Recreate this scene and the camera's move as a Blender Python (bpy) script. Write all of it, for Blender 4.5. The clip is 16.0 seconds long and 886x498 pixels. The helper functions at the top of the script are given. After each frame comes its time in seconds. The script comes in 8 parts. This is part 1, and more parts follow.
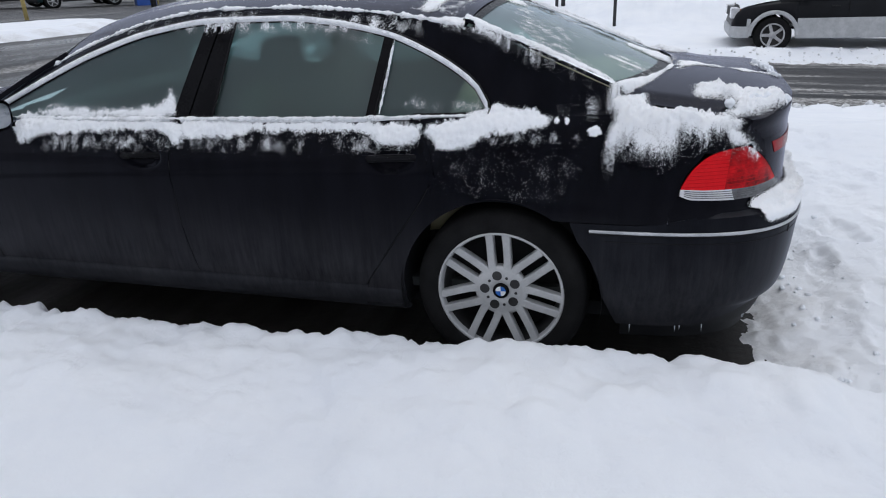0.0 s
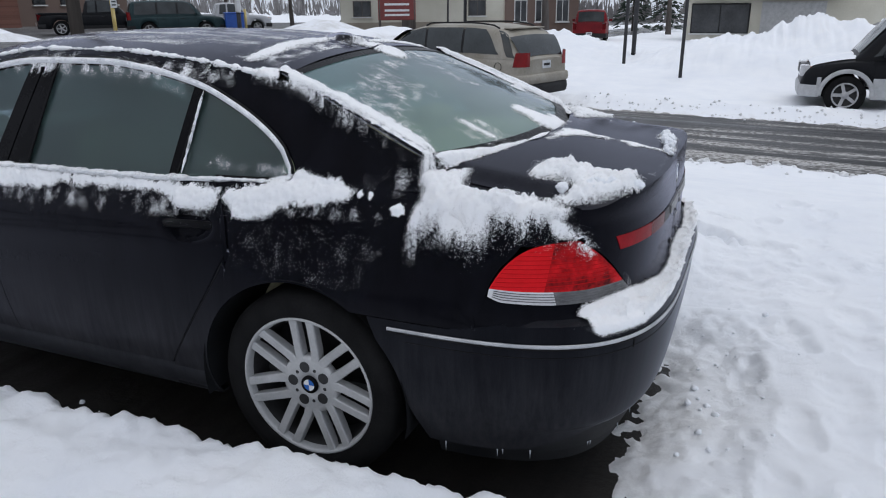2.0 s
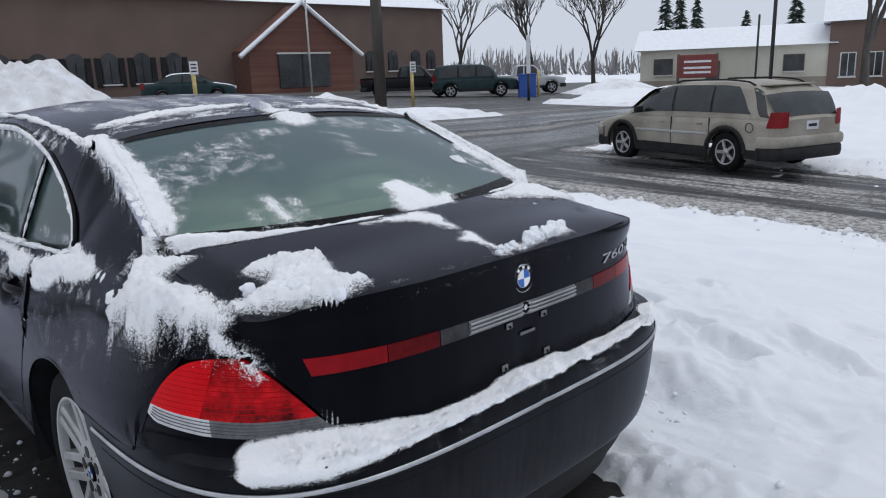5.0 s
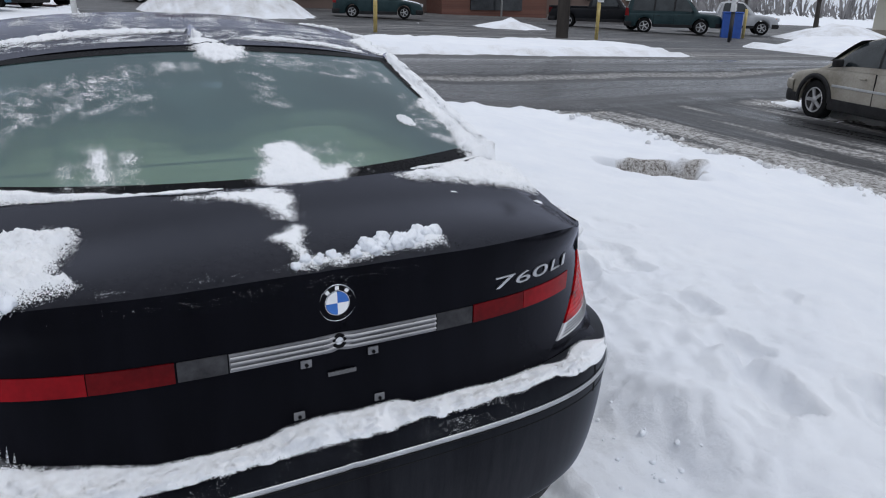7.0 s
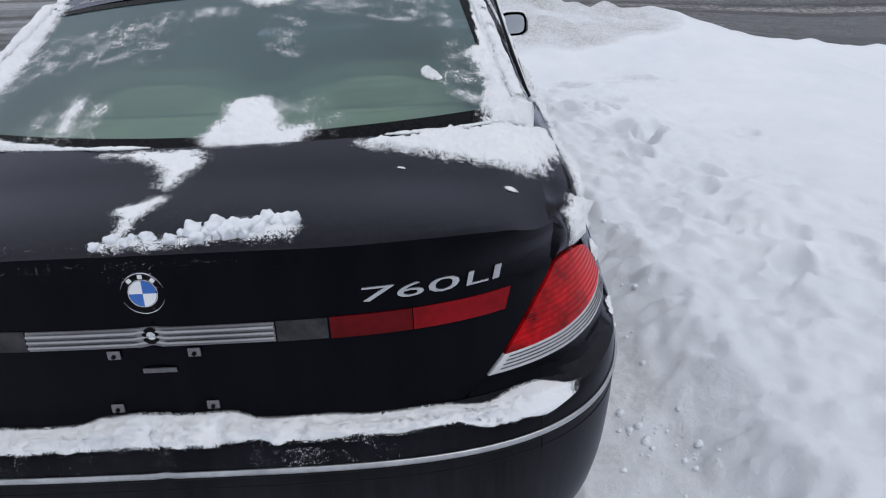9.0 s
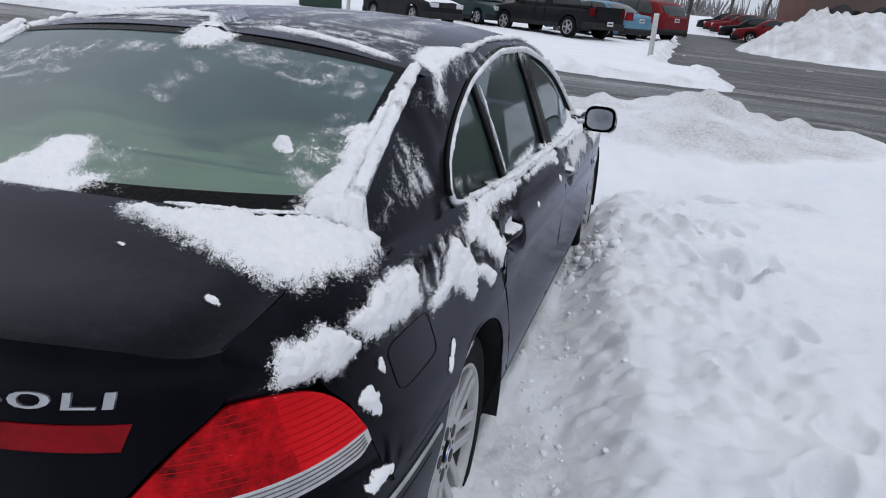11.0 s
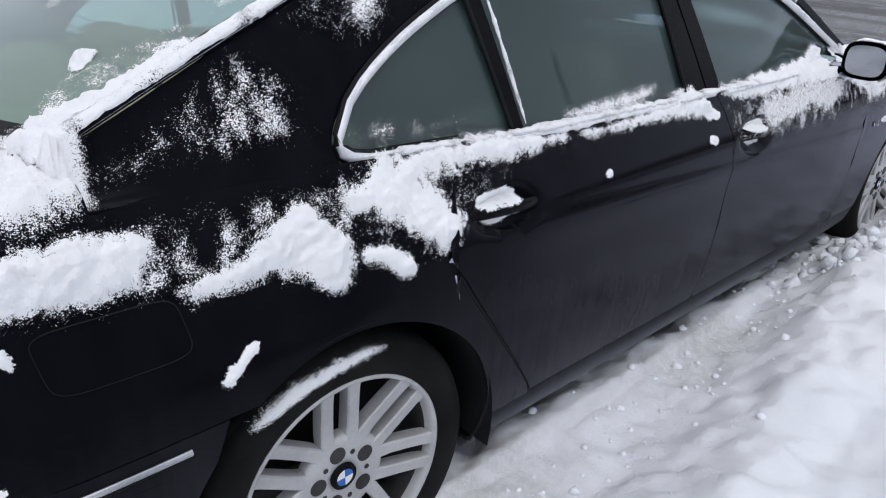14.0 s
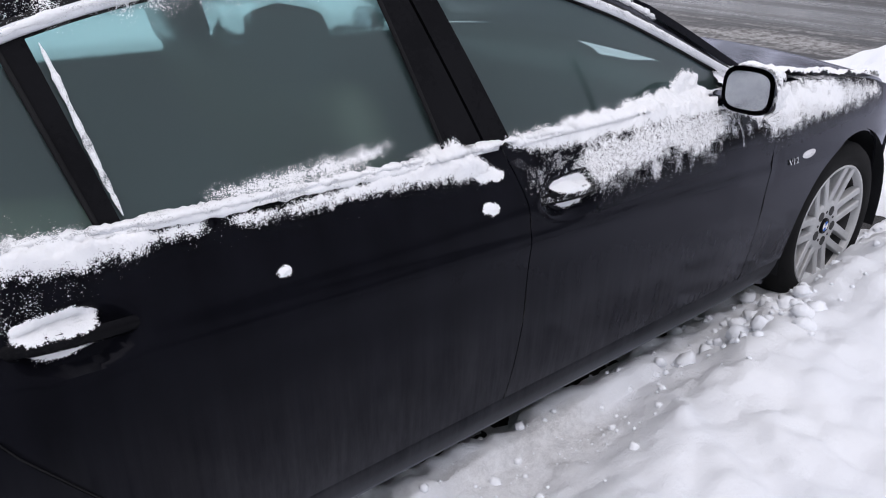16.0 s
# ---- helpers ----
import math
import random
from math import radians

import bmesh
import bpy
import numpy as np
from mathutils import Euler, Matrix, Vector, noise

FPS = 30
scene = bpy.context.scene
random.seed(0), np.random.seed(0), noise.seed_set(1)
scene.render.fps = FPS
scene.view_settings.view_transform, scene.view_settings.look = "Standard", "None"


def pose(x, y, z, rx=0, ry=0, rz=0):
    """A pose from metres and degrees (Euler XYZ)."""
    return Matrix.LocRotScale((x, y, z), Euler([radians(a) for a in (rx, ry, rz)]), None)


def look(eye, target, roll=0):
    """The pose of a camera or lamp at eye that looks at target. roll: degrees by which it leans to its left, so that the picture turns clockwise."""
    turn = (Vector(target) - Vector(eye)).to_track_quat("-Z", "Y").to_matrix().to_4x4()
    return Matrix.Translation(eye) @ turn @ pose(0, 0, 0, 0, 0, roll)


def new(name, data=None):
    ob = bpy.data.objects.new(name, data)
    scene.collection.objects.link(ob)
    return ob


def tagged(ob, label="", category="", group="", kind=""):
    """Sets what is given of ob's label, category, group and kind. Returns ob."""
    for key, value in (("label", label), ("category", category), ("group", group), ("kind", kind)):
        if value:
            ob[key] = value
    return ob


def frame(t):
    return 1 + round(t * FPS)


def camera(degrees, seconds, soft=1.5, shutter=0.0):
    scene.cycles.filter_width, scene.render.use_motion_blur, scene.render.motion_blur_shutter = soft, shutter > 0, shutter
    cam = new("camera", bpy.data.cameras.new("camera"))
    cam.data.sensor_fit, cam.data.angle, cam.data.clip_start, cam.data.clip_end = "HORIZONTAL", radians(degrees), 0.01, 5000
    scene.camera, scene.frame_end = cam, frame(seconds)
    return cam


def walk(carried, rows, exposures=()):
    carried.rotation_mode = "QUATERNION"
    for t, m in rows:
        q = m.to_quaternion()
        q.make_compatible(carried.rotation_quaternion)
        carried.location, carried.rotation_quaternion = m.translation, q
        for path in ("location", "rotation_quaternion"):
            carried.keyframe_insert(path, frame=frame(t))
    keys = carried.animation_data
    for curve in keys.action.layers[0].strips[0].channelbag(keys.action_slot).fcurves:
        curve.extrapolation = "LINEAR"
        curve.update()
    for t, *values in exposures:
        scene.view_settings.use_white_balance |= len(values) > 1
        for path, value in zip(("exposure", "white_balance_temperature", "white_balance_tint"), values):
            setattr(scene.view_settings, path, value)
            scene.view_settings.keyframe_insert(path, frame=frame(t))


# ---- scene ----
cam = camera(62.37, 16.0, soft=1.1)
# seconds, eye x y z, turn rx ry rz in degrees
PATH = [
    (0, 0.553, -3.493, 1.589, 68.36, 2.43, 15.80),
    (0.5, 0.660, -3.318, 1.590, 67.09, 0.38, 16.09),
    (1, 0.866, -3.151, 1.597, 70.40, 3.43, 18.84),
    (1.5, 1.167, -2.955, 1.594, 68.38, 1.69, 21.45),
    (2, 1.309, -2.754, 1.578, 71.50, 0.56, 23.07),
    (2.5, 1.527, -2.592, 1.588, 69.57, 1.02, 25.83),
    (3, 1.798, -2.437, 1.566, 68.78, 3.72, 31.10),
    (3.5, 1.875, -2.162, 1.556, 71.05, -0.72, 34.09),
    (4, 1.994, -1.923, 1.543, 70.56, 2.32, 32.49),
    (4.2, 2.113, -1.833, 1.540, 72.65, 2.66, 35.17),
    (6.3, 2.403, -0.828, 1.563, 71.73, -1.29, 58.93),
    (6.5, 2.368, -0.717, 1.566, 70.00, -1.80, 60.34),
    (7, 2.362, -0.466, 1.574, 71.08, -1.37, 61.96),
    (7.5, 2.464, -0.190, 1.581, 73.17, -0.98, 71.40),
    (8, 2.345, 0.047, 1.556, 69.45, -0.94, 78.20),
    (8.2, 2.309, 0.140, 1.552, 68.18, 1.08, 78.87),
    (10.3, 1.994, 1.146, 1.548, 70.08, -2.23, 109.59),
    (10.5, 1.928, 1.220, 1.556, 71.82, -2.21, 109.96),
    (11, 1.725, 1.315, 1.526, 71.69, -4.53, 107.45),
    (11.5, 1.546, 1.420, 1.558, 72.06, -4.00, 111.09),
    (12, 1.349, 1.608, 1.527, 73.51, -2.93, 121.56),
    (12.5, 1.168, 1.664, 1.509, 72.00, -0.96, 128.80),
    (13, 1.025, 1.793, 1.531, 71.00, 0.56, 134.71),
    (13.5, 0.896, 1.974, 1.482, 66.50, 1.12, 136.79),
    (14, 0.701, 1.923, 1.472, 65.16, -1.86, 137.84),
    (14.5, 0.464, 1.991, 1.488, 66.97, -0.90, 135.25),
    (15, 0.209, 2.148, 1.454, 69.95, -0.63, 137.00),
    (15.5, -0.014, 2.058, 1.506, 67.78, -2.34, 142.65),
    (16, -0.260, 2.064, 1.487, 65.47, 0.39, 141.73),
]
walk(cam, [(t, pose(*row)) for t, *row in PATH], exposures=[(0.0, -0.05, 6500, 10), (1.5, -0.10, 6500, 10), (4.0, -0.12, 6500, 10), (7.5, -0.13, 6500, 10), (10.5, -0.18, 6530, 11), (11.1, -0.16, 6520, 11), (11.5, -0.27, 6480, 10), (12.0, -0.36, 6470, 10), (12.6, -0.31, 6470, 10), (13.4, 0.08, 6560, 11), (14.5, 0.20, 6680, 14), (16.0, 0.31, 6780, 16)])

# ---- light: an even overcast sky ----
world = bpy.data.worlds.new("overcast_sky")
world.use_nodes = True
scene.world = world
wn, wl = world.node_tree.nodes, world.node_tree.links
for n in list(wn):
    wn.remove(n)
w_out = wn.new("ShaderNodeOutputWorld")
w_mix = wn.new("ShaderNodeMixShader")
w_sky = wn.new("ShaderNodeTexSky")
w_sky.sky_type = "NISHITA"
w_sky.sun_disc = False
w_sky.sun_elevation, w_sky.sun_rotation = radians(38), radians(200)
w_sky.air_density, w_sky.dust_density = 1.0, 6.0
w_bg1, w_bg2 = wn.new("ShaderNodeBackground"), wn.new("ShaderNodeBackground")
w_bg1.inputs["Strength"].default_value = 0.06
w_bg2.inputs["Color"].default_value = (0.786, 0.856, 0.985, 1)
w_bg2.inputs["Strength"].default_value = 0.92
w_mix.inputs[0].default_value = 0.88
wl.new(w_sky.outputs[0], w_bg1.inputs["Color"])
wl.new(w_bg1.outputs[0], w_mix.inputs[1])
wl.new(w_bg2.outputs[0], w_mix.inputs[2])
wl.new(w_mix.outputs[0], w_out.inputs["Surface"])
sun_data = bpy.data.lights.new("sun", "SUN")
sun_data.energy, sun_data.angle, sun_data.color = 0.85, radians(40), (1.0, 0.98, 0.96)
sun = new("sun", sun_data)
sun.matrix_world = look((3, 4, 12), (0, 0, 0))


# ---- tools ----
def lerp(a, b, t):
    return a + (b - a) * t


def smooth(a, b, v):
    t = min(1.0, max(0.0, (v - a) / (b - a)))
    return t * t * (3 - 2 * t)


def curve(points):
    """A smooth function through a few (x, y) points, monotone between them."""
    xs, ys = [float(p[0]) for p in points], [float(p[1]) for p in points]
    n = len(xs)
    d = [(ys[i + 1] - ys[i]) / (xs[i + 1] - xs[i]) for i in range(n - 1)]
    m = [d[0]] + [0.0 if d[i - 1] * d[i] <= 0 else 2 * d[i - 1] * d[i] / (d[i - 1] + d[i]) for i in range(1, n - 1)] + [d[-1]]

    def f(x):
        if x <= xs[0]:
            return ys[0]
        if x >= xs[-1]:
            return ys[-1]
        i = 0
        while x > xs[i + 1]:
            i += 1
        h = xs[i + 1] - xs[i]
        t = (x - xs[i]) / h
        return ((1 + 2 * t) * (1 - t) ** 2 * ys[i] + t * (1 - t) ** 2 * h * m[i] + t * t * (3 - 2 * t) * ys[i + 1] + t * t * (t - 1) * h * m[i + 1])

    return f


def steps(a, b, n):
    return [lerp(a, b, i / n) for i in range(n + 1)]


def resample(points, n):
    """n + 1 points evenly along a polyline."""
    pts = [Vector(p) for p in points]
    run = [0.0]
    for a, b in zip(pts, pts[1:]):
        run.append(run[-1] + (b - a).length)
    out, i = [], 0
    for k in range(n + 1):
        s = run[-1] * k / n
        while i < len(pts) - 2 and s > run[i + 1]:
            i += 1
        out.append(pts[i].lerp(pts[i + 1], (s - run[i]) / max(1e-9, run[i + 1] - run[i])))
    return out


def thing(name, label, category, m=None, group="", kind=""):
    ob = new(name)
    ob.empty_display_size = 0.1
    if m is not None:
        ob.matrix_world = m
    return tagged(ob, label, category, group, kind)


def mesh_of(verts, faces, smooth_shade=True):
    me = bpy.data.meshes.new("mesh")
    me.from_pydata([tuple(v) for v in verts], [], faces)
    if smooth_shade:
        me.shade_smooth()
    me.update()
    return me


def part(name, me, material, parent=None, label="", bevel=0.0, solid=0.0, inward=True):
    """One mesh object under a thing or a part. me: a mesh or a bmesh."""
    if isinstance(me, bmesh.types.BMesh):
        data = bpy.data.meshes.new(name)
        me.to_mesh(data)
        me.free()
        me = data
    me.name = name
    ob = new(name, me)
    if material is not None and not me.materials:
        me.materials.append(material)
    if parent is not None:
        ob.parent = parent
    if label:
        ob["label"] = label
    if solid:
        s = ob.modifiers.new("thickness", "SOLIDIFY")
        s.thickness, s.offset = solid, -1.0 if inward else 0.0
        ob.modifiers.new("crisp", "EDGE_SPLIT").split_angle = radians(45)
    if bevel:
        b = ob.modifiers.new("edges", "BEVEL")
        b.width, b.segments, b.limit_method = bevel, 2, "ANGLE"
    return ob


def grid_mesh(rows, flip=False, closed=False):
    """A smooth sheet through rows of points."""
    n, m = len(rows), len(rows[0])
    verts = [v for r in rows for v in r]
    faces = []
    for i in range(n - 1):
        for j in range(m if closed else m - 1):
            k = (j + 1) % m
            f = (i * m + j, i * m + k, (i + 1) * m + k, (i + 1) * m + j)
            faces.append(f[::-1] if flip else f)
    return mesh_of(verts, faces)


def box(bm, centre, size, m=None):
    r = bmesh.ops.create_cube(bm, size=1.0, matrix=(m or Matrix()) @ Matrix.Translation(centre) @ Matrix.Diagonal((*size, 1)))
    return r["verts"]


def box_mesh(*boxes):
    bm = bmesh.new()
    for c, s in boxes:
        box(bm, c, s)
    return bm


def rod(a, b, r, sides=8, r2=None):
    bm = bmesh.new()
    a, b = Vector(a), Vector(b)
    m = Matrix.Translation((a + b) / 2) @ (b - a).to_track_quat("Z", "Y").to_matrix().to_4x4()
    bmesh.ops.create_cone(bm, cap_ends=True, segments=sides, radius1=r, radius2=r if r2 is None else r2, depth=(b - a).length, matrix=m)
    for f in bm.faces:
        f.smooth = len(f.verts) == 4
    return bm


def tube(points, r, sides=6, flat=1.0, up=(0, 0, 1)):
    """A band along a line, oval when flat is not 1."""
    pts = [Vector(p) for p in points]
    rows = []
    for i, p in enumerate(pts):
        along = (pts[min(i + 1, len(pts) - 1)] - pts[max(i - 1, 0)]).normalized()
        side = along.cross(Vector(up))
        side = side.normalized() if side.length > 1e-4 else Vector((1, 0, 0))
        top = side.cross(along).normalized()
        rows.append([p + (side * math.cos(a) * flat + top * math.sin(a)) * r for a in [2 * math.pi * k / sides for k in range(sides)]])
    return grid_mesh(rows, closed=True)


def lathe(profile, sides=40):
    """A surface turned round the y axis from (radius, y) pairs."""
    rows = [[(r * math.cos(2 * math.pi * k / sides), y, r * math.sin(2 * math.pi * k / sides)) for k in range(sides)] for r, y in profile]
    return grid_mesh(rows, closed=True)


# ---- materials ----
def node_material(name):
    mat = bpy.data.materials.new(name)
    mat.use_nodes = True
    return mat, mat.node_tree.nodes, mat.node_tree.links, mat.node_tree.nodes["Principled BSDF"]


def noise_node(nt, scale, detail=4.0, rough=0.55, coords="Object", stretch=(1, 1, 1)):
    co = nt.new("ShaderNodeTexCoord")
    mp = nt.new("ShaderNodeMapping")
    mp.inputs["Scale"].default_value = stretch
    tex = nt.new("ShaderNodeTexNoise")
    tex.inputs["Scale"].default_value, tex.inputs["Detail"].default_value, tex.inputs["Roughness"].default_value = scale, detail, rough
    links = tex.id_data.links
    links.new(co.outputs[coords], mp.inputs["Vector"])
    links.new(mp.outputs[0], tex.inputs["Vector"])
    return tex


def ramp(nt, source, stops):
    r = nt.new("ShaderNodeValToRGB")
    e = r.color_ramp.elements
    while len(e) < len(stops):
        e.new(0.5)
    for el, (p, c) in zip(e, stops):
        el.position = p
        el.color = (*c, 1) if len(c) == 3 else c
    r.id_data.links.new(source, r.inputs[0])
    return r


def surface(name, a, b, rough=(0.5, 0.7), metal=0.0, scale=6.0, fine=60.0, bump=0.1, bump_size=0.01, spec=0.5, coat=0.0, stretch=(1, 1, 1), sss=0.0):
    """A material that wanders between two colours at one scale and has fine relief at another."""
    mat, nt, ln, p = node_material(name)
    big, small = noise_node(nt, scale, 5.0, stretch=stretch), noise_node(nt, fine, 6.0, 0.65, stretch=stretch)
    mix = nt.new("ShaderNodeMath")
    mix.operation = "MULTIPLY_ADD"
    ln.new(small.outputs["Fac"], mix.inputs[0])
    mix.inputs[1].default_value = 0.45
    sub = nt.new("ShaderNodeMath")
    sub.operation = "SUBTRACT"
    ln.new(big.outputs["Fac"], sub.inputs[0])
    sub.inputs[1].default_value = 0.22
    ln.new(sub.outputs[0], mix.inputs[2])
    r = ramp(nt, mix.outputs[0], [(0.3, a), (0.7, b)])
    ln.new(r.outputs[0], p.inputs["Base Color"])
    rr = nt.new("ShaderNodeMapRange")
    rr.inputs["To Min"].default_value, rr.inputs["To Max"].default_value = rough
    ln.new(mix.outputs[0], rr.inputs["Value"])
    ln.new(rr.outputs[0], p.inputs["Roughness"])
    p.inputs["Metallic"].default_value = metal
    p.inputs["Specular IOR Level"].default_value = spec
    p.inputs["Coat Weight"].default_value = coat
    p.inputs["Coat Roughness"].default_value = 0.06
    if sss:
        p.inputs["Subsurface Weight"].default_value = sss
        p.inputs["Subsurface Radius"].default_value = (0.03, 0.035, 0.045)
        p.inputs["Subsurface Scale"].default_value = 0.5
    if bump:
        bn = nt.new("ShaderNodeBump")
        bn.inputs["Strength"].default_value, bn.inputs["Distance"].default_value = bump, bump_size
        ln.new(small.outputs["Fac"], bn.inputs["Height"])
        ln.new(bn.outputs[0], p.inputs["Normal"])
    return mat


def frosted_glass(name, tint, haze, haze_colour, cover, scale=26.0, gloss=0.05, glow=0.0):
    """Tinted glass with a film of mist over all of it and grains of frost."""
    mat, nt, ln, p = node_material(name)
    nt.remove(p)
    out = nt["Material Output"]
    clear = nt.new("ShaderNodeBsdfTransparent")
    clear.inputs[0].default_value = (*tint, 1)
    film = nt.new("ShaderNodeBsdfPrincipled")
    film.inputs["Base Color"].default_value = (*haze_colour, 1)
    film.inputs["Roughness"].default_value = 0.7
    shine = nt.new("ShaderNodeBsdfGlossy")
    shine.inputs["Roughness"].default_value = gloss
    shine.inputs[0].default_value = (0.9, 0.95, 1, 1)
    big, small = noise_node(nt, 2.2, 4.0), noise_node(nt, scale * 9, 6.0, 0.75)
    add = nt.new("ShaderNodeMath")
    add.operation = "MULTIPLY_ADD"
    ln.new(big.outputs["Fac"], add.inputs[0])
    add.inputs[1].default_value = 0.5
    ln.new(small.outputs["Fac"], add.inputs[2])
    grain = nt.new("ShaderNodeMapRange")
    grain.inputs["From Min"].default_value, grain.inputs["From Max"].default_value = 0.98 - cover, 1.06 - cover
    ln.new(add.outputs[0], grain.inputs["Value"])
    mist = nt.new("ShaderNodeMapRange")
    mist.inputs["From Min"].default_value, mist.inputs["From Max"].default_value = 0.3, 0.7
    mist.inputs["To Min"].default_value, mist.inputs["To Max"].default_value = haze * 0.75, haze * 1.2
    ln.new(big.outputs["Fac"], mist.inputs["Value"])
    most = nt.new("ShaderNodeMath")
    most.operation = "MAXIMUM"
    ln.new(mist.outputs[0], most.inputs[0])
    ln.new(grain.outputs[0], most.inputs[1])
    m1, m2 = nt.new("ShaderNodeMixShader"), nt.new("ShaderNodeMixShader")
    blur = nt.new("ShaderNodeBsdfRefraction")
    blur.inputs["Color"].default_value = (*tint, 1)
    blur.inputs["Roughness"].default_value, blur.inputs["IOR"].default_value = 0.34, 1.10
    seen = nt.new("ShaderNodeMixShader")
    seen.inputs[0].default_value = 0.38
    ln.new(clear.outputs[0], seen.inputs[1])
    ln.new(blur.outputs[0], seen.inputs[2])
    ln.new(most.outputs[0], m1.inputs[0])
    ln.new(seen.outputs[0], m1.inputs[1])
    lit = nt.new("ShaderNodeBsdfTranslucent")
    lit.inputs[0].default_value = (*haze_colour, 1)
    m0 = nt.new("ShaderNodeMixShader")
    m0.inputs[0].default_value = glow
    ln.new(film.outputs[0], m0.inputs[1])
    ln.new(lit.outputs[0], m0.inputs[2])
    ln.new(m0.outputs[0], m1.inputs[2])
    fr = nt.new("ShaderNodeFresnel")
    fr.inputs[0].default_value = 1.42
    ln.new(fr.outputs[0], m2.inputs[0])
    ln.new(m1.outputs[0], m2.inputs[1])
    ln.new(shine.outputs[0], m2.inputs[2])
    ln.new(m2.outputs[0], out.inputs["Surface"])
    return mat


def car_paint(name, a, b, rough, sheen, stretch=(1, 1, 1)):
    """Near-black paint whose gloss grows towards grazing views."""
    mat = surface(name, a, b, rough=rough, scale=3.0, fine=160.0, bump=0.015, bump_size=0.001, spec=0.0, stretch=stretch)
    nt, ln = mat.node_tree.nodes, mat.node_tree.links
    p = nt["Principled BSDF"]
    p.inputs["IOR"].default_value = 1.0
    gloss = nt.new("ShaderNodeBsdfGlossy")
    gloss.inputs["Color"].default_value = sheen
    rr = nt.new("ShaderNodeMapRange")
    rr.inputs["To Min"].default_value, rr.inputs["To Max"].default_value = rough
    ln.new(noise_node(nt, 4.0, 5.0, 0.6, stretch=stretch).outputs["Fac"], rr.inputs["Value"])
    ln.new(rr.outputs[0], gloss.inputs["Roughness"])
    fr = nt.new("ShaderNodeFresnel")
    fr.inputs[0].default_value = 1.45
    steep = nt.new("ShaderNodeMapRange")
    steep.inputs["From Min"].default_value, steep.inputs["From Max"].default_value = 0.0305, 0.8
    ln.new(fr.outputs[0], steep.inputs["Value"])
    mix = nt.new("ShaderNodeMixShader")
    ln.new(steep.outputs[0], mix.inputs[0])
    ln.new(p.outputs[0], mix.inputs[1])
    ln.new(gloss.outputs[0], mix.inputs[2])
    # road dust in streaks down the lower body, thickened to stand for reflected snow
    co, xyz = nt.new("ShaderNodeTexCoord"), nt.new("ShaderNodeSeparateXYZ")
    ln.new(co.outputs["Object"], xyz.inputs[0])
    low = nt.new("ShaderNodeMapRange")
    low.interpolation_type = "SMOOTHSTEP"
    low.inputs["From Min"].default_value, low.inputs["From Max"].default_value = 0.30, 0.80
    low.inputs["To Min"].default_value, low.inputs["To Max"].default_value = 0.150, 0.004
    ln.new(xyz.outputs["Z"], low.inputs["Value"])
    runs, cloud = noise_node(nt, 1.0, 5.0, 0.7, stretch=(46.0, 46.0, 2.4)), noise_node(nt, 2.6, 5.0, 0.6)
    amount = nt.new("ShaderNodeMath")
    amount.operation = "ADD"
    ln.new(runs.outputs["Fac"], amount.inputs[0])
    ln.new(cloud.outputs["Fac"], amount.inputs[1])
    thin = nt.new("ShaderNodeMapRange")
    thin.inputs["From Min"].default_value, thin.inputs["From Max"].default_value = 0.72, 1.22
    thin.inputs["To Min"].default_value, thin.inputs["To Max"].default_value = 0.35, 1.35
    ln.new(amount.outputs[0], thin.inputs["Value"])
    # panels facing up are paled, putting the sky's reflection into their colour
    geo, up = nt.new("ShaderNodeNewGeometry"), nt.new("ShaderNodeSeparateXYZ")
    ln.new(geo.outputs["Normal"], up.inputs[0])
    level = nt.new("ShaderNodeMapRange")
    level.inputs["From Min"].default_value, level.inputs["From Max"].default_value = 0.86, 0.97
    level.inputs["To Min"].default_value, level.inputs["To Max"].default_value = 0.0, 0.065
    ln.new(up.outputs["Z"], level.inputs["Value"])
    pale_sum = nt.new("ShaderNodeMath")
    pale_sum.operation = "ADD"
    ln.new(low.outputs[0], pale_sum.inputs[0])
    ln.new(level.outputs[0], pale_sum.inputs[1])
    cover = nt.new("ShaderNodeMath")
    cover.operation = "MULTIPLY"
    ln.new(pale_sum.outputs[0], cover.inputs[0])
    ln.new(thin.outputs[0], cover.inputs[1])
    dust_and_sheen = nt.new("ShaderNodeBsdfDiffuse")
    dust_and_sheen.inputs[0].default_value = (0.142, 0.142, 0.154, 1)
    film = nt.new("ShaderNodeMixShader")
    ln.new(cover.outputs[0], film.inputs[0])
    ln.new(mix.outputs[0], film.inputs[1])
    ln.new(dust_and_sheen.outputs[0], film.inputs[2])
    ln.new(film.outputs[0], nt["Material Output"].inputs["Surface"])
    return mat


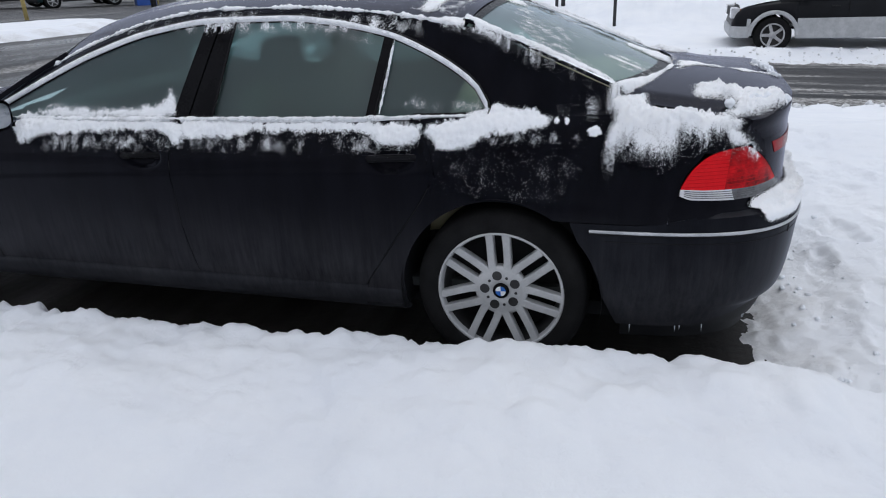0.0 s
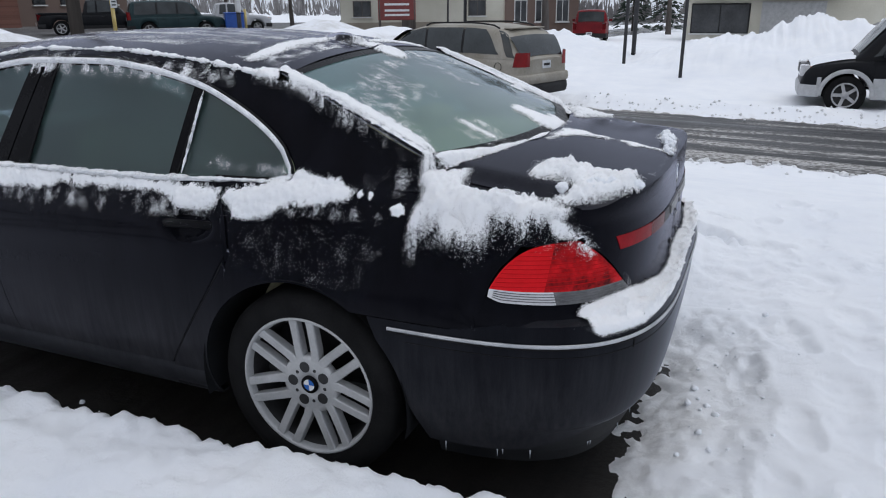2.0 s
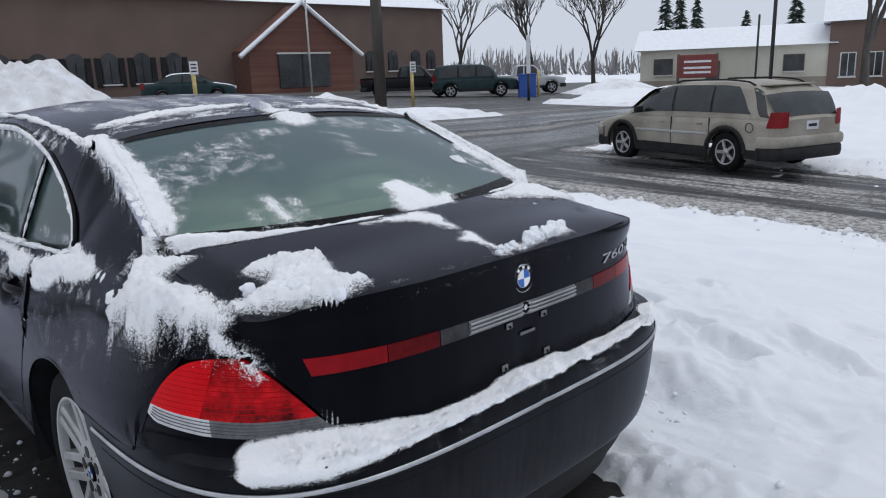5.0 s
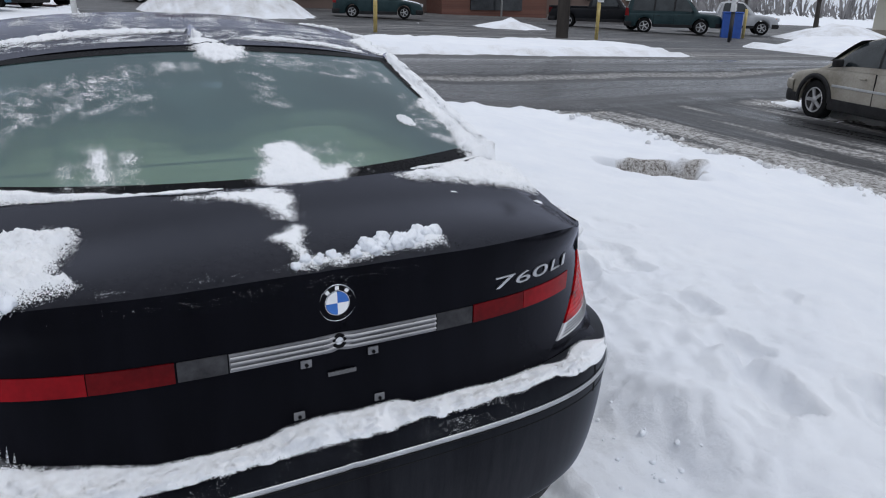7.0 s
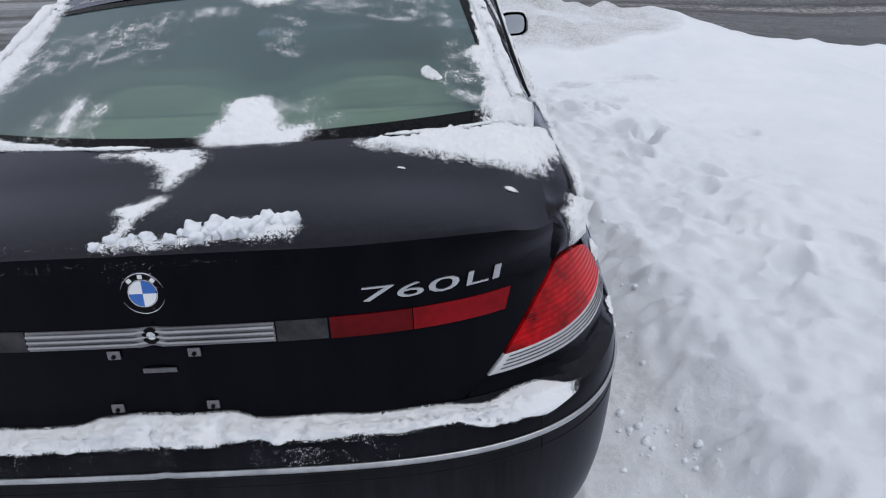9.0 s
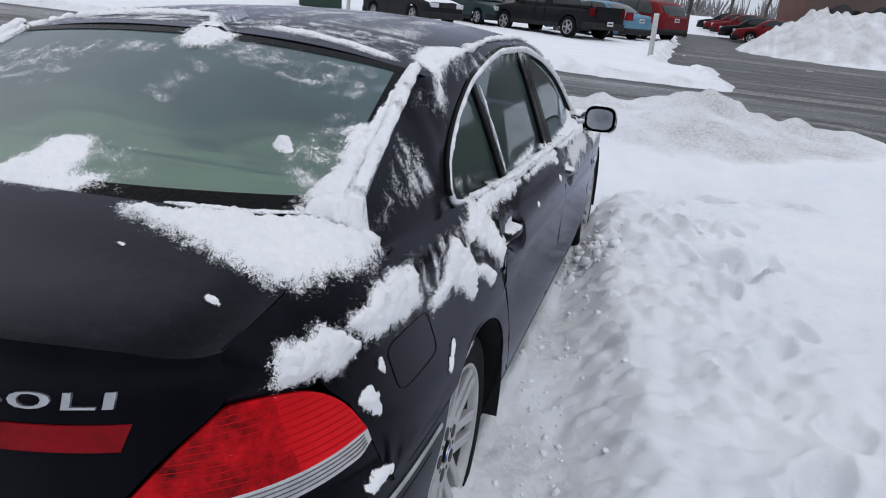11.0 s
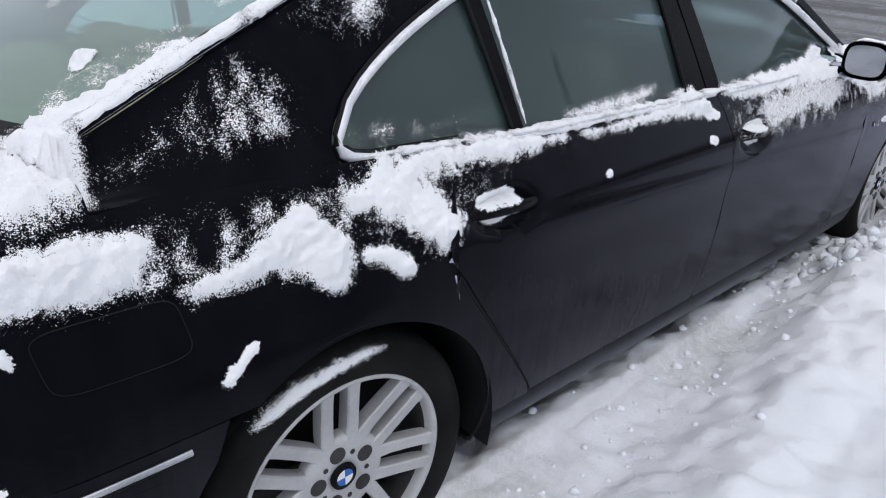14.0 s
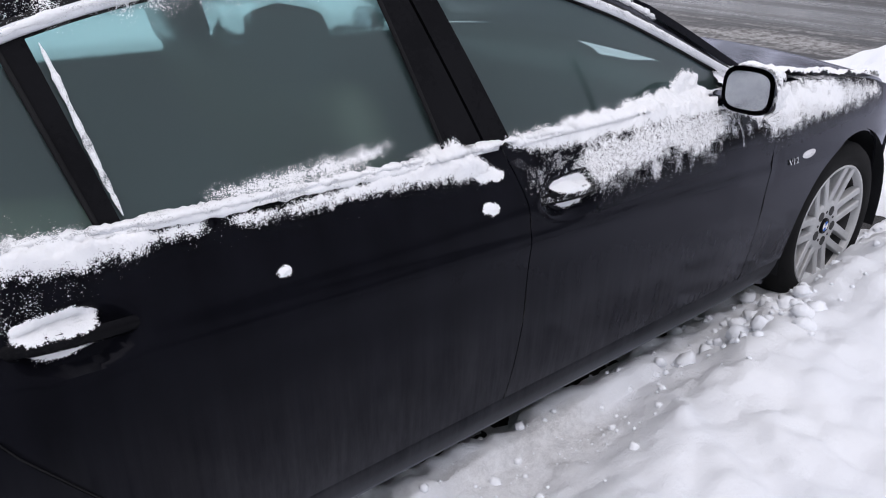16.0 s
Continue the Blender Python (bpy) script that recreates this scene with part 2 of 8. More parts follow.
def powder(name):
    """Clinging snow, crumbly where it is thick, that thins out to single grains where its fade is low."""
    mat = surface(name, (0.89, 0.905, 0.93), (0.96, 0.965, 0.975), rough=(0.75, 0.9), scale=8.0, fine=150.0, bump=0.0, spec=0.2)
    nt, ln = mat.node_tree.nodes, mat.node_tree.links

    def blend(a, b, weight):
        m = nt.new("ShaderNodeMath")
        m.operation = "MULTIPLY_ADD"
        ln.new(a, m.inputs[0])
        m.inputs[1].default_value = weight
        ln.new(b, m.inputs[2])
        return m.outputs[0]

    fade = nt.new("ShaderNodeAttribute")
    fade.attribute_name = "fade"
    speck, clump, crumbs = noise_node(nt, 400.0, 2.0, 0.6), noise_node(nt, 130.0, 4.0, 0.65), noise_node(nt, 55.0, 8.0, 0.72)
    mix = blend(clump.outputs["Fac"], speck.outputs["Fac"], 0.45)
    bar = nt.new("ShaderNodeMapRange")
    bar.inputs["To Min"].default_value, bar.inputs["To Max"].default_value = 1.03, 0.36
    ln.new(fade.outputs["Fac"], bar.inputs["Value"])
    over = nt.new("ShaderNodeMath")
    over.operation = "SUBTRACT"
    ln.new(mix, over.inputs[0])
    ln.new(bar.outputs[0], over.inputs[1])
    cut = nt.new("ShaderNodeMapRange")
    cut.inputs["From Min"].default_value, cut.inputs["From Max"].default_value = -0.03, 0.06
    ln.new(over.outputs[0], cut.inputs["Value"])
    ln.new(cut.outputs[0], nt["Principled BSDF"].inputs["Alpha"])
    bn = nt.new("ShaderNodeBump")
    bn.inputs["Strength"].default_value, bn.inputs["Distance"].default_value = 0.55, 0.012
    ln.new(blend(speck.outputs["Fac"], blend(clump.outputs["Fac"], crumbs.outputs["Fac"], 0.5), 0.16), bn.inputs["Height"])
    ln.new(bn.outputs[0], nt["Principled BSDF"].inputs["Normal"])
    return mat


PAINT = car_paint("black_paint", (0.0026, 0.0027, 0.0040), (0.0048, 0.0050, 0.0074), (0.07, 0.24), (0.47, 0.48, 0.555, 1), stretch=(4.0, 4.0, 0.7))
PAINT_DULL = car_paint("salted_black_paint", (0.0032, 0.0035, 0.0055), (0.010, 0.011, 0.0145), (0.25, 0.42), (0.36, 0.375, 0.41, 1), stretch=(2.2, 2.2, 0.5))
SILL = surface("black_sill_plastic", (0.006, 0.0065, 0.008), (0.016, 0.017, 0.019), rough=(0.5, 0.7), fine=120.0, spec=0.2)
RUBBER = surface("tyre_rubber", (0.005, 0.005, 0.0055), (0.014, 0.014, 0.0145), rough=(0.75, 0.9), scale=9.0, fine=150.0, bump=0.2, spec=0.12)
SEAL = surface("rubber_seal", (0.006, 0.006, 0.007), (0.014, 0.014, 0.015), rough=(0.55, 0.75), fine=100.0, spec=0.12)
ALLOY = surface("alloy_rim", (0.40, 0.405, 0.41), (0.54, 0.545, 0.55), rough=(0.42, 0.6), metal=0.3, scale=7.0, fine=90.0, bump=0.05, bump_size=0.002)
RIM_DARK = surface("rim_barrel", (0.012, 0.012, 0.013), (0.05, 0.05, 0.052), rough=(0.5, 0.7), metal=0.3, fine=60.0)
CHROME = surface("satin_chrome", (0.55, 0.56, 0.58), (0.72, 0.73, 0.75), rough=(0.16, 0.3), metal=1.0, fine=80.0, bump=0.02)
SATIN = surface("frosted_satin_trim", (0.62, 0.64, 0.67), (0.80, 0.81, 0.84), rough=(0.35, 0.6), metal=0.2, scale=14.0, fine=120.0, bump=0.12, bump_size=0.003)
STRIP = surface("bumper_chrome_strip", (0.35, 0.36, 0.38), (0.55, 0.56, 0.58), rough=(0.25, 0.4), metal=0.9, scale=12.0, fine=90.0, bump=0.03)
SNOW = surface("fresh_snow", (0.80, 0.83, 0.88), (0.90, 0.92, 0.95), rough=(0.75, 0.9), scale=3.0, fine=55.0, bump=0.35, bump_size=0.02, spec=0.25)
CRUST = powder("clinging_snow")
RED_LENS = surface("red_lamp_lens", (0.52, 0.004, 0.008), (0.70, 0.008, 0.014), rough=(0.2, 0.3), scale=5.0, fine=90.0, bump=0.03, spec=0.12)
RED_MOTTLED = surface("mottled_red_lamp_lens", (0.055, 0.002, 0.003), (0.62, 0.005, 0.010), rough=(0.2, 0.3), scale=17.0, fine=70.0, bump=0.03, spec=0.12)
RED_RIB = surface("lamp_rib", (0.44, 0.003, 0.006), (0.58, 0.006, 0.011), rough=(0.2, 0.3), fine=60.0, bump=0.0, spec=0.1)
RED_DARK = surface("dark_red_lamp_lens", (0.05, 0.001, 0.002), (0.13, 0.003, 0.005), rough=(0.2, 0.3), scale=6.0, fine=60.0, bump=0.02, spec=0.1)
WHITE_LENS = surface("clear_lamp_lens", (0.42, 0.42, 0.44), (0.66, 0.66, 0.68), rough=(0.15, 0.3), scale=10.0, fine=70.0, bump=0.05, coat=0.6)
GRIP = surface("dull_grip_bar", (0.15, 0.15, 0.16), (0.26, 0.26, 0.27), rough=(0.3, 0.45), metal=0.5, scale=8.0, fine=90.0, bump=0.03)
GRIP_RIB = surface("grip_rib", (0.32, 0.32, 0.33), (0.44, 0.44, 0.45), rough=(0.3, 0.45), metal=0.6, fine=90.0, bump=0.0)
GREY_LENS = surface("smoked_lamp_lens", (0.05, 0.05, 0.055), (0.13, 0.13, 0.135), rough=(0.15, 0.3), scale=8.0, fine=70.0, bump=0.05, coat=0.5)
PLATE_LENS = surface("dark_plate_lamp_lens", (0.012, 0.012, 0.014), (0.06, 0.06, 0.064), rough=(0.3, 0.45), scale=14.0, fine=70.0, bump=0.05, spec=0.08)
LEATHER = surface("olive_beige_leather", (0.36, 0.33, 0.20), (0.48, 0.44, 0.28), rough=(0.5, 0.65), fine=150.0, bump=0.15)
CABIN = surface("dark_cabin_trim", (0.015, 0.017, 0.018), (0.04, 0.045, 0.045), rough=(0.6, 0.8), fine=80.0)
BLUE_ENAMEL = surface("blue_enamel", (0.02, 0.11, 0.42), (0.03, 0.15, 0.5), rough=(0.15, 0.25), fine=100.0, bump=0.0)
WHITE_ENAMEL = surface("white_enamel", (0.72, 0.74, 0.76), (0.80, 0.81, 0.82), rough=(0.15, 0.25), fine=100.0, bump=0.0)
BLACK_ENAMEL = surface("black_enamel", (0.004, 0.004, 0.005), (0.008, 0.008, 0.0095), rough=(0.2, 0.35), fine=100.0, bump=0.0, spec=0.05)
REAR_GLASS = frosted_glass("misted_rear_glass", (0.63, 0.86, 0.83), 0.33, (0.150, 0.262, 0.268), 0.02)
SIDE_GLASS = frosted_glass("misted_side_glass", (0.60, 0.82, 0.82), 0.145, (0.185, 0.295, 0.295), 0.035)
SCREEN_GLASS = frosted_glass("snowed_windscreen_glass", (0.55, 0.75, 0.70), 0.70, (0.55, 0.78, 0.76), 0.05, glow=0.8)


# ---- the ground: asphalt below, snow lying on it ----
def n3(x, y, s, seed=0.0):
    return noise.noise(Vector((x * s, y * s, seed)))


def base_z(x, y):
    """The asphalt's height: level under the parked car, rising towards the main road, lower along the side road."""
    away = max(-4.4 - x, x - 1.6, abs(y) - 1.6, 0.0)
    plane = -0.022 * x - 0.02 * y
    dip = -(0.50 - 0.14 * smooth(8.0, 13.0, y)) * smooth(2.8, 7.8, y) * (1 - smooth(15.0, 20.0, y)) * smooth(-14.0, -8.5, x)
    return plane * smooth(0.3, 5.0, away) + dip


def road_gap(x, y):
    """How far a place lies outside the cleared roads; negative on them."""
    main = max(x + 8.3 - 1.2 * smooth(0.8, -1.2, y), -15.4 - x)
    corner = 0.8 * smooth(-6.5, -9.5, x)
    side = max(7.75 - corner - y, y - 13.6 - corner * 0.4, -9.5 - x)
    lot = max(x + 20.0, -52.0 - x, 1.0 - y)
    way_a = max(x + 14.0, -21.0 - x, 2.4 - y, y - 6.6)
    way_b = max(x + 14.0, -21.0 - x, 17.8 - y, y - 26.0)
    back_road = max(abs(x + 3.0 - 0.12 * y) - 3.0, 26.0 - y)
    yard = max(abs(y + 9.6) - 1.7, x - 1.2, -9.0 - x)
    return min(yard, main, side, lot, way_a, way_b, back_road)


PRINTS = []
rnd = random.Random(4)


def tread(x, y, turn, size, deep):
    PRINTS.append((x, y, math.cos(turn), math.sin(turn), 0.16 * size, 0.085 * size, deep))


for k in range(13):
    # one trail round the tail and on beside the car
    for lane in (-1, 1):
        tread(1.72 + 0.16 * lane + 0.10 * math.sin(k * 2.4 + lane) - 0.012 * k, -1.6 + 0.40 * k + 0.14 * lane, 1.5 + rnd.uniform(-0.4, 0.4), rnd.uniform(0.7, 1.3), rnd.uniform(0.012, 0.040))
for k in range(17):
    tread(1.4 - 0.32 * k, 2.05 + 0.17 * math.sin(k * 2.1) - 0.015 * k, rnd.uniform(-0.5, 0.5), rnd.uniform(0.8, 1.2), rnd.uniform(0.04, 0.10))
for k in range(30):
    tread(rnd.uniform(1.35, 2.2), rnd.uniform(-1.4, 2.0), rnd.uniform(0, 3), rnd.uniform(0.7, 1.4), rnd.uniform(0.004, 0.014))
for k in range(12):
    tread(rnd.uniform(-4.2, 1.2), rnd.uniform(1.5, 2.7), rnd.uniform(-0.6, 0.6), rnd.uniform(0.5, 1.0), rnd.uniform(0.015, 0.05))
for k in range(5):
    tread(rnd.uniform(2.4, 3.6), rnd.uniform(-1.0, 5.0), rnd.uniform(0, 3), rnd.uniform(0.8, 1.1), rnd.uniform(0.02, 0.05))
for x, y, size in ((-4.7, 1.75, 1.3), (-4.6, 2.4, 1.4), (-2.55, 1.8, 1.25), (-3.1, 1.5, 1.0)):
    tread(x, y, 0.9, size, 0.12)
CELLS = {}
for q in PRINTS:
    for i in range(-1, 2):
        for j in range(-1, 2):
            CELLS.setdefault((math.floor(q[0] / 0.35) + i, math.floor(q[1] / 0.35) + j), []).append(q)

BANK_L = curve([(-9, 0.16), (-4, 0.20), (-2.3, 0.195), (-1.1, 0.195), (-0.6, 0.215), (-0.1, 0.25), (0.12, 0.278), (0.30, 0.302), (0.46, 0.288), (0.62, 0.262), (1.0, 0.22), (1.6, 0.14), (4, 0.12)])
EDGE_L = curve([(-9, -1.3), (-3, -1.04), (-1.0, -1.02), (0.0, -1.04), (0.6, -1.0), (1.2, -0.90)])
EDGE_R = curve([(-5, 0.98), (-3.6, 0.90), (-2.9, 0.93), (-2.45, 0.95), (-2.1, 1.01), (-1.6, 1.10), (-1.0, 1.20), (0.0, 1.30), (1.0, 1.42), (1.6, 1.5)])


def snow_depth(x, y):
    """Height of the snow over the asphalt; below zero where none lies."""
    gap = road_gap(x, y) + 0.35 * n3(x, y, 0.55) + 0.16 * n3(x, y, 2.3, 3.0)
    depth = 0.17 + 0.05 * n3(x, y, 0.35, 7.0) + 0.025 * n3(x, y, 1.1, 2.0)
    # roads: swept, with ridges of slush
    if gap < 0.6:
        slush = -0.035 + 0.05 * n3(x, y, 1.7, 5.0) * n3(x, y, 0.4, 1.0) * 2 + 0.02 * n3(x, y, 7.0, 6.0)
        if x > -9.0 and y > 6.0:
            slush += 0.006 * math.sin(y * 3.3 + 0.25 * x + 2.0 * n3(x, y, 0.3, 8.0)) + 0.014 * smooth(-0.2, 0.4, n3(x * 0.25, y * 1.6, 1.0, 4.0)) * smooth(-9.0, -3.0, -abs(x + 5.0))
        if x > -9.0 and y > 6.0:
            slush += smooth(-1.0, -0.15, gap) * (0.050 + 0.045 * n3(x, y, 4.5, 2.0))
        berm = 0.12 * smooth(0.9, 0.15, gap) * (0.7 + 0.8 * n3(x, y, 3.1, 9.0))
        depth = lerp(slush, depth + berm, smooth(-0.25, 0.45, gap))
    # the trench that the car stands in
    if -4.6 < x < 2.2 and -3.2 < y < 4.0:
        rag = 0.05 * n3(x, y, 5.0, 11.0) + 0.040 * n3(x, y, 13.0, 12.0) + 0.022 * n3(x, y, 31.0, 12.0)
        lip = EDGE_L(x)
        rear = 1.17 + 0.10 * n3(0, y, 1.6, 5.0)
        bank = BANK_L(x) + 0.05 * n3(x, y, 2.1, 3.0) + 0.035 * n3(x, y, 6.0, 4.0) - 0.05 * max(0.0, n3(x, y, 3.6, 14.0) - 0.25) + 0.012 * n3(x, y, 17.0, 4.0)
        left = lerp(bank, depth, smooth(0.15, 1.3, lip - y))
        mound = 0.23 + 0.06 * smooth(-1.3, -2.5, x) * smooth(2.3, 1.3, y) + 0.05 * n3(x, y, 1.4, 8.0) + 0.040 * n3(x, y, 5.0, 9.0) + 0.022 * n3(x, y, 13.0, 9.0)
        mound *= smooth(1.9, 0.2, x) * 0.75 + 0.25
        path = 0.035 + 0.070 * smooth(0.5, -0.3, x) + 0.012 * n3(x, y, 3.5, 2.0) + 0.009 * n3(x, y, 11.0, 1.0) + 0.006 * n3(x, y, 23.0, 1.0)
        right = lerp(path, lerp(mound, depth + 0.04 * smooth(4.0, 3.0, y), smooth(0.6, 2.2, y - EDGE_R(x))), smooth(-0.13, 0.20, y - EDGE_R(x) + 0.9 * rag))
        inside = -0.02 + 0.02 * n3(x, y, 6.0, 2.0)
        around = left if y < -1.0 else right if y > 0.9 else depth * 0.75
        around = lerp(around, depth * 0.8, smooth(rear - 0.2, rear + 0.5, x))
        calm = 1.0 - 0.75 * smooth(rear - 0.12, rear + 0.12, x)
        slush = 0.004 + 0.052 * smooth(rear - 0.16, rear + 0.08, x) + (0.030 * n3(x, y, 8.0, 3.0) + 0.022 * n3(x, y, 20.0, 3.0)) * calm + 0.010 * n3(x, y, 44.0, 3.0)
        if x > 0.3:
            inside = lerp(inside, slush, smooth(rear - 0.36, rear - 0.10, x + 0.1 * n3(x, y, 4.0, 6.0)))
        v = lerp(inside, around, smooth(-0.03, 0.12, max(lip - y, (x - rear) * 0.5 - 0.06, (y - 0.66) * 0.6, (-2.6 - x) * 0.3 if y > 0.8 else -1.0) + rag))
        depth = lerp(v, depth, smooth(1.5, 2.2, x) if x > 0 else smooth(-4.2, -4.6, x))
    # dents of feet
    if -5.0 < x < 4.0 and -3.0 < y < 6.0:
        for px, py, ca, sa, rx, ry, deep in CELLS.get((math.floor(x / 0.35), math.floor(y / 0.35)), ()):
            dx, dy = x - px, y - py
            q = ((dx * ca + dy * sa) / rx) ** 2 + ((dy * ca - dx * sa) / ry) ** 2 + 0.9 * n3(x, y, 9.0, px) + 0.5 * n3(x, y, 19.0, px)
            if q < 3.2:
                depth += deep * (-smooth(1.6, 0.2, q) + 0.20 * math.exp(-((q - 1.8) ** 2) * 2.5)) * smooth(-0.01, 0.06, depth)
        calm = 1.0 - 0.48 * max(smooth(1.15, 1.5, x), smooth(1.5, 2.1, y), smooth(-1.4, -1.9, y))
        depth += (0.020 * n3(x, y, 4.0, 5.0) + 0.015 * n3(x, y, 11.0, 6.0) * calm + 0.008 * n3(x, y, 26.0, 6.0) * calm) * (0.45 + 0.55 * smooth(0.04, 0.12, depth)) * (0.4 + 0.6 * calm)
    # a dirty hole in the snow by the side road
    q = math.hypot((x + 3.3) / 0.42, (y - 5.1) / 0.66)
    if q < 1.6:
        depth += -0.32 * smooth(1.15, 0.75, q + 0.3 * n3(x, y, 4.0, 2.0)) + 0.12 * max(0.0, n3(x, y, 6.0, 5.0)) * smooth(1.0, 0.5, q)
    if 4.8 < y < 7.4 and -5.2 < x < -1.6:
        depth += 0.15 * math.exp(-(((x + 3.45) / 0.75) ** 2) - ((y - 6.05) / 0.34) ** 2) * (0.8 + 0.6 * n3(x, y, 4.0, 6.0))
    # heaps that a plough has left
    for hx, hy, hr, hh in HEAPS:
        q = math.hypot(x - hx, y - hy) / hr
        if q < 1.25:
            lump = 1 + 0.35 * n3(x, y, 1.4 / hr * 2, hx) + 0.20 * n3(x, y, 9.0 / hr, hy) + 0.16 * n3(x, y, 5.5, hy)
            depth += hh * lump * max(0.0, 1 - q) ** 0.8
    return depth


HEAPS = [(-17.6, 30.0, 3.4, 0.55), (-18.2, 36.0, 3.8, 0.60), (-26.0, 41.0, 3.6, 1.1), (-8.0, 1.6, 2.9, 0.42), (-5.9, 3.7, 1.7, 0.16), (-4.9, 1.0, 1.3, -0.10), (-36.0, 8.0, 4.2, 2.6), (-32.5, -21.0, 5.0, 3.0), (-38.0, -17.0, 5.0, 2.6),
         (-6.0, 24.0, 4.0, 0.9), (2.0, 23.0, 5.0, 1.2), (6.5, 22.0, 5.0, 0.8), (-30.0, 20.5, 1.8, 0.5)]


def spread(inner, step, outer, grow):
    """Coordinates that lie close together inside and ever farther apart outside."""
    a, b = inner
    out = steps(a, b, round((b - a) / step))
    s, v = step, b
    while v < outer[1]:
        s *= grow
        v += s
        out.append(v)
    s, v = step, a
    while v > outer[0]:
        s *= grow
        v -= s
        out.insert(0, v)
    return out


def sheet(name, xs, ys, height, material, label, category):
    pts = [[(x, y, height(x, y)) for y in ys] for x in xs]
    return tagged(part(name, grid_mesh(pts, flip=True), material), label, category, kind="structure")


ASPHALT = None


def asphalt_material():
    """Wet asphalt with streaks of slush that follow the traffic of each road."""
    mat, nt, ln, p = node_material("wet_asphalt")

    def math_node(op, a, b, c=None):
        m = nt.new("ShaderNodeMath")
        m.operation = op
        for i, v in enumerate((a, b, c)):
            if v is not None:
                if isinstance(v, float):
                    m.inputs[i].default_value = v
                else:
                    ln.new(v, m.inputs[i])
        return m.outputs[0]

    def span(v, a, b, lo=0.0, hi=1.0):
        r = nt.new("ShaderNodeMapRange")
        r.inputs["From Min"].default_value, r.inputs["From Max"].default_value = a, b
        r.inputs["To Min"].default_value, r.inputs["To Max"].default_value = lo, hi
        ln.new(v, r.inputs["Value"])
        return r.outputs[0]

    co, xyz = nt.new("ShaderNodeTexCoord"), nt.new("ShaderNodeSeparateXYZ")
    ln.new(co.outputs["Object"], xyz.inputs[0])
    on_side = math_node("MULTIPLY", span(xyz.outputs["X"], -9.8, -8.2), span(xyz.outputs["Y"], 3.5, 6.0))
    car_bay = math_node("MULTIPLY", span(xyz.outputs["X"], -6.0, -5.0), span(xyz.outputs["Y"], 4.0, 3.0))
    along_y, along_x = noise_node(nt, 1.0, 5.0, 0.62, stretch=(2.1, 0.035, 1)), noise_node(nt, 1.0, 5.0, 0.62, stretch=(0.11, 2.0, 1))
    blot, fine = noise_node(nt, 0.9, 5.0, 0.6), noise_node(nt, 12.0, 8.0, 0.75)
    lane = nt.new("ShaderNodeMix")
    ln.new(on_side, lane.inputs["Factor"])
    ln.new(along_y.outputs["Fac"], lane.inputs["A"])
    ln.new(along_x.outputs["Fac"], lane.inputs["B"])
    lane = lane.outputs["Result"]
    rough_lane = math_node("MULTIPLY_ADD", blot.outputs["Fac"], 0.35, math_node("MULTIPLY_ADD", fine.outputs["Fac"], 0.30, span(lane, 0.25, 0.75, 0.12, 0.88)))
    wet = ramp(nt, lane, [(0.36, (0.020, 0.0205, 0.022)), (0.62, (0.085, 0.085, 0.088))])
    # asphalt round the parked car is darker and browner than the roads
    bay_tone = ramp(nt, fine.outputs["Fac"], [(0.35, (0.007, 0.0065, 0.006)), (0.68, (0.022, 0.019, 0.017))])
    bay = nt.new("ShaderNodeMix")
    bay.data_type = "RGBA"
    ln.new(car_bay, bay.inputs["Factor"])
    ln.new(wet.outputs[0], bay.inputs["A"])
    ln.new(bay_tone.outputs[0], bay.inputs["B"])
    slush = ramp(nt, fine.outputs["Fac"], [(0.40, (0.13, 0.118, 0.105)), (0.57, (0.52, 0.515, 0.51))])
    rim_a, rim_b = span(xyz.outputs["Y"], 10.0, 8.2), span(xyz.outputs["Y"], 12.4, 13.4)
    verge = math_node("MULTIPLY", on_side, math_node("MAXIMUM", rim_a, rim_b))
    rough_lane = math_node("MULTIPLY_ADD", verge, 0.34, math_node("MULTIPLY_ADD", on_side, -0.02, rough_lane))
    # the main road: wet wheel tracks between lines of brown slush
    main = math_node("MULTIPLY", math_node("MULTIPLY", span(xyz.outputs["X"], -16.4, -15.8), span(xyz.outputs["X"], -7.0, -7.8)), math_node("SUBTRACT", 1.0, on_side))
    bent = math_node("MULTIPLY_ADD", blot.outputs["Fac"], 1.1, xyz.outputs["X"])
    line = math_node("MAXIMUM", span(math_node("ABSOLUTE", math_node("ADD", bent, 11.3), 0.0), 0.65, 0.15), math_node("MAXIMUM", span(bent, -9.0, -7.9), span(bent, -13.7, -14.6)))
    swept = math_node("MULTIPLY", main, math_node("MULTIPLY_ADD", line, 0.42, -0.26))
    rough_lane = math_node("ADD", rough_lane, swept)
    amount = math_node("SUBTRACT", span(rough_lane, 0.84, 1.02), math_node("MULTIPLY", car_bay, 1.2))
    amount = math_node("MULTIPLY", span(amount, 0.0, 1.0), span(on_side, 0.0, 1.0, 0.55, 0.95))
    m = nt.new("ShaderNodeMix")
    m.data_type = "RGBA"
    ln.new(amount, m.inputs["Factor"])
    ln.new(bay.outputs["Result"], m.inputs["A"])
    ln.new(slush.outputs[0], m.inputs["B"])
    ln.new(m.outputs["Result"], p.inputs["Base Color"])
    ln.new(span(rough_lane, 0.5, 1.0, 0.20, 0.75), p.inputs["Roughness"])
    p.inputs["Specular IOR Level"].default_value = 0.25
    bn = nt.new("ShaderNodeBump")
    bn.inputs["Strength"].default_value, bn.inputs["Distance"].default_value = 0.5, 0.015
    ln.new(math_node("MULTIPLY_ADD", amount, 1.5, fine.outputs["Fac"]), bn.inputs["Height"])
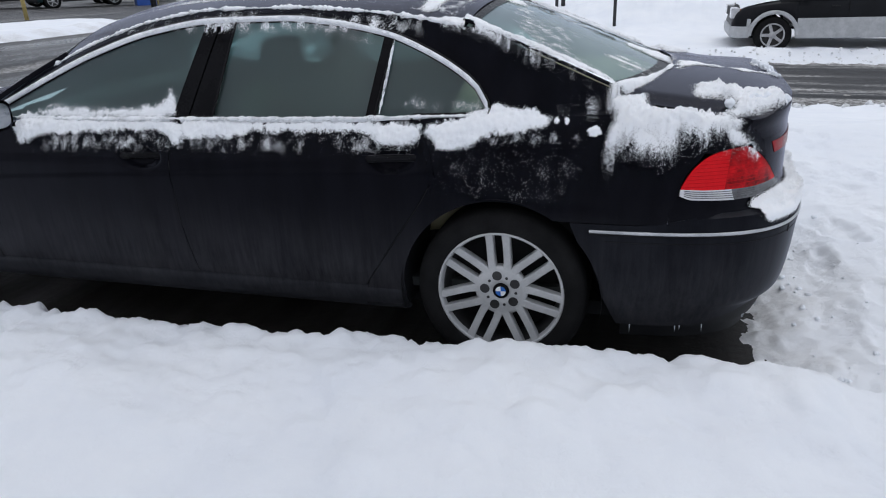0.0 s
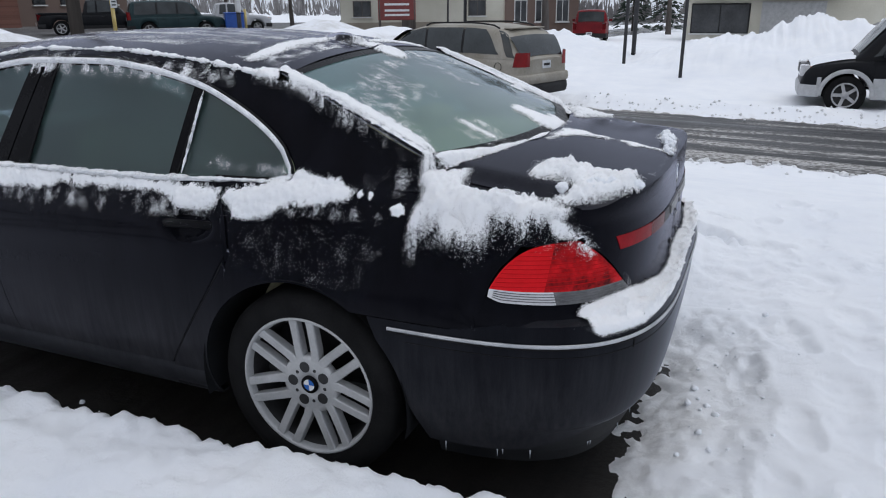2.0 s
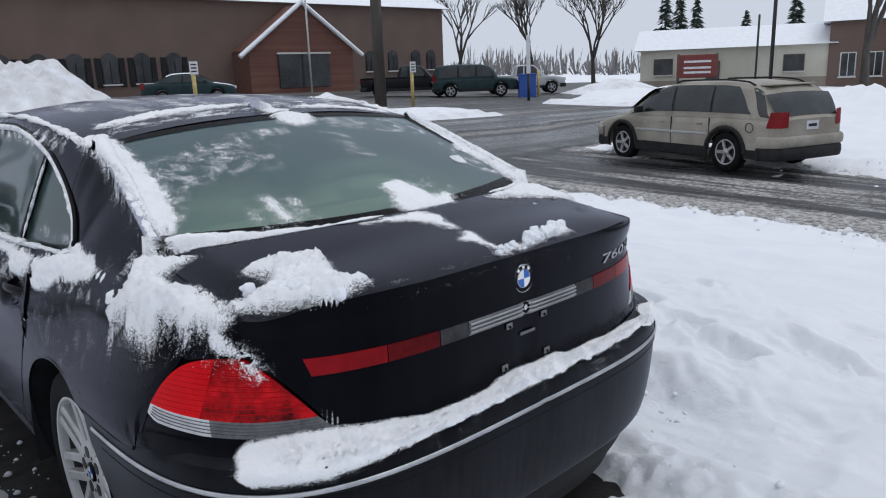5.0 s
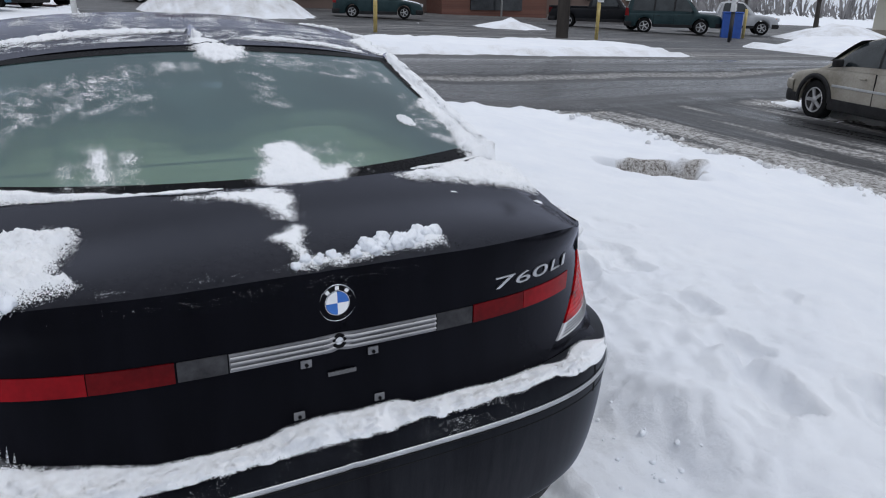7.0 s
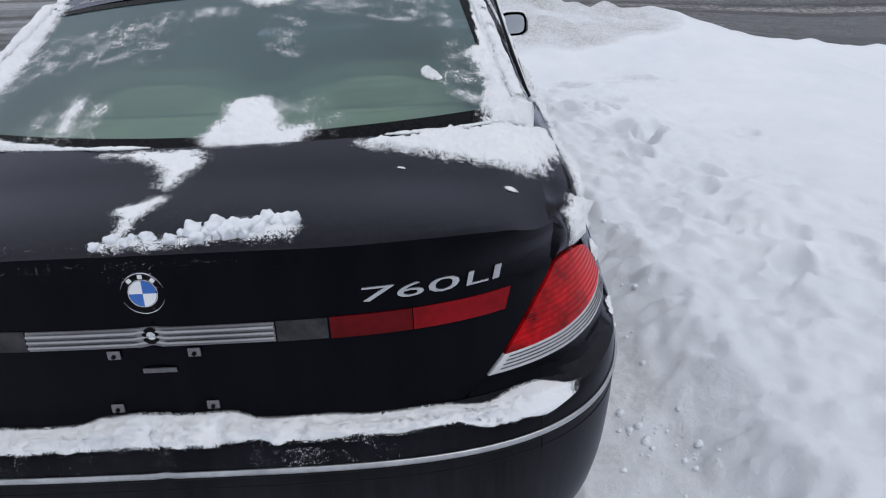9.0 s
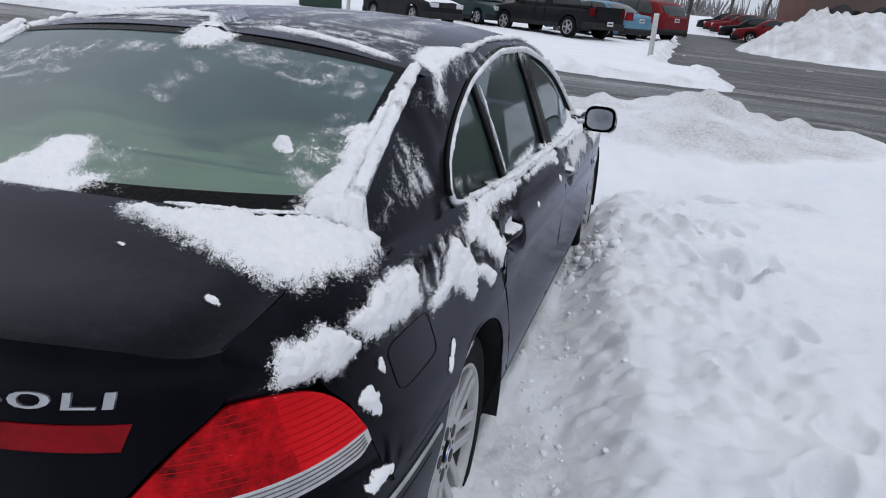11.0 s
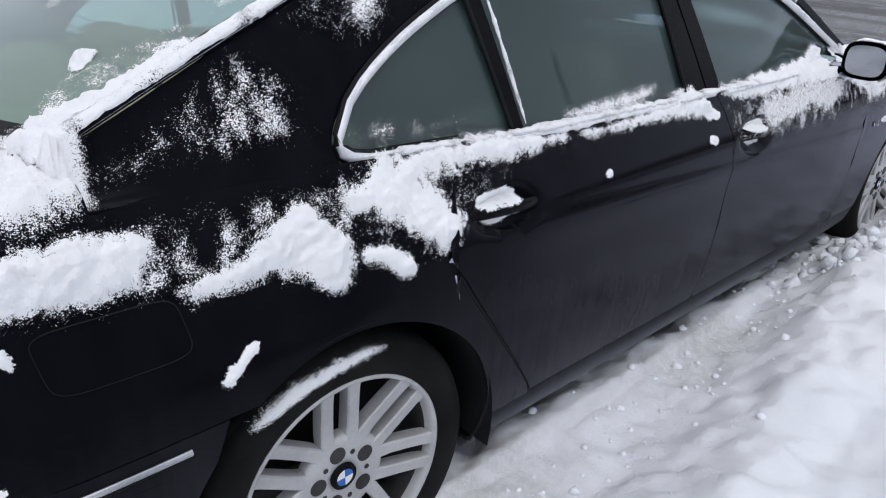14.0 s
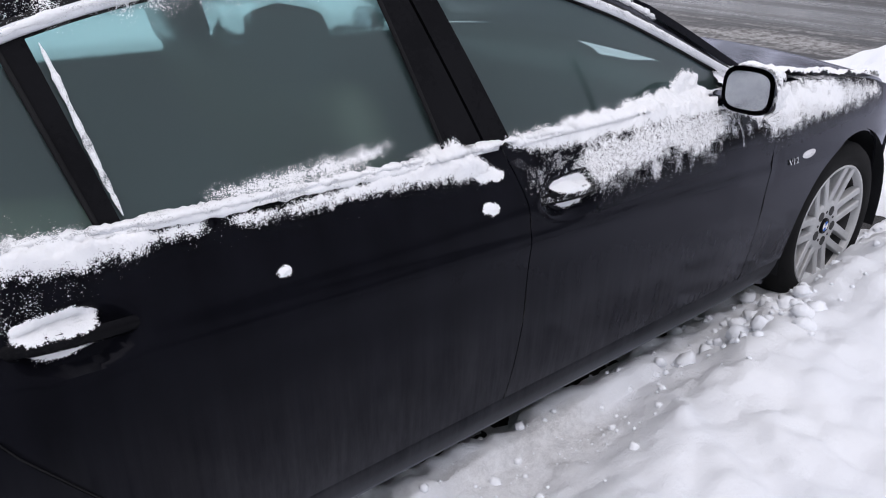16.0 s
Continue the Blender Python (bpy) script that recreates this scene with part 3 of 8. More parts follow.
    ln.new(bn.outputs[0], p.inputs["Normal"])
    return mat


def ground_snow_material():
    """Snow that is clean where it lies deep and grey and brown beside and on the roads."""
    mat, nt, ln, p = node_material("ground_snow")
    dirt_and_shade = nt.new("ShaderNodeAttribute")
    dirt_and_shade.attribute_name = "dirt_and_shade"
    big, small = noise_node(nt, 1.3, 6.0, 0.65), noise_node(nt, 30.0, 9.0, 0.78)
    white = ramp(nt, big.outputs["Fac"], [(0.3, (0.83, 0.855, 0.905)), (0.7, (0.92, 0.935, 0.96))])
    brown = ramp(nt, small.outputs["Fac"], [(0.40, (0.11, 0.092, 0.076)), (0.58, (0.60, 0.585, 0.57))])
    k = nt.new("ShaderNodeMath")
    k.operation = "MULTIPLY_ADD"
    ln.new(big.outputs["Fac"], k.inputs[0])
    k.inputs[1].default_value = 0.9
    ln.new(dirt_and_shade.outputs["Fac"], k.inputs[2])
    f = nt.new("ShaderNodeMapRange")
    f.inputs["From Min"].default_value, f.inputs["From Max"].default_value = 0.72, 1.25
    ln.new(k.outputs[0], f.inputs["Value"])
    m = nt.new("ShaderNodeMix")
    m.data_type = "RGBA"
    ln.new(f.outputs[0], m.inputs["Factor"])
    ln.new(white.outputs[0], m.inputs["A"])
    ln.new(brown.outputs[0], m.inputs["B"])
    ln.new(m.outputs["Result"], p.inputs["Base Color"])
    p.inputs["Roughness"].default_value = 0.8
    p.inputs["Specular IOR Level"].default_value = 0.25
    wave = nt.new("ShaderNodeBump")
    wave.inputs["Strength"].default_value, wave.inputs["Distance"].default_value = 0.22, 0.04
    ln.new(noise_node(nt, 9.0, 6.0, 0.6).outputs["Fac"], wave.inputs["Height"])
    bn = nt.new("ShaderNodeBump")
    bn.inputs["Strength"].default_value, bn.inputs["Distance"].default_value = 0.55, 0.03
    ln.new(small.outputs["Fac"], bn.inputs["Height"])
    ln.new(wave.outputs[0], bn.inputs["Normal"])
    ln.new(bn.outputs[0], p.inputs["Normal"])
    return mat


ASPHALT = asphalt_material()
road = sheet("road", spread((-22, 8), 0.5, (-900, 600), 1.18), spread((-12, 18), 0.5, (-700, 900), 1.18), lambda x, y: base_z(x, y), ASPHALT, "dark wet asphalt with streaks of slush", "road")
gx, gy = spread((-4.4, 2.9), 0.018, (-900, 600), 1.036), spread((-2.4, 3.6), 0.018, (-700, 900), 1.031)
ground = sheet("ground", gx, gy, lambda x, y: base_z(x, y) + snow_depth(x, y), ground_snow_material(), "deep white trodden snow with a churned edge", "snow")
# grit in the snow beside the roads, thrown up by wheels
grit = ground.data.attributes.new("dirt_and_shade", "FLOAT", "POINT")


def grime_and_shade(x, y):
    gap = road_gap(x, y)
    if x > -14.0:
        road_side = (0.9 if y < 11.0 else 0.30) * smooth(0.22, -0.15, gap)
    else:
        road_side = 0.36 * smooth(1.5, 0.0, gap)
    heap = 0.47 * smooth(2.6, 1.9, math.hypot(x + 8.0, y - 1.6)) if math.hypot(x + 8.0, y - 1.6) < 2.6 else 0.10 if math.hypot(x + 36.0, y - 8.0) < 4.0 else 0.0
    hole = 1.0 * smooth(1.0, 0.6, math.hypot((x + 3.45) / 0.44, (y - 5.35) / 0.62) + 0.3 * n3(x, y, 5.0, 3.0))
    # behind the tail: brown slush, with the bumper's shade mixed into its colour
    tail = 0.30 * smooth(1.50, 1.10, x + 0.12 * n3(x, y, 5.0, 2.0)) * smooth(0.5, 0.9, x) * smooth(1.2, 0.8, abs(y + 0.1)) if 0.5 < x < 1.7 and abs(y) < 1.3 else 0.0
    # the packed strip beside the car
    strip = 0.36 * smooth(0.06, -0.10, y - EDGE_R(x)) * smooth(0.75, 0.9, y) * smooth(1.2, 0.6, x) if -4.2 < x < 1.3 and 0.7 < y < 1.6 else 0.0
    return road_side + heap + tail + hole + strip


grit.data.foreach_set("value", [grime_and_shade(v.co.x, v.co.y) for v in ground.data.vertices])

# crumbs of snow that fell from the shovel
crumb_rnd = random.Random(9)
crumb_verts, crumb_faces = [], []


def crumb(x, y, r):
    k = len(crumb_verts)
    z = base_z(x, y) + max(0.0, snow_depth(x, y)) + r * 0.25
    seed = crumb_rnd.uniform(0, 50)
    for i in range(5):
        for j in range(7):
            a, b = math.pi * (i + 0.5) / 5 - math.pi / 2, 2 * math.pi * j / 7
            v = Vector((math.cos(a) * math.cos(b), math.cos(a) * math.sin(b), math.sin(a) * 0.8))
            crumb_verts.append(Vector((x, y, z)) + v * r * (1 + 0.55 * noise.noise(v * 1.5 + Vector((seed, 0, 0)))))
    for i in range(4):
        for j in range(7):
            crumb_faces.append((k + i * 7 + j, k + i * 7 + (j + 1) % 7, k + (i + 1) * 7 + (j + 1) % 7, k + (i + 1) * 7 + j))
    crumb_faces.extend([tuple(k + j for j in range(6, -1, -1)), tuple(k + 28 + j for j in range(7))])


for k in range(900):
    side = crumb_rnd.random()
    r = 0.003 + 0.013 * crumb_rnd.random() ** 4
    if side < 0.62:
        x = crumb_rnd.uniform(-4.0, 0.9)
        crumb(x, EDGE_R(x) + crumb_rnd.gauss(-0.16, 0.10), r)
    elif side < 0.80:
        x = crumb_rnd.uniform(-3.2, 1.2)
        crumb(x, EDGE_L(x) + crumb_rnd.gauss(0.06, 0.05), r * 1.2)
    elif side < 0.9:
        y = crumb_rnd.uniform(-1.1, 1.0)
        crumb(1.28 + crumb_rnd.gauss(0.0, 0.12), y, r)
    else:
        crumb(crumb_rnd.gauss(-2.55, 0.25), crumb_rnd.gauss(1.02, 0.09), r * 2.4)
tagged(part("snow_crumbs", mesh_of(crumb_verts, crumb_faces), SNOW), "small crumbs of shovelled snow beside the car", "snow", kind="stuff")
# churned lumps of grey slush along the edges of the side road
crumb_verts, crumb_faces = [], []
for k in range(2600):
    x = crumb_rnd.uniform(-8.6, 9.0)
    y = 7.62 - 0.8 * smooth(-6.5, -9.5, x) + 0.35 * n3(x, 7.7, 0.55) + crumb_rnd.gauss(0.22, 0.30) if k % 5 else 13.45 + crumb_rnd.gauss(0.0, 0.22)
    crumb(x, y, 0.010 + (0.050 if k % 5 else 0.025) * crumb_rnd.random() ** 2.2)
tagged(part("slush_lumps", mesh_of(crumb_verts, crumb_faces), surface("grey_slush", (0.50, 0.50, 0.50), (0.84, 0.85, 0.87), rough=(0.6, 0.8), fine=24.0)), "churned lumps of grey slush along the road", "slush", kind="stuff")


# ---- the black saloon: x back from the rear axle, y to its right side, z up ----
XC = 0.2
REAR_X = curve([(0.20, 1.015), (0.26, 1.040), (0.322, 1.060), (0.336, 1.084), (0.355, 1.099), (0.45, 1.117), (0.55, 1.127), (0.655, 1.132), (0.70, 1.124), (0.712, 1.075), (0.75, 1.062), (0.90, 1.064), (0.98, 1.060), (1.02, 1.058), (1.05, 1.058), (1.10, 1.050)])
WIDE_M = curve([(0.15, 0.84), (0.24, 0.89), (0.34, 0.925), (0.45, 0.940), (0.60, 0.948), (0.72, 0.949), (0.80, 0.951), (0.86, 0.945), (0.93, 0.918), (0.98, 0.893), (1.02, 0.868)])
WIDE_R = curve([(0.15, 0.84), (0.25, 0.885), (0.34, 0.915), (0.45, 0.938), (0.60, 0.949), (0.68, 0.947), (0.74, 0.938), (0.80, 0.917), (0.88, 0.892), (0.95, 0.872), (1.00, 0.850), (1.04, 0.817), (1.07, 0.775)])
TAPER_F = curve([(-4.02, 0.70), (-3.7, 0.86), (-3.3, 0.955), (-2.9, 0.985), (-2.3, 1.0)])


def side_y(x, z):
    # a crease runs along the doors, falling gently towards the front
    d = z - (0.817 + 0.052 * (x + 0.88))
    crease = 0.0055 * (math.exp(-((d / 0.06) ** 2)) if d < 0 else max(0.0, 1 - d / 0.020)) * smooth(0.1, -0.35, x)
    return (lerp(WIDE_M(z), WIDE_R(z), smooth(-0.6, 0.25, x)) + crease) * TAPER_F(x)


def dish(x, z, cx, cz):
    """How deep a place lies in the hollow behind a door handle, from 0 to 1."""
    return smooth(1.0, 0.60, math.hypot((x - cx) / 0.112, (z - cz) / 0.056))


def hull(u, z, out=0.0, side=1):
    """A place on the body's side and tail: u is x along the side as far as XC, then an angle (0 to 1) round the tail plus XC."""
    def at(u, z):
        if u <= XC:
            return Vector((u, side_y(u, z), z))
        a = min(1.0, u - XC) * math.pi / 2
        c, s, n = math.cos(a), math.sin(a), lerp(lerp(4.0, 3.5, smooth(0.704, 0.714, z)), 4.4, smooth(0.95, 1.05, z))
        k = (abs(c) ** n + abs(s) ** n) ** (-1 / n)
        return Vector((XC + (REAR_X(z) - XC) * s * k, side_y(XC, z) * c * k, z))
    p = at(u, z)
    if out:
        du, dz = at(u + 0.004, z) - p, at(u, z + 0.004) - p
        nrm = du.cross(dz)
        if nrm.length > 1e-9:
            nrm.normalize()
            if nrm.y < 0 and u < XC + 0.5 or nrm.x < 0 and u >= XC + 0.5:
                nrm = -nrm
            p = p + nrm * out
    return Vector((p.x, p.y * side, p.z))


def u_at_x(x, z):
    if x <= XC:
        return x
    lo, hi = XC, XC + 1
    for _ in range(30):
        mid = (lo + hi) / 2
        lo, hi = (mid, hi) if hull(mid, z).x < x else (lo, mid)
    return lo


def u_at_y(y, z):
    lo, hi = XC, XC + 1
    for _ in range(30):
        mid = (lo + hi) / 2
        lo, hi = (mid, hi) if hull(mid, z).y > y else (lo, mid)
    return lo


def hull_patch(low, high, n, side, out=0.0, bend=None):
    """A sheet on the hull between two lines of (u, z) with as many points each."""
    rows = []
    for (u0, z0), (u1, z1) in zip(low, high):
        rows.append([hull(lerp(u0, u1, k / n), lerp(z0, z1, k / n), out, side) for k in range(n + 1)])
    return grid_mesh(rows, flip=side < 0)


def even(points, n):
    return [(p.x, p.y) for p in resample([(a, b, 0) for a, b in points], n)]


BELT = curve([(-2.5, 0.990), (-1.4, 1.006), (-0.5, 1.020), (-0.1, 1.028)])
RING = curve([(-2.42, 1.015), (-2.3, 1.065), (-2.08, 1.16), (-1.8, 1.27), (-1.5, 1.355), (-1.2, 1.393), (-0.9, 1.395), (-0.7, 1.378), (-0.46, 1.33), (-0.3, 1.265), (-0.16, 1.185), (-0.085, 1.12), (-0.06, 1.075)])
ROOF_MID = curve([(-2.05, 1.385), (-1.8, 1.445), (-1.5, 1.475), (-1.2, 1.484), (-0.8, 1.478), (-0.45, 1.455), (-0.16, 1.412)])
RAIL_Z = curve([(-2.45, 1.02), (-2.1, 1.19), (-1.8, 1.312), (-1.5, 1.395), (-1.2, 1.430), (-0.9, 1.430), (-0.6, 1.412), (-0.36, 1.382), (-0.16, 1.345)])


def cabin_y(x, z):
    taper = 0.04 * smooth(-0.7, 0.0, x) + 0.055 * smooth(-0.05, 0.42, x) + 0.05 * smooth(-1.7, -2.5, x)
    h = z - 1.015
    return 0.862 - 0.33 * h - 0.12 * h * h - taper


def pane_z(x, y):
    """The rear window."""
    return 1.407 - 0.37 * (x + 0.16) - 0.03 * (x + 0.16) ** 2 - 0.115 * y * y


# how far the lid's trailing edge turns up, over its half width
LID_LIFT = curve([(0.0, 0.018), (0.3, 0.0255), (0.5, 0.033), (0.58, 0.031), (0.65, 0.022), (0.70, 0.012), (0.75, 0.003)])


def lid_z(x, y):
    return 1.128 - 0.13 * (x - 0.6) - 0.14 * max(0.0, x - 0.6) ** 2 - 0.088 * y * y + LID_LIFT(abs(y)) * smooth(0.74, 1.04, x)


ARCH_R = 0.392


def arch(cx, a0, a1, n, side_z=0.345, r=ARCH_R):
    """The wheel opening's edge from angle a0 to a1, as (x, z)."""
    return [(cx + r * math.cos(a), side_z + r * math.sin(a)) for a in [lerp(radians(a0), radians(a1), k / n) for k in range(n + 1)]]


def lower_edge(u):
    """Where the bumper ends above its set-back strip."""
    return lerp(0.243, 0.336, smooth(XC + 0.30, XC + 0.62, u))


HANDLES = {"rear_door": (-0.412, 0.884), "front_door": (-1.538, 0.866)}


def built_car():
    car = thing("car", "black saloon car with snow patches, parked in a shovelled gap", "car")
    DOOR_R = [(-0.556, 0.352), (-0.44, 0.52), (-0.30, 0.72), (-0.245, 0.82), (-0.27, 0.93), (-0.33, 1.021)]
    rear_edge = curve([(z, x) for x, z in DOOR_R])
    mid_edge = curve([(0.33, -1.345), (0.6, -1.385), (0.84, -1.393), (1.005, -1.355)])
    front_edge = curve([(0.33, -2.44), (0.6, -2.47), (0.85, -2.475), (0.995, -2.44)])
    for s in (-1, 1):
        # doors
        for name, fe, re_, tone in (("front_door", front_edge, lambda z: mid_edge(z) - 0.0035, PAINT), ("rear_door", lambda z: mid_edge(z) + 0.0, rear_edge, PAINT)):
            rows = []
            hx, hz = HANDLES[name]
            for k in range(73):
                row = []
                for j in range(61):
                    v = j / 60
                    z0 = 0.345
                    x0, x1 = fe(lerp(z0, 1.0, v)), re_(lerp(z0, 1.0, v))
                    x = lerp(x0, x1, k / 72)
                    z = lerp(z0, BELT(x), v)
                    row.append(hull(x, z, -0.026 * dish(x, z, hx, hz), s))
                rows.append(row)
            door = part(name, grid_mesh(rows, flip=s < 0), PAINT, car, solid=0.012)
            handle_and_trim(door, name, s)
        # flanges behind the shut lines
        for edge in (front_edge, mid_edge, rear_edge):
            rows = [[hull(edge(z) + dx, z, -0.0035, s) for z in steps(0.36, 0.985, 14)] for dx in (-0.035, 0.0, 0.03)]
            part("door_flange", grid_mesh(rows, flip=s < 0), PAINT, car)
        # sill
        rows = [[hull(x, z, out, s) for z, out in ((0.347, -0.016), (0.341, -0.006), (0.330, 0.001), (0.30, 0.003), (0.26, 0.002), (0.225, -0.006), (0.205, -0.02), (0.19, -0.05))] for x in steps(-2.72, -0.40, 40)]
        part("sill", grid_mesh(rows, flip=s > 0), PAINT_DULL, car, solid=0.01)
        # rear wing: from the door's edge over the wheel to the lamp
        low = [(-0.392, 0.238)] + arch(0.0, 195, 57, 34) + [(x, 0.674) for x in steps(0.23, 0.618, 10)]
        low = [(u_at_x(x, z), z) for x, z in low]
        nl = len(low) - 1
        top_line = [(-0.580, 0.236), (-0.550, 0.352), (-0.434, 0.52), (-0.294, 0.72), (-0.239, 0.82), (-0.264, 0.93), (-0.32, 1.022)]
        shoulder = [(x, 1.03 + 0.018 * smooth(-0.3, 0.3, x)) for x in steps(-0.28, 0.16, 8)]
        tail = [(u_at_x(x, z), z) for x, z in ((0.30, 1.045), (0.42, 1.035), (0.55, 1.015), (0.66, 0.985))]
        lamp = [(u_at_x(x, z), z) for x, z in ((0.745, 0.918), (0.685, 0.872), (0.652, 0.81), (0.642, 0.772), (0.640, 0.735), (0.634, 0.705), (0.626, 0.682))]
        high = even(top_line + shoulder + tail + lamp, nl)
        part("rear_wing", hull_patch(low, high, 16, s), PAINT, car, solid=0.008)
        # behind the wing: between lamp and lid, and under the lamp
        low = even([(u_at_x(0.58, 0.674), 0.674), (u_at_x(0.9, 0.70), 0.70), (u_at_y(0.66, 0.714), 0.714), (u_at_y(0.565, 0.714), 0.714)], 24)
        high = even([(u_at_x(0.60, 0.776), 0.776), (u_at_x(0.684, 0.762), 0.762), (u_at_x(0.9, 0.750), 0.750), (u_at_y(0.60, 0.749), 0.749)], 24)
        part("lamp_sill", hull_patch(low, high, 4, s, -0.002), PAINT, car, solid=0.006)
        rows = [[hull(u, z, -0.007, s) for z in steps(0.62, 0.775, 6)] for u in steps(u_at_x(0.40, 0.70), u_at_x(1.0, 0.70), 30)]
        part("corner_panel", grid_mesh(rows, flip=s < 0), PAINT, car)
        # front wing
        low = [(x, z) for x, z in [(-2.74, 0.20)] + arch(-3.13, -5, 190, 40)] + [(-3.60, 0.24)]
        high = even([(-2.446, 0.33), (-2.476, 0.6), (-2.481, 0.85), (-2.446, 0.99), (-2.7, 0.985), (-3.2, 0.925), (-3.5, 0.850), (-3.68, 0.76), (-3.77, 0.6), (-3.79, 0.3)], len(low) - 1)
        part("front_wing", hull_patch(low[::-1], high[::-1], 14, s), PAINT, car, solid=0.008)
        # wheel wells
        for cx in (0.0, -3.13):
            ring = arch(cx, 193, -13, 28, r=0.40)
            rows = [[(x, s * y, z) for y in (side_y(cx, 0.6) - 0.007, 0.75, 0.55)] for x, z in ring]
            part("wheel_well", grid_mesh(rows), SILL, car)
            part("well_wall", mesh_of([(x, s * 0.56, z) for x, z in ring], [tuple(range(len(ring)))], False), SILL, car)
        # upper side: rail over the windows and the rear pillar
        rows = []
        for x in steps(-2.40, -0.17, 46):
            y0, z0 = cabin_y(x, RING(x)) + 0.004, RING(x)
            z1 = RAIL_Z(x)
            y1 = cabin_y(x, z1) - 0.012
            rows.append([Vector((x, s * (lerp(y0, y1, k / 6) + 0.008 * math.sin(math.pi * k / 6)), lerp(z0, z1, k / 6))) for k in range(7)])
        part("roof_rail", grid_mesh(rows, flip=s < 0), PAINT, car, solid=0.006)
        rows = []
        for k in range(41):
            t = k / 40
            # the pillar's foot: down the window ring, then along the shoulder
            if t < 0.4:
                z = lerp(RING(-0.17), 1.03, t / 0.4)
                x = -0.17 + 0.125 * math.sin(t / 0.4 * math.pi * 0.62) * 1.0
                foot = Vector((x, cabin_y(x, z) + 0.003, z))
            else:
                q = (t - 0.4) / 0.6
                x = lerp(-0.055, 0.44, q)
                z = lerp(1.03, 1.043, q)
                foot = hull(u_at_x(x, z), z)
                foot.y = lerp(cabin_y(-0.055, 1.03) + 0.003, foot.y, smooth(0.0, 0.3, q))
            xe = lerp(-0.175, 0.425, t ** 0.9)
            ye = lerp(cabin_y(-0.17, RAIL_Z(-0.17)) - 0.012, 0.668, smooth(0.0, 0.14, t)) + (0.742 - 0.668) * smooth(0, 1, t)
            ze = lerp(RAIL_Z(-0.17), pane_z(xe, ye) - 0.004, smooth(0.0, 0.3, t))
            head = Vector((xe, ye, ze))
            row = []
            for j in range(11):
                v = j / 10
                p = foot.lerp(head, v)
                p.y += lerp(0.008, 0.022, smooth(0.0, 0.35, t)) * math.sin(math.pi * v) * (1 - 0.9 * t)
                p.z -= 0.030 * math.sin(math.pi * v) * smooth(0.3, 1.0, t)
                row.append(Vector((p.x, s * p.y, p.z)))
            rows.append(row)
        part("rear_pillar", grid_mesh(rows, flip=s < 0), PAINT, car, solid=0.006)
        # body between the wing and lamp below and the lid above
        low = even([(u_at_x(0.40, 1.037), 1.037), (u_at_x(0.55, 1.015), 1.015), (u_at_x(0.66, 0.980), 0.980), (u_at_x(0.735, 0.912), 0.912), (u_at_x(0.81, 0.926), 0.926), (u_at_x(0.878, 0.930), 0.930)], 30)
        line = resample([lid_corner(x) for x in (0.40, 0.55, 0.66, 0.74)] + [face_at(LID_SIDE(z) - 0.004, z, 0.0) for z in (1.02, 0.99, 0.96, 0.936)], 30)
        rows = []
        for (u, z), b in zip(low, line):
            a = hull(u, z)
            row = []
            for v in steps(0, 1, 7):
                p = a.lerp(b, v)
                p += Vector((0.0, 0.010, 0.008)) * math.sin(math.pi * v)
                row.append(Vector((p.x, s * p.y, p.z)))
            rows.append(row)
        part("shoulder", grid_mesh(rows, flip=s < 0), PAINT, car, solid=0.005)
    # roof
    rows = []
    for x in steps(-2.02, -0.165, 40):
        zc, zs = ROOF_MID(x), RAIL_Z(x)
        ys = cabin_y(x, zs) - 0.012
        rows.append([Vector((x, t * ys, zc - (zc - zs) * abs(t) ** 2.5)) for t in steps(-1, 1, 28)])
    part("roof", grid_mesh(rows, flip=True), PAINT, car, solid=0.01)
    # rear bumper, one skin from wheel to wheel
    for s in (-1, 1):
        rows = []
        for j in range(37):
            v = j / 36
            row = []
            for t in steps(0, 1, 56):
                hi = lerp(0.670, 0.713, smooth(0.16, 0.36, t))
                lo = lower_edge(lerp(XC + 0.16, XC + 1.0, t))
                z = lerp(lo, hi, v)
                edge = max(math.sqrt(max(0.0, ARCH_R ** 2 - (z - 0.345) ** 2)) + 0.003, 0.378 + 0.42 * (0.42 - z))
                u0 = u_at_x(edge, z)
                row.append(hull(lerp(u0, XC + 1.0, t), z, 0.0, s))
            rows.append(row)
        part("rear_bumper", grid_mesh(rows, flip=s > 0), PAINT_DULL, car, "black rear bumper dulled by road salt", solid=0.008)
        # set-back strip in black plastic, its recess shade put into that dark colour
        rows = [[hull(u, z, -0.003, s) for z in steps(lower_edge(u) + 0.012, lerp(0.236, 0.218, q), 8)] for q, u in zip(steps(0, 1, 40), steps(XC + 0.20, XC + 1.0, 40))]
        part("valance", grid_mesh(rows, flip=s > 0), SILL, car, "dark set-back strip under the bumper", solid=0.006)
        # bright strip along the bumper
        run = [hull(u, 0.643 - 0.012 * smooth(XC, XC + 0.3, XC + 0.3 - u), 0.003, s) for u in steps(u_at_x(0.345, 0.63), XC + 1.0, 60)]
        part("bumper_strip", tube(run, 0.0072, 8, flat=0.6), STRIP, car, "narrow bright strip")
        part("strip_seal", tube([p - Vector((0, 0, 0.0085)) for p in run], 0.0035, 6, flat=0.7), SEAL, car)
        groove = [hull(u, 0.606 - 0.010 * smooth(XC, XC + 0.3, XC + 0.3 - u), 0.0, s) for u in steps(u_at_x(0.40, 0.60), XC + 1.0, 60)]
        part("bumper_groove", tube(groove, 0.0016, 5), SEAL, car)
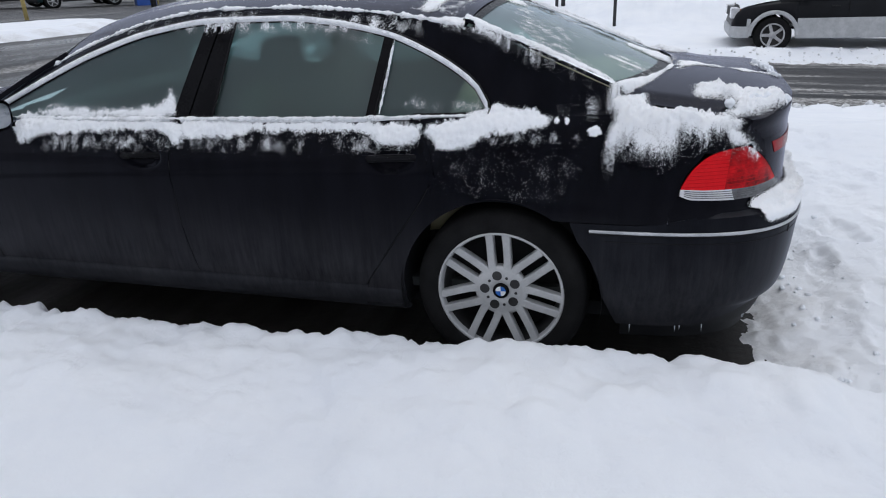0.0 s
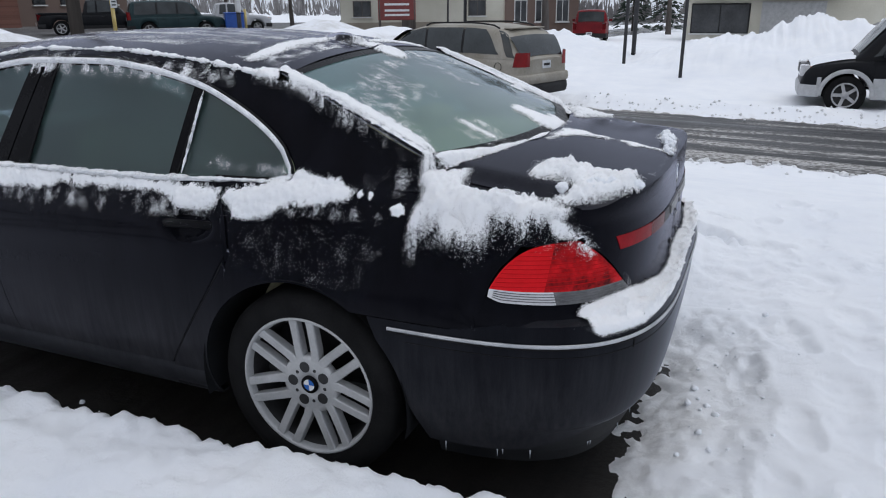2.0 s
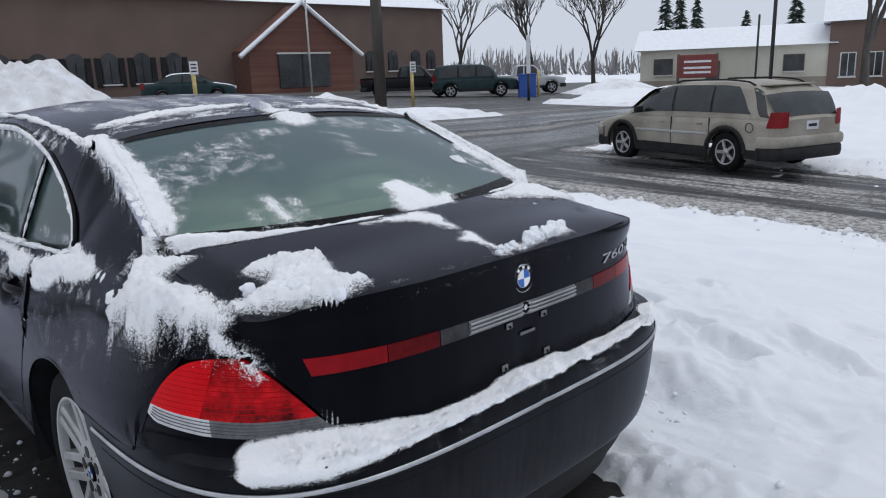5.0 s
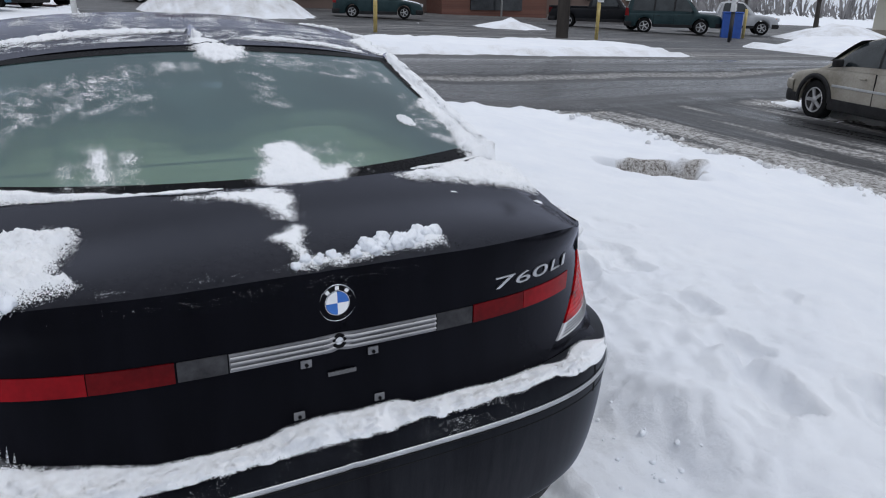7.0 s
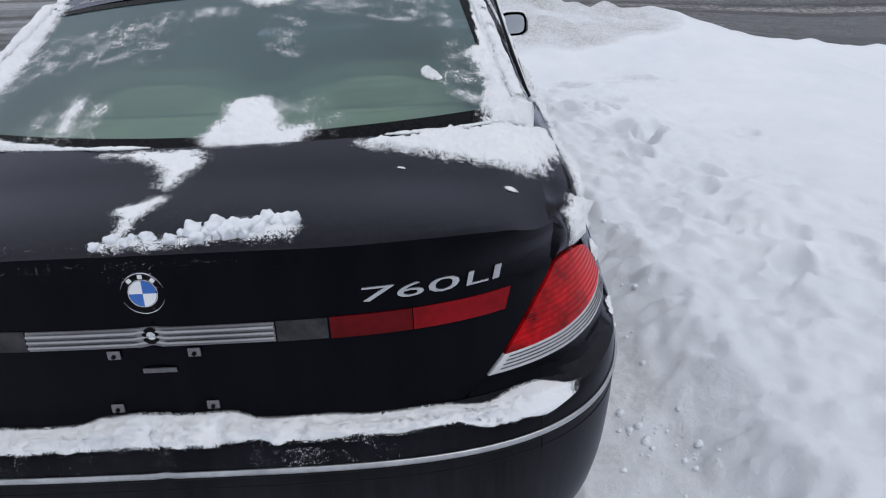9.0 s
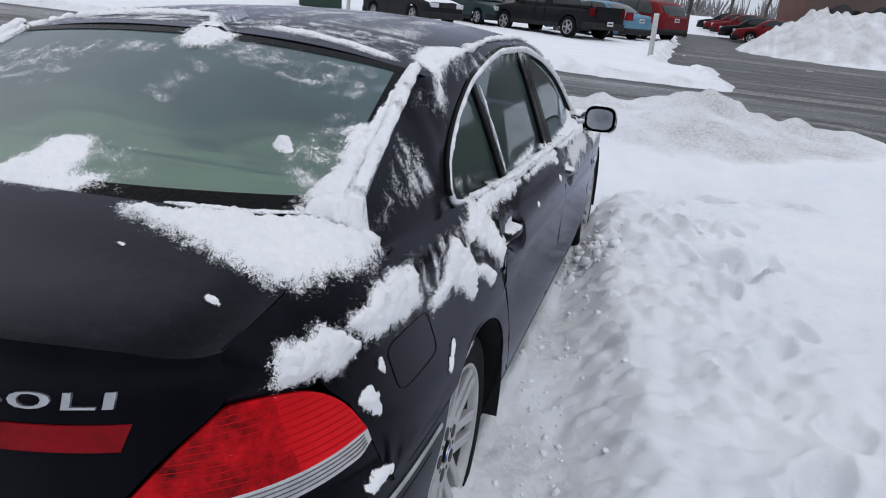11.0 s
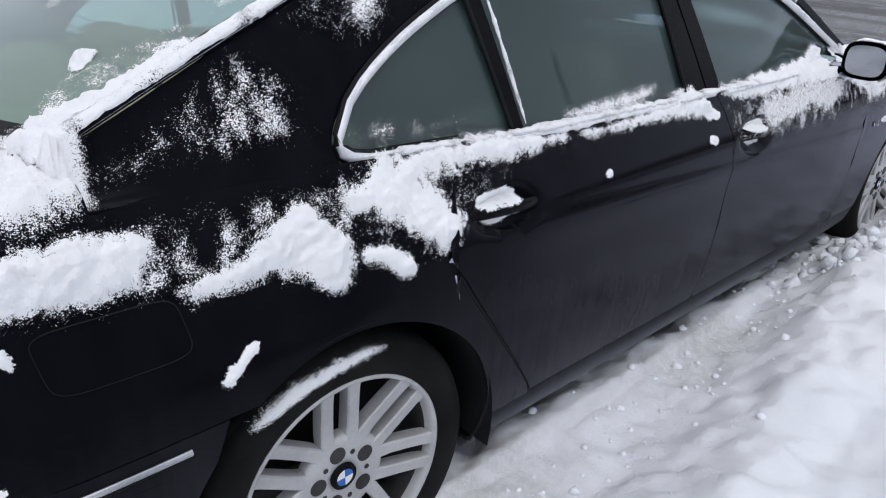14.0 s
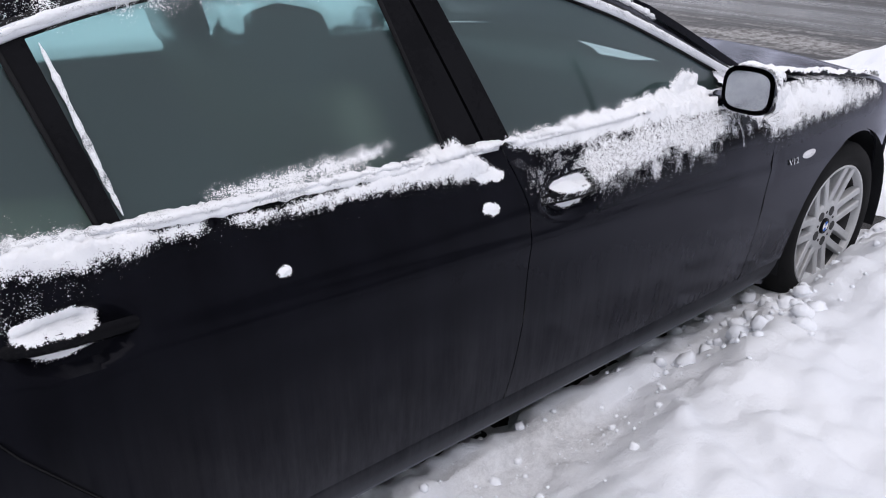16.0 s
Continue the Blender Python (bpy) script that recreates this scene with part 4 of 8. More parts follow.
        # dark apron below
        rows = [[hull(u, z, -0.02, s) for z in (0.28, 0.24, 0.20, 0.16)] for u in steps(u_at_x(0.48, 0.3), XC + 1.0, 30)]
        part("apron", grid_mesh(rows, flip=s > 0), SILL, car)
        # shut line in the bumper's corner
        part("bumper_seam", tube([hull(u_at_y(0.71, z), z, 0.0006, s) for z in steps(0.60, 0.70, 6)], 0.0022, 5), SEAL, car)
    ice_rnd = random.Random(3)
    for k in range(8):
        u = u_at_x(0.5, 0.28) + ice_rnd.uniform(0.0, 0.5)
        a = hull(u, 0.243 - 0.014 * smooth(0.3, 0.8, u - XC), -0.004, -1)
        part("icicle", rod(a, a - Vector((0, 0, ice_rnd.uniform(0.012, 0.045))), 0.0028, 6, 0.0006), ICE, car, "small clear icicle")
    tail_lamps(car)
    boot_lid(car)
    glass_and_pillars(car)
    front_end(car)
    cabin(car)
    wheels(car)
    return car


LID_EDGE = curve([(0.35, 0.745), (0.55, 0.748), (0.75, 0.748), (0.9, 0.745), (1.06, 0.74)])
LID_SIDE = curve([(0.70, 0.540), (0.711, 0.553), (0.745, 0.598), (0.783, 0.633), (0.844, 0.678), (0.88, 0.706), (0.915, 0.738), (0.94, 0.752), (1.04, 0.748)])


def lid_corner(x):
    """The boot lid's outer edge along its top."""
    y = LID_EDGE(x)
    return Vector((x, y - 0.005, lid_z(x, y) - 0.021))


def face_at(y, z, out=0.006):
    p = hull(u_at_y(abs(y), z), z, out)
    return Vector((p.x, y, z))


def handle_and_trim(door, name, s):
    """The handle in its dished recess."""
    cx, cz = HANDLES[name]
    run = [hull(cx + 0.112 * t, cz + 0.004 + 0.004 * t, -0.030 + 0.037 * math.cos(t * 1.25), s) for t in steps(-1, 1, 18)]
    part("door_handle", tube(run, 0.0150, 10, flat=0.6), BLACK_ENAMEL, door)
    x0, x1 = (-1.35, -0.35) if name == "rear_door" else (-2.40, -1.40)
    part("belt_trim", tube([Vector((x, s * (cabin_y(x, BELT(x)) + 0.012), BELT(x) + 0.002)) for x in steps(x0, x1, 24)], 0.011, 8, flat=0.6), SATIN, door, "bright trim under the window")


def tail_lamps(car):
    for s in (-1, 1):
        lamp = thing_part("tail_lamp", car)
        split = [(u_at_x(0.652, 0.796), 0.796), (u_at_x(0.73, 0.790), 0.790), (u_at_x(0.80, 0.787), 0.787), (u_at_x(0.90, 0.783), 0.783), (u_at_y(0.641, 0.784), 0.784)]
        top = [(u_at_x(0.656, 0.806), 0.806), (u_at_x(0.686, 0.860), 0.860), (u_at_x(0.741, 0.907), 0.907), (u_at_x(0.81, 0.924), 0.924), (u_at_x(0.875, 0.928), 0.928), (u_at_y(0.746, 0.919), 0.919), (u_at_y(0.713, 0.882), 0.882), (u_at_y(0.686, 0.846), 0.846), (u_at_y(0.645, 0.790), 0.790)]
        low = even([(u_at_x(0.650, 0.774), 0.774), (u_at_x(0.684, 0.760), 0.760), (u_at_x(0.822, 0.750), 0.750), (u_at_x(0.9, 0.747), 0.747), (u_at_y(0.607, 0.748), 0.748)], 30)
        round_top = top
        for _ in range(3):
            round_top = [round_top[0]] + [(lerp(a[0], b[0], q), lerp(a[1], b[1], q)) for a, b in zip(round_top, round_top[1:]) for q in (0.25, 0.75)] + [round_top[-1]]
        cut = min(range(len(round_top)), key=lambda i: math.hypot(round_top[i][0] - top[3][0], round_top[i][1] - top[3][1]))
        outer_low, outer_top, inner_low, inner_top = even(split[:3], 20), even(round_top[:cut + 1], 20), even(split[2:], 26), even(round_top[cut:], 26)
        part("red_lens", hull_patch(outer_low, outer_top, 10, s, 0.006), RED_LENS, lamp, "bright red ribbed lens", solid=0.01)
        part("bulb_lens", hull_patch(inner_low, inner_top, 10, s, 0.006), RED_MOTTLED, lamp, "darker mottled red lens", solid=0.01)
        split = even(split, 30)
        part("clear_lens", hull_patch(low[:14], split[:14], 6, s, 0.006), WHITE_LENS, lamp, "clear white lens", solid=0.01)
        part("smoked_lens", hull_patch(low[13:], split[13:], 6, s, 0.006), GREY_LENS if s < 0 else WHITE_LENS, lamp, "ribbed clear lens" if s > 0 else "smoked grey lens", solid=0.01)
        for t in (0.22, 0.42, 0.62, 0.82):
            run = [hull(lerp(a[0], b[0], t), lerp(a[1], b[1], t), 0.007, s) for a, b in zip(low[1:-1], split[1:-1])]
            part("clear_rib", tube(run, 0.0014, 4), GREY_LENS, lamp)
        for k in range(1, 11):
            z = lerp(0.79, 0.925, k / 11)
            run = []
            for (u0, z0), (u1, z1) in list(zip(outer_low + inner_low[1:], outer_top + inner_top[1:])):
                if z0 <= z <= z1:
                    run.append(hull(lerp(u0, u1, (z - z0) / max(1e-6, z1 - z0)), z, 0.0065, s))
            if len(run) > 2:
                part("lens_rib", tube(run, 0.0010, 4), RED_RIB, lamp)


def thing_part(name, parent):
    """A small base mesh that carries a part's own pieces."""
    bm = bmesh.new()
    box(bm, (0.7, 0, 0.5), (0.02, 0.02, 0.02))
    return part(name, bm, SILL, parent)


def boot_lid(car):
    ts = [math.copysign(abs(t) ** 0.8, t) for t in steps(-1, 1, 72)]
    rows, ridge_line = [], []
    for t in ts:
        y = t * 0.748
        x1 = hull(u_at_y(abs(y), 1.045), 1.045).x - 0.012
        ridge_line.append((x1, lid_z(x1, y) - 0.018 * smooth(0.86, 1.0, abs(t))))
    for k in range(20):
        v = k / 18 if k < 18 else (0.985, 1.0)[k - 18]
        row = []
        for t, (x1, _) in zip(ts, ridge_line):
            x = lerp(0.612 - 0.35 * (t * 0.735) ** 2, x1, v)
            y = t * LID_EDGE(x)
            row.append(Vector((x, y, lid_z(x, y) - 0.018 * smooth(0.86, 1.0, abs(t)))))
        rows.append(row)
    for k in range(18):
        row = []
        for t, (_, z1) in zip(ts, ridge_line):
            z = lerp(z1 - 0.004, 0.716, (k / 17) ** 1.15)
            y = t * LID_SIDE(z)
            p = hull(u_at_y(abs(y), z), z, 0.004)
            row.append(Vector((p.x, y, z)))
        rows.append(row)
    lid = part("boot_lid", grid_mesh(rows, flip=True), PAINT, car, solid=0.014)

    def face(y, z, out=0.006):
        p = hull(u_at_y(abs(y), z), z, out)
        return Vector((p.x, y, z))

    def band(y0, y1, z0, z1, material, name, label, n=14, slant=0.0, out=0.0075):
        rows = [[face(lerp(y0, y1, i / n) + slant * (j / 4) * (i / n), lerp(z0, z1, j / 4), out) for j in range(5)] for i in range(n + 1)]
        return part(name, grid_mesh(rows, flip=y1 > y0), material, lid, label, solid=0.006)

    for s in (-1, 1):
        band(s * 0.322, s * 0.47, 0.880, 0.922, RED_DARK, "red_reflector", "dark red reflector")
        band(s * 0.472, s * 0.645, 0.880, 0.922, RED_REFLECTOR, "red_reflector", "long red reflector", slant=s * 0.012)
        band(s * 0.226, s * 0.318, 0.881, 0.921, PLATE_LENS, "plate_lamp", "smoked plate lamp lens")
    band(-0.223, 0.223, 0.882, 0.920, GRIP, "grip_bar", "ribbed silver grip bar", 24)
    for z in (0.890, 0.901, 0.912):
        part("rib", tube([face(y, z, 0.010) for y in steps(-0.222, 0.222, 16)], 0.0032, 5), GRIP_RIB, lid)
    rim = Matrix.Translation(face(0, 0.903, 0.017)) @ pose(0, 0, 0, 0, 0, -90)
    ring = part("lock_ring", lathe([(0.009, 0.0), (0.009, 0.006), (0.016, 0.006), (0.016, -0.004)], 20), BLACK_ENAMEL, lid)
    ring.matrix_basis = rim
    cyl = part("lock", lathe([(0.0005, 0.004), (0.009, 0.004)], 16), CHROME, lid)
    cyl.matrix_basis = rim
    # round badge
    at = Matrix.Translation(face(0, 0.985, 0.015)) @ Matrix.Rotation(radians(-3), 4, "Y") @ pose(0, 0, 0, 0, 0, -90)
    badge = part("round_badge", lathe([(0.0005, 0.0), (0.026, 0.0), (0.0262, 0.002), (0.0375, 0.002)], 36), BLACK_ENAMEL, lid, "round badge in blue, white and black")
    badge.matrix_basis = at
    for r in (0.0385, 0.0258):
        part("badge_ring", lathe([(r - 0.0012, 0.001), (r, 0.0035), (r + 0.0012, 0.001)], 36), CHROME, badge)
    for k in range(4):
        arc = [(0.0, 0.0)] + [(0.0245 * math.cos(a), 0.0245 * math.sin(a)) for a in steps(k * math.pi / 2, (k + 1) * math.pi / 2, 8)]
        part("quarter", mesh_of([(x, 0.003, z) for x, z in arc], [tuple(range(len(arc)))], False), BLUE_ENAMEL if k % 2 else WHITE_ENAMEL, badge)
    for a in (50, 90, 130):
        bm = bmesh.new()
        box(bm, (0, 0, 0), (0.008, 0.001, 0.0075), pose(0.032 * math.cos(radians(a)), 0.0028, 0.032 * math.sin(radians(a)), 0, 90 - a, 0))
        part("badge_mark", bm, WHITE_ENAMEL, badge)
    # raised figures
    for sign, y0, y1 in (("7", 0.378, 0.437), ("6", 0.443, 0.492), ("0", 0.499, 0.556), ("L", 0.571, 0.613), ("I", 0.621, 0.634)):
        line = letters(sign, 0.058, 0.005, STRIP, "model_figure")
        line.parent = lid
        line["label"] = "raised chrome figure"
        xs, zs = [v.co.x for v in line.data.vertices], [v.co.y for v in line.data.vertices]
        for v in line.data.vertices:
            q, h = (v.co.x - min(xs)) / (max(xs) - min(xs)), (v.co.y - min(zs)) / (max(zs) - min(zs))
            v.co = face(lerp(y0, y1, q) + 0.006 * h, 0.946 + 0.028 * h, 0.0055 + v.co.z)
    # plate clips, screws and a sticker on the bare plate recess
    for y, z in ((-0.073, 0.868), (0.073, 0.868), (-0.091, 0.752), (0.088, 0.752)):
        bm = bmesh.new()
        box(bm, (0, 0, 0), (0.004, 0.024, 0.018), Matrix.Translation(face(y, z, 0.008)))
        clip = part("plate_clip", bm, GRIP, lid, bevel=0.003)
        bm = bmesh.new()
        bmesh.ops.create_cone(bm, cap_ends=True, segments=10, radius1=0.004, radius2=0.004, depth=0.003, matrix=Matrix.Translation(face(y, z - 0.002, 0.0115)) @ pose(0, 0, 0, 0, 90, 0))
        part("screw", bm, BLACK_ENAMEL, clip)
    bm = bmesh.new()
    box(bm, (0, 0, 0), (0.003, 0.062, 0.009), Matrix.Translation(face(0.004, 0.832, 0.007)))
    part("sticker", bm, GREY_LENS, lid)


def letters(text, size, depth, material, name):
    """Writing as a mesh in the x-y plane, from its lower left corner."""
    data = bpy.data.curves.new(name, "FONT")
    data.body, data.size, data.extrude, data.resolution_u = text, size, depth / 2, 3
    tmp = bpy.data.objects.new(name, data)
    me = bpy.data.meshes.new_from_object(tmp)
    bpy.data.objects.remove(tmp)
    me.materials.clear()
    return part(name, me, material)


def glass_and_pillars(car):
    # rear window with its black border
    def pane(v, t, drop=0.0):
        half = lerp(0.650, 0.738, v)
        y = t * half
        x = lerp(-0.160, 0.606 - 0.35 * y * y, v)
        return Vector((x, y, pane_z(x, y) - drop))

    rows = [[pane(v, t) for t in steps(-1, 1, 36)] for v in steps(0, 1, 24)]
    part("rear_window", grid_mesh(rows, flip=True), REAR_GLASS, car, "misted, partly snowed-up rear window").visible_shadow = False
    rows = []
    for t in steps(-1, 1, 40):
        a = pane(1.0, t, 0.001)
        b = Vector((0.616 - 0.35 * (t * 0.735) ** 2, t * 0.745, 0))
        b.z = lid_z(b.x, b.y) - 0.020
        a.x -= 0.004
        rows.append([a.lerp(b, v) for v in steps(0, 1, 3)])
    part("cowl_strip", grid_mesh(rows), SEAL, car, solid=0.004)
    for v0, v1, t0, t1 in ((0.0, 0.045, -1, 1), (0.925, 1.0, -1, 1)):
        rows = [[pane(v, t, -0.0025) for t in steps(t0, t1, 36)] for v in steps(v0, v1, 2)]
        part("window_border", grid_mesh(rows, flip=True), BLACK_ENAMEL, car)
    for s in (-1, 1):
        rows = [[pane(v, s * t, -0.0022) for t in (1.0, 0.97, 0.935)] for v in steps(0.045, 0.925, 16)]
        part("window_border", grid_mesh(rows, flip=s < 0), BLACK_ENAMEL, car)
        # bright moulding down each side of the window
        part("window_moulding", tube([pane(v, s * 1.0, -0.008) + Vector((0, s * 0.006, 0)) for v in steps(-0.02, 1.0, 30)], 0.0105, 8, flat=1.8), PAINT, car)
    for k in range(11):
        v = lerp(0.50, 0.94, k / 10)
        part("heating_wire", tube([pane(v, t, 0.004) for t in steps(-0.88, 0.88, 12)], 0.0007, 3), SEAL, car)

    def light(xb, xt, v, inset, s):
        x = lerp(xb, xt, v)
        z = lerp(BELT(xb) + 0.004, RING(xt) - 0.004, v)
        return Vector((x, s * (cabin_y(x, z) + inset), z))

    for s in (-1, 1):
        for name, (b0, b1), (t0, t1) in (("front_pane", (-2.40, -1.39), (-2.36, -1.24)), ("rear_pane", (-1.22, -0.530), (-1.125, -0.468)), ("quarter_pane", (-0.505, -0.068), (-0.435, -0.066))):
            rows = [[light(lerp(b0, b1, k / 20), lerp(t0, t1, k / 20), j / 14, -0.006, s) for j in range(15)] for k in range(21)]
            part(name, grid_mesh(rows, flip=s < 0), SIDE_GLASS, car, "misted, frosted side window").visible_shadow = False
        for name, (b0, b1), (t0, t1), out in (("door_pillar", (-1.400, -1.326), (-1.250, -1.186), 0.004), ("door_pillar", (-1.318, -1.214), (-1.178, -1.118), 0.004), ("window_divider", (-0.534, -0.500), (-0.470, -0.432), 0.003)):
            rows = [[light(lerp(b0, b1, k / 4), lerp(t0, t1, k / 4), j / 10, out, s) for j in range(11)] for k in range(5)]
            part(name, grid_mesh(rows, flip=s < 0), BLACK_ENAMEL, car, solid=0.012)
        # bright line on the divider's and pillar's edges
        for b0, t0 in ((-1.208, -1.112), (-0.497, -0.428)):
            part("pillar_trim", tube([light(b0, t0, j / 8, 0.006, s) for j in range(9)], 0.005, 5), SEAL, car)
        # bright ring round the side windows
        ring = [Vector((x, s * (cabin_y(x, RING(x)) + 0.010), RING(x))) for x in steps(-2.40, -0.062, 64)]
        ring += [Vector((x, s * (cabin_y(x, z) + 0.010), z)) for x, z in ((-0.056, 1.062), (-0.062, 1.05), (-0.08, 1.038), (-0.12, 1.030), (-0.2, 1.028), (-0.34, 1.026))]
        part("ring_seal", tube([p - Vector((0, s * 0.008, 0)) for p in ring], 0.0175, 8, flat=0.45), SEAL, car)
        part("window_ring", tube(ring, 0.0112, 8, flat=0.5), SATIN, car, "bright window surround")
        # seam where pillar meets wing, above the rear wheel
        seam = [hull(x, z, 0.0008, s) for x, z in ((-0.553, 0.352), (-0.437, 0.52), (-0.297, 0.72), (-0.242, 0.82), (-0.267, 0.93), (-0.33, 1.02))]
        part("door_gap", tube(resample(seam, 30), 0.0019, 5), SEAL, car)
        part("door_gap", tube([hull(x, z, 0.0008, s) for x, z in ((-1.348, 0.345), (-1.388, 0.6), (-1.396, 0.84), (-1.36, 1.0))], 0.0017, 5), SEAL, car)
        part("door_gap", tube([hull(x, z, 0.0008, s) for x, z in ((-2.445, 0.345), (-2.475, 0.6), (-2.48, 0.85), (-2.445, 0.99))], 0.0017, 5), SEAL, car)
        # mirror on its foot
        mx, my, mz = -2.19, 0.985, 1.035
        rows = []
        for k in range(9):
            a = k / 8 * math.pi / 2
            w, h = 0.077 * math.cos(a) ** 0.55 + 0.002, 0.064 * math.cos(a) ** 0.55 + 0.002
            rows.append([Vector((mx - 0.095 * math.sin(a), s * (my + w * math.copysign(abs(math.cos(b)) ** 0.6, math.cos(b))), mz + h * math.copysign(abs(math.sin(b)) ** 0.6, math.sin(b)))) for b in [2 * math.pi * i / 24 for i in range(24)]])
        mirror = part("wing_mirror", grid_mesh(rows, closed=True), PAINT, car, "black wing mirror with snow on it")
        ring = [Vector((mx + 0.002, s * (my + 0.066 * math.copysign(abs(math.cos(b)) ** 0.6, math.cos(b))), mz + 0.053 * math.copysign(abs(math.sin(b)) ** 0.6, math.sin(b)))) for b in [2 * math.pi * i / 24 for i in range(24)]]
        part("mirror_glass", mesh_of(ring, [tuple(range(24))], False), MIRROR, mirror)
        part("mirror_foot", tube([(mx - 0.05, s * 0.86, 0.985), (mx - 0.05, s * 0.92, 0.992), (mx - 0.045, s * 0.97, 1.005)], 0.024, 8, flat=1.6), PAINT, mirror)


def front_end(car):
    HOOD = curve([(-4.0, 0.70), (-3.85, 0.785), (-3.5, 0.888), (-3.0, 0.958), (-2.6, 1.010), (-2.36, 1.030)])
    rows = []
    for x in steps(-3.95, -2.34, 26):
        w = side_y(x, 0.9) * 0.93
        rows.append([Vector((x, t * w, HOOD(x) + 0.065 * (1 - t * t) - 0.012)) for t in steps(-1, 1, 24)])
    part("bonnet", grid_mesh(rows, flip=True), PAINT, car, solid=0.01)
    rows = []
    for v in steps(0, 1, 14):
        x = lerp(-2.44, -2.02, v)
        side, half = RAIL_Z(x) + 0.004, cabin_y(x, RAIL_Z(x)) - 0.014
        rows.append([Vector((x - 0.17 * (1 - t * t) * (1 - v), t * half, lerp(lerp(1.055, ROOF_MID(-2.02), v ** 0.9), side, abs(t) ** 2.5))) for t in steps(-1, 1, 24)])
    part("windscreen", grid_mesh(rows, flip=True), SCREEN_GLASS, car, "misted windscreen").visible_shadow = False
    for s in (-1, 1):
        rows = [[Vector((x, s * (cabin_y(x, RAIL_Z(x)) - 0.010 - d), RAIL_Z(x) + 0.006 + 0.25 * d)) for d in (0.0, 0.03, 0.055)] for x in steps(-2.45, -2.0, 12)]
        part("front_pillar", grid_mesh(rows, flip=s > 0), PAINT, car, solid=0.02)
    # nose
    rows = []
    for z in (0.70, 0.6, 0.45, 0.3, 0.2):
        rows.append([Vector((-3.93 - 0.10 * (1 - abs(t) ** 3) + 0.25 * abs(t) ** 6, t * 0.83, z)) for t in steps(-1, 1, 24)])
    part("front_bumper", grid_mesh(rows), PAINT_DULL, car, solid=0.02)
    # repeater and engine figures on the wings
    for s in (-1, 1):
        rows = [[hull(-2.735 + 0.048 * r * math.cos(a), 0.736 + 0.014 * r * math.sin(a), 0.008 * (1 - r * r) + 0.001, s) for r in (0.05, 0.5, 1.0)] for a in [2 * math.pi * k / 16 for k in range(17)]]
        part("side_repeater", grid_mesh(rows), WHITE_LENS, car, "small clear side repeater")
    line = letters("V12", 0.036, 0.004, CHROME, "engine_figures")
    line.parent = car
    for v in line.data.vertices:
        v.co = hull(-2.590 - v.co.x * 1.15, 0.722 + v.co.y * 0.8, 0.002 + v.co.z, 1)
    # fin on the roof
    rows = []
    for k in range(9):
        t = k / 8
        h, w = 0.036 * math.sin(math.pi * min(1.0, 0.08 + t * 0.72)) , 0.016 * math.sin(math.pi * min(0.97, 0.12 + 0.8 * t)) + 0.002
        x = lerp(-0.40, -0.22, t)
        rows.append([Vector((x, -w, ROOF_MID(x) - 0.004)), Vector((x, -w * 0.5, ROOF_MID(x) + h * 0.7)), Vector((x, 0, ROOF_MID(x) + h)), Vector((x, w * 0.5, ROOF_MID(x) + h * 0.7)), Vector((x, w, ROOF_MID(x) - 0.004))])
    part("aerial_fin", grid_mesh(rows), PAINT, car)
    # fuel flap seam on the right wing
    loop = []
    for k in range(65):
        a = 2 * math.pi * k / 64
        c, q = math.copysign(abs(math.cos(a)) ** 0.36, math.cos(a)), math.copysign(abs(math.sin(a)) ** 0.36, math.sin(a))
        loop.append(hull(u_at_x(0.418 + 0.108 * c + 0.008 * q, 0.84), 0.852 + 0.050 * q, 0.0008, 1))
    part("fuel_flap_gap", tube(loop, 0.0011, 4), SEAL, car)


def cushion(bm, centre, size, lean=0.0, turn=0.0):
    r = bmesh.ops.create_cube(bm, size=1.0)
    bmesh.ops.subdivide_edges(bm, edges=list({e for v in r["verts"] for e in v.link_edges}), cuts=3, use_grid_fill=True)
    m = Matrix.Translation(centre) @ pose(0, 0, 0, 0, lean, turn)
    for v in bm.verts:
        if v.tag:
            continue
        p = v.co * 2
        k = 1.0 / max(1e-6, (abs(p.x) ** 5 + abs(p.y) ** 5 + abs(p.z) ** 5) ** 0.2)
        q = p * k if p.length > 0 else p
        v.co = m @ Vector((q.x * size[0] / 2, q.y * size[1] / 2, q.z * size[2] / 2))
        v.tag = True
    for f in bm.faces:
        f.smooth = True


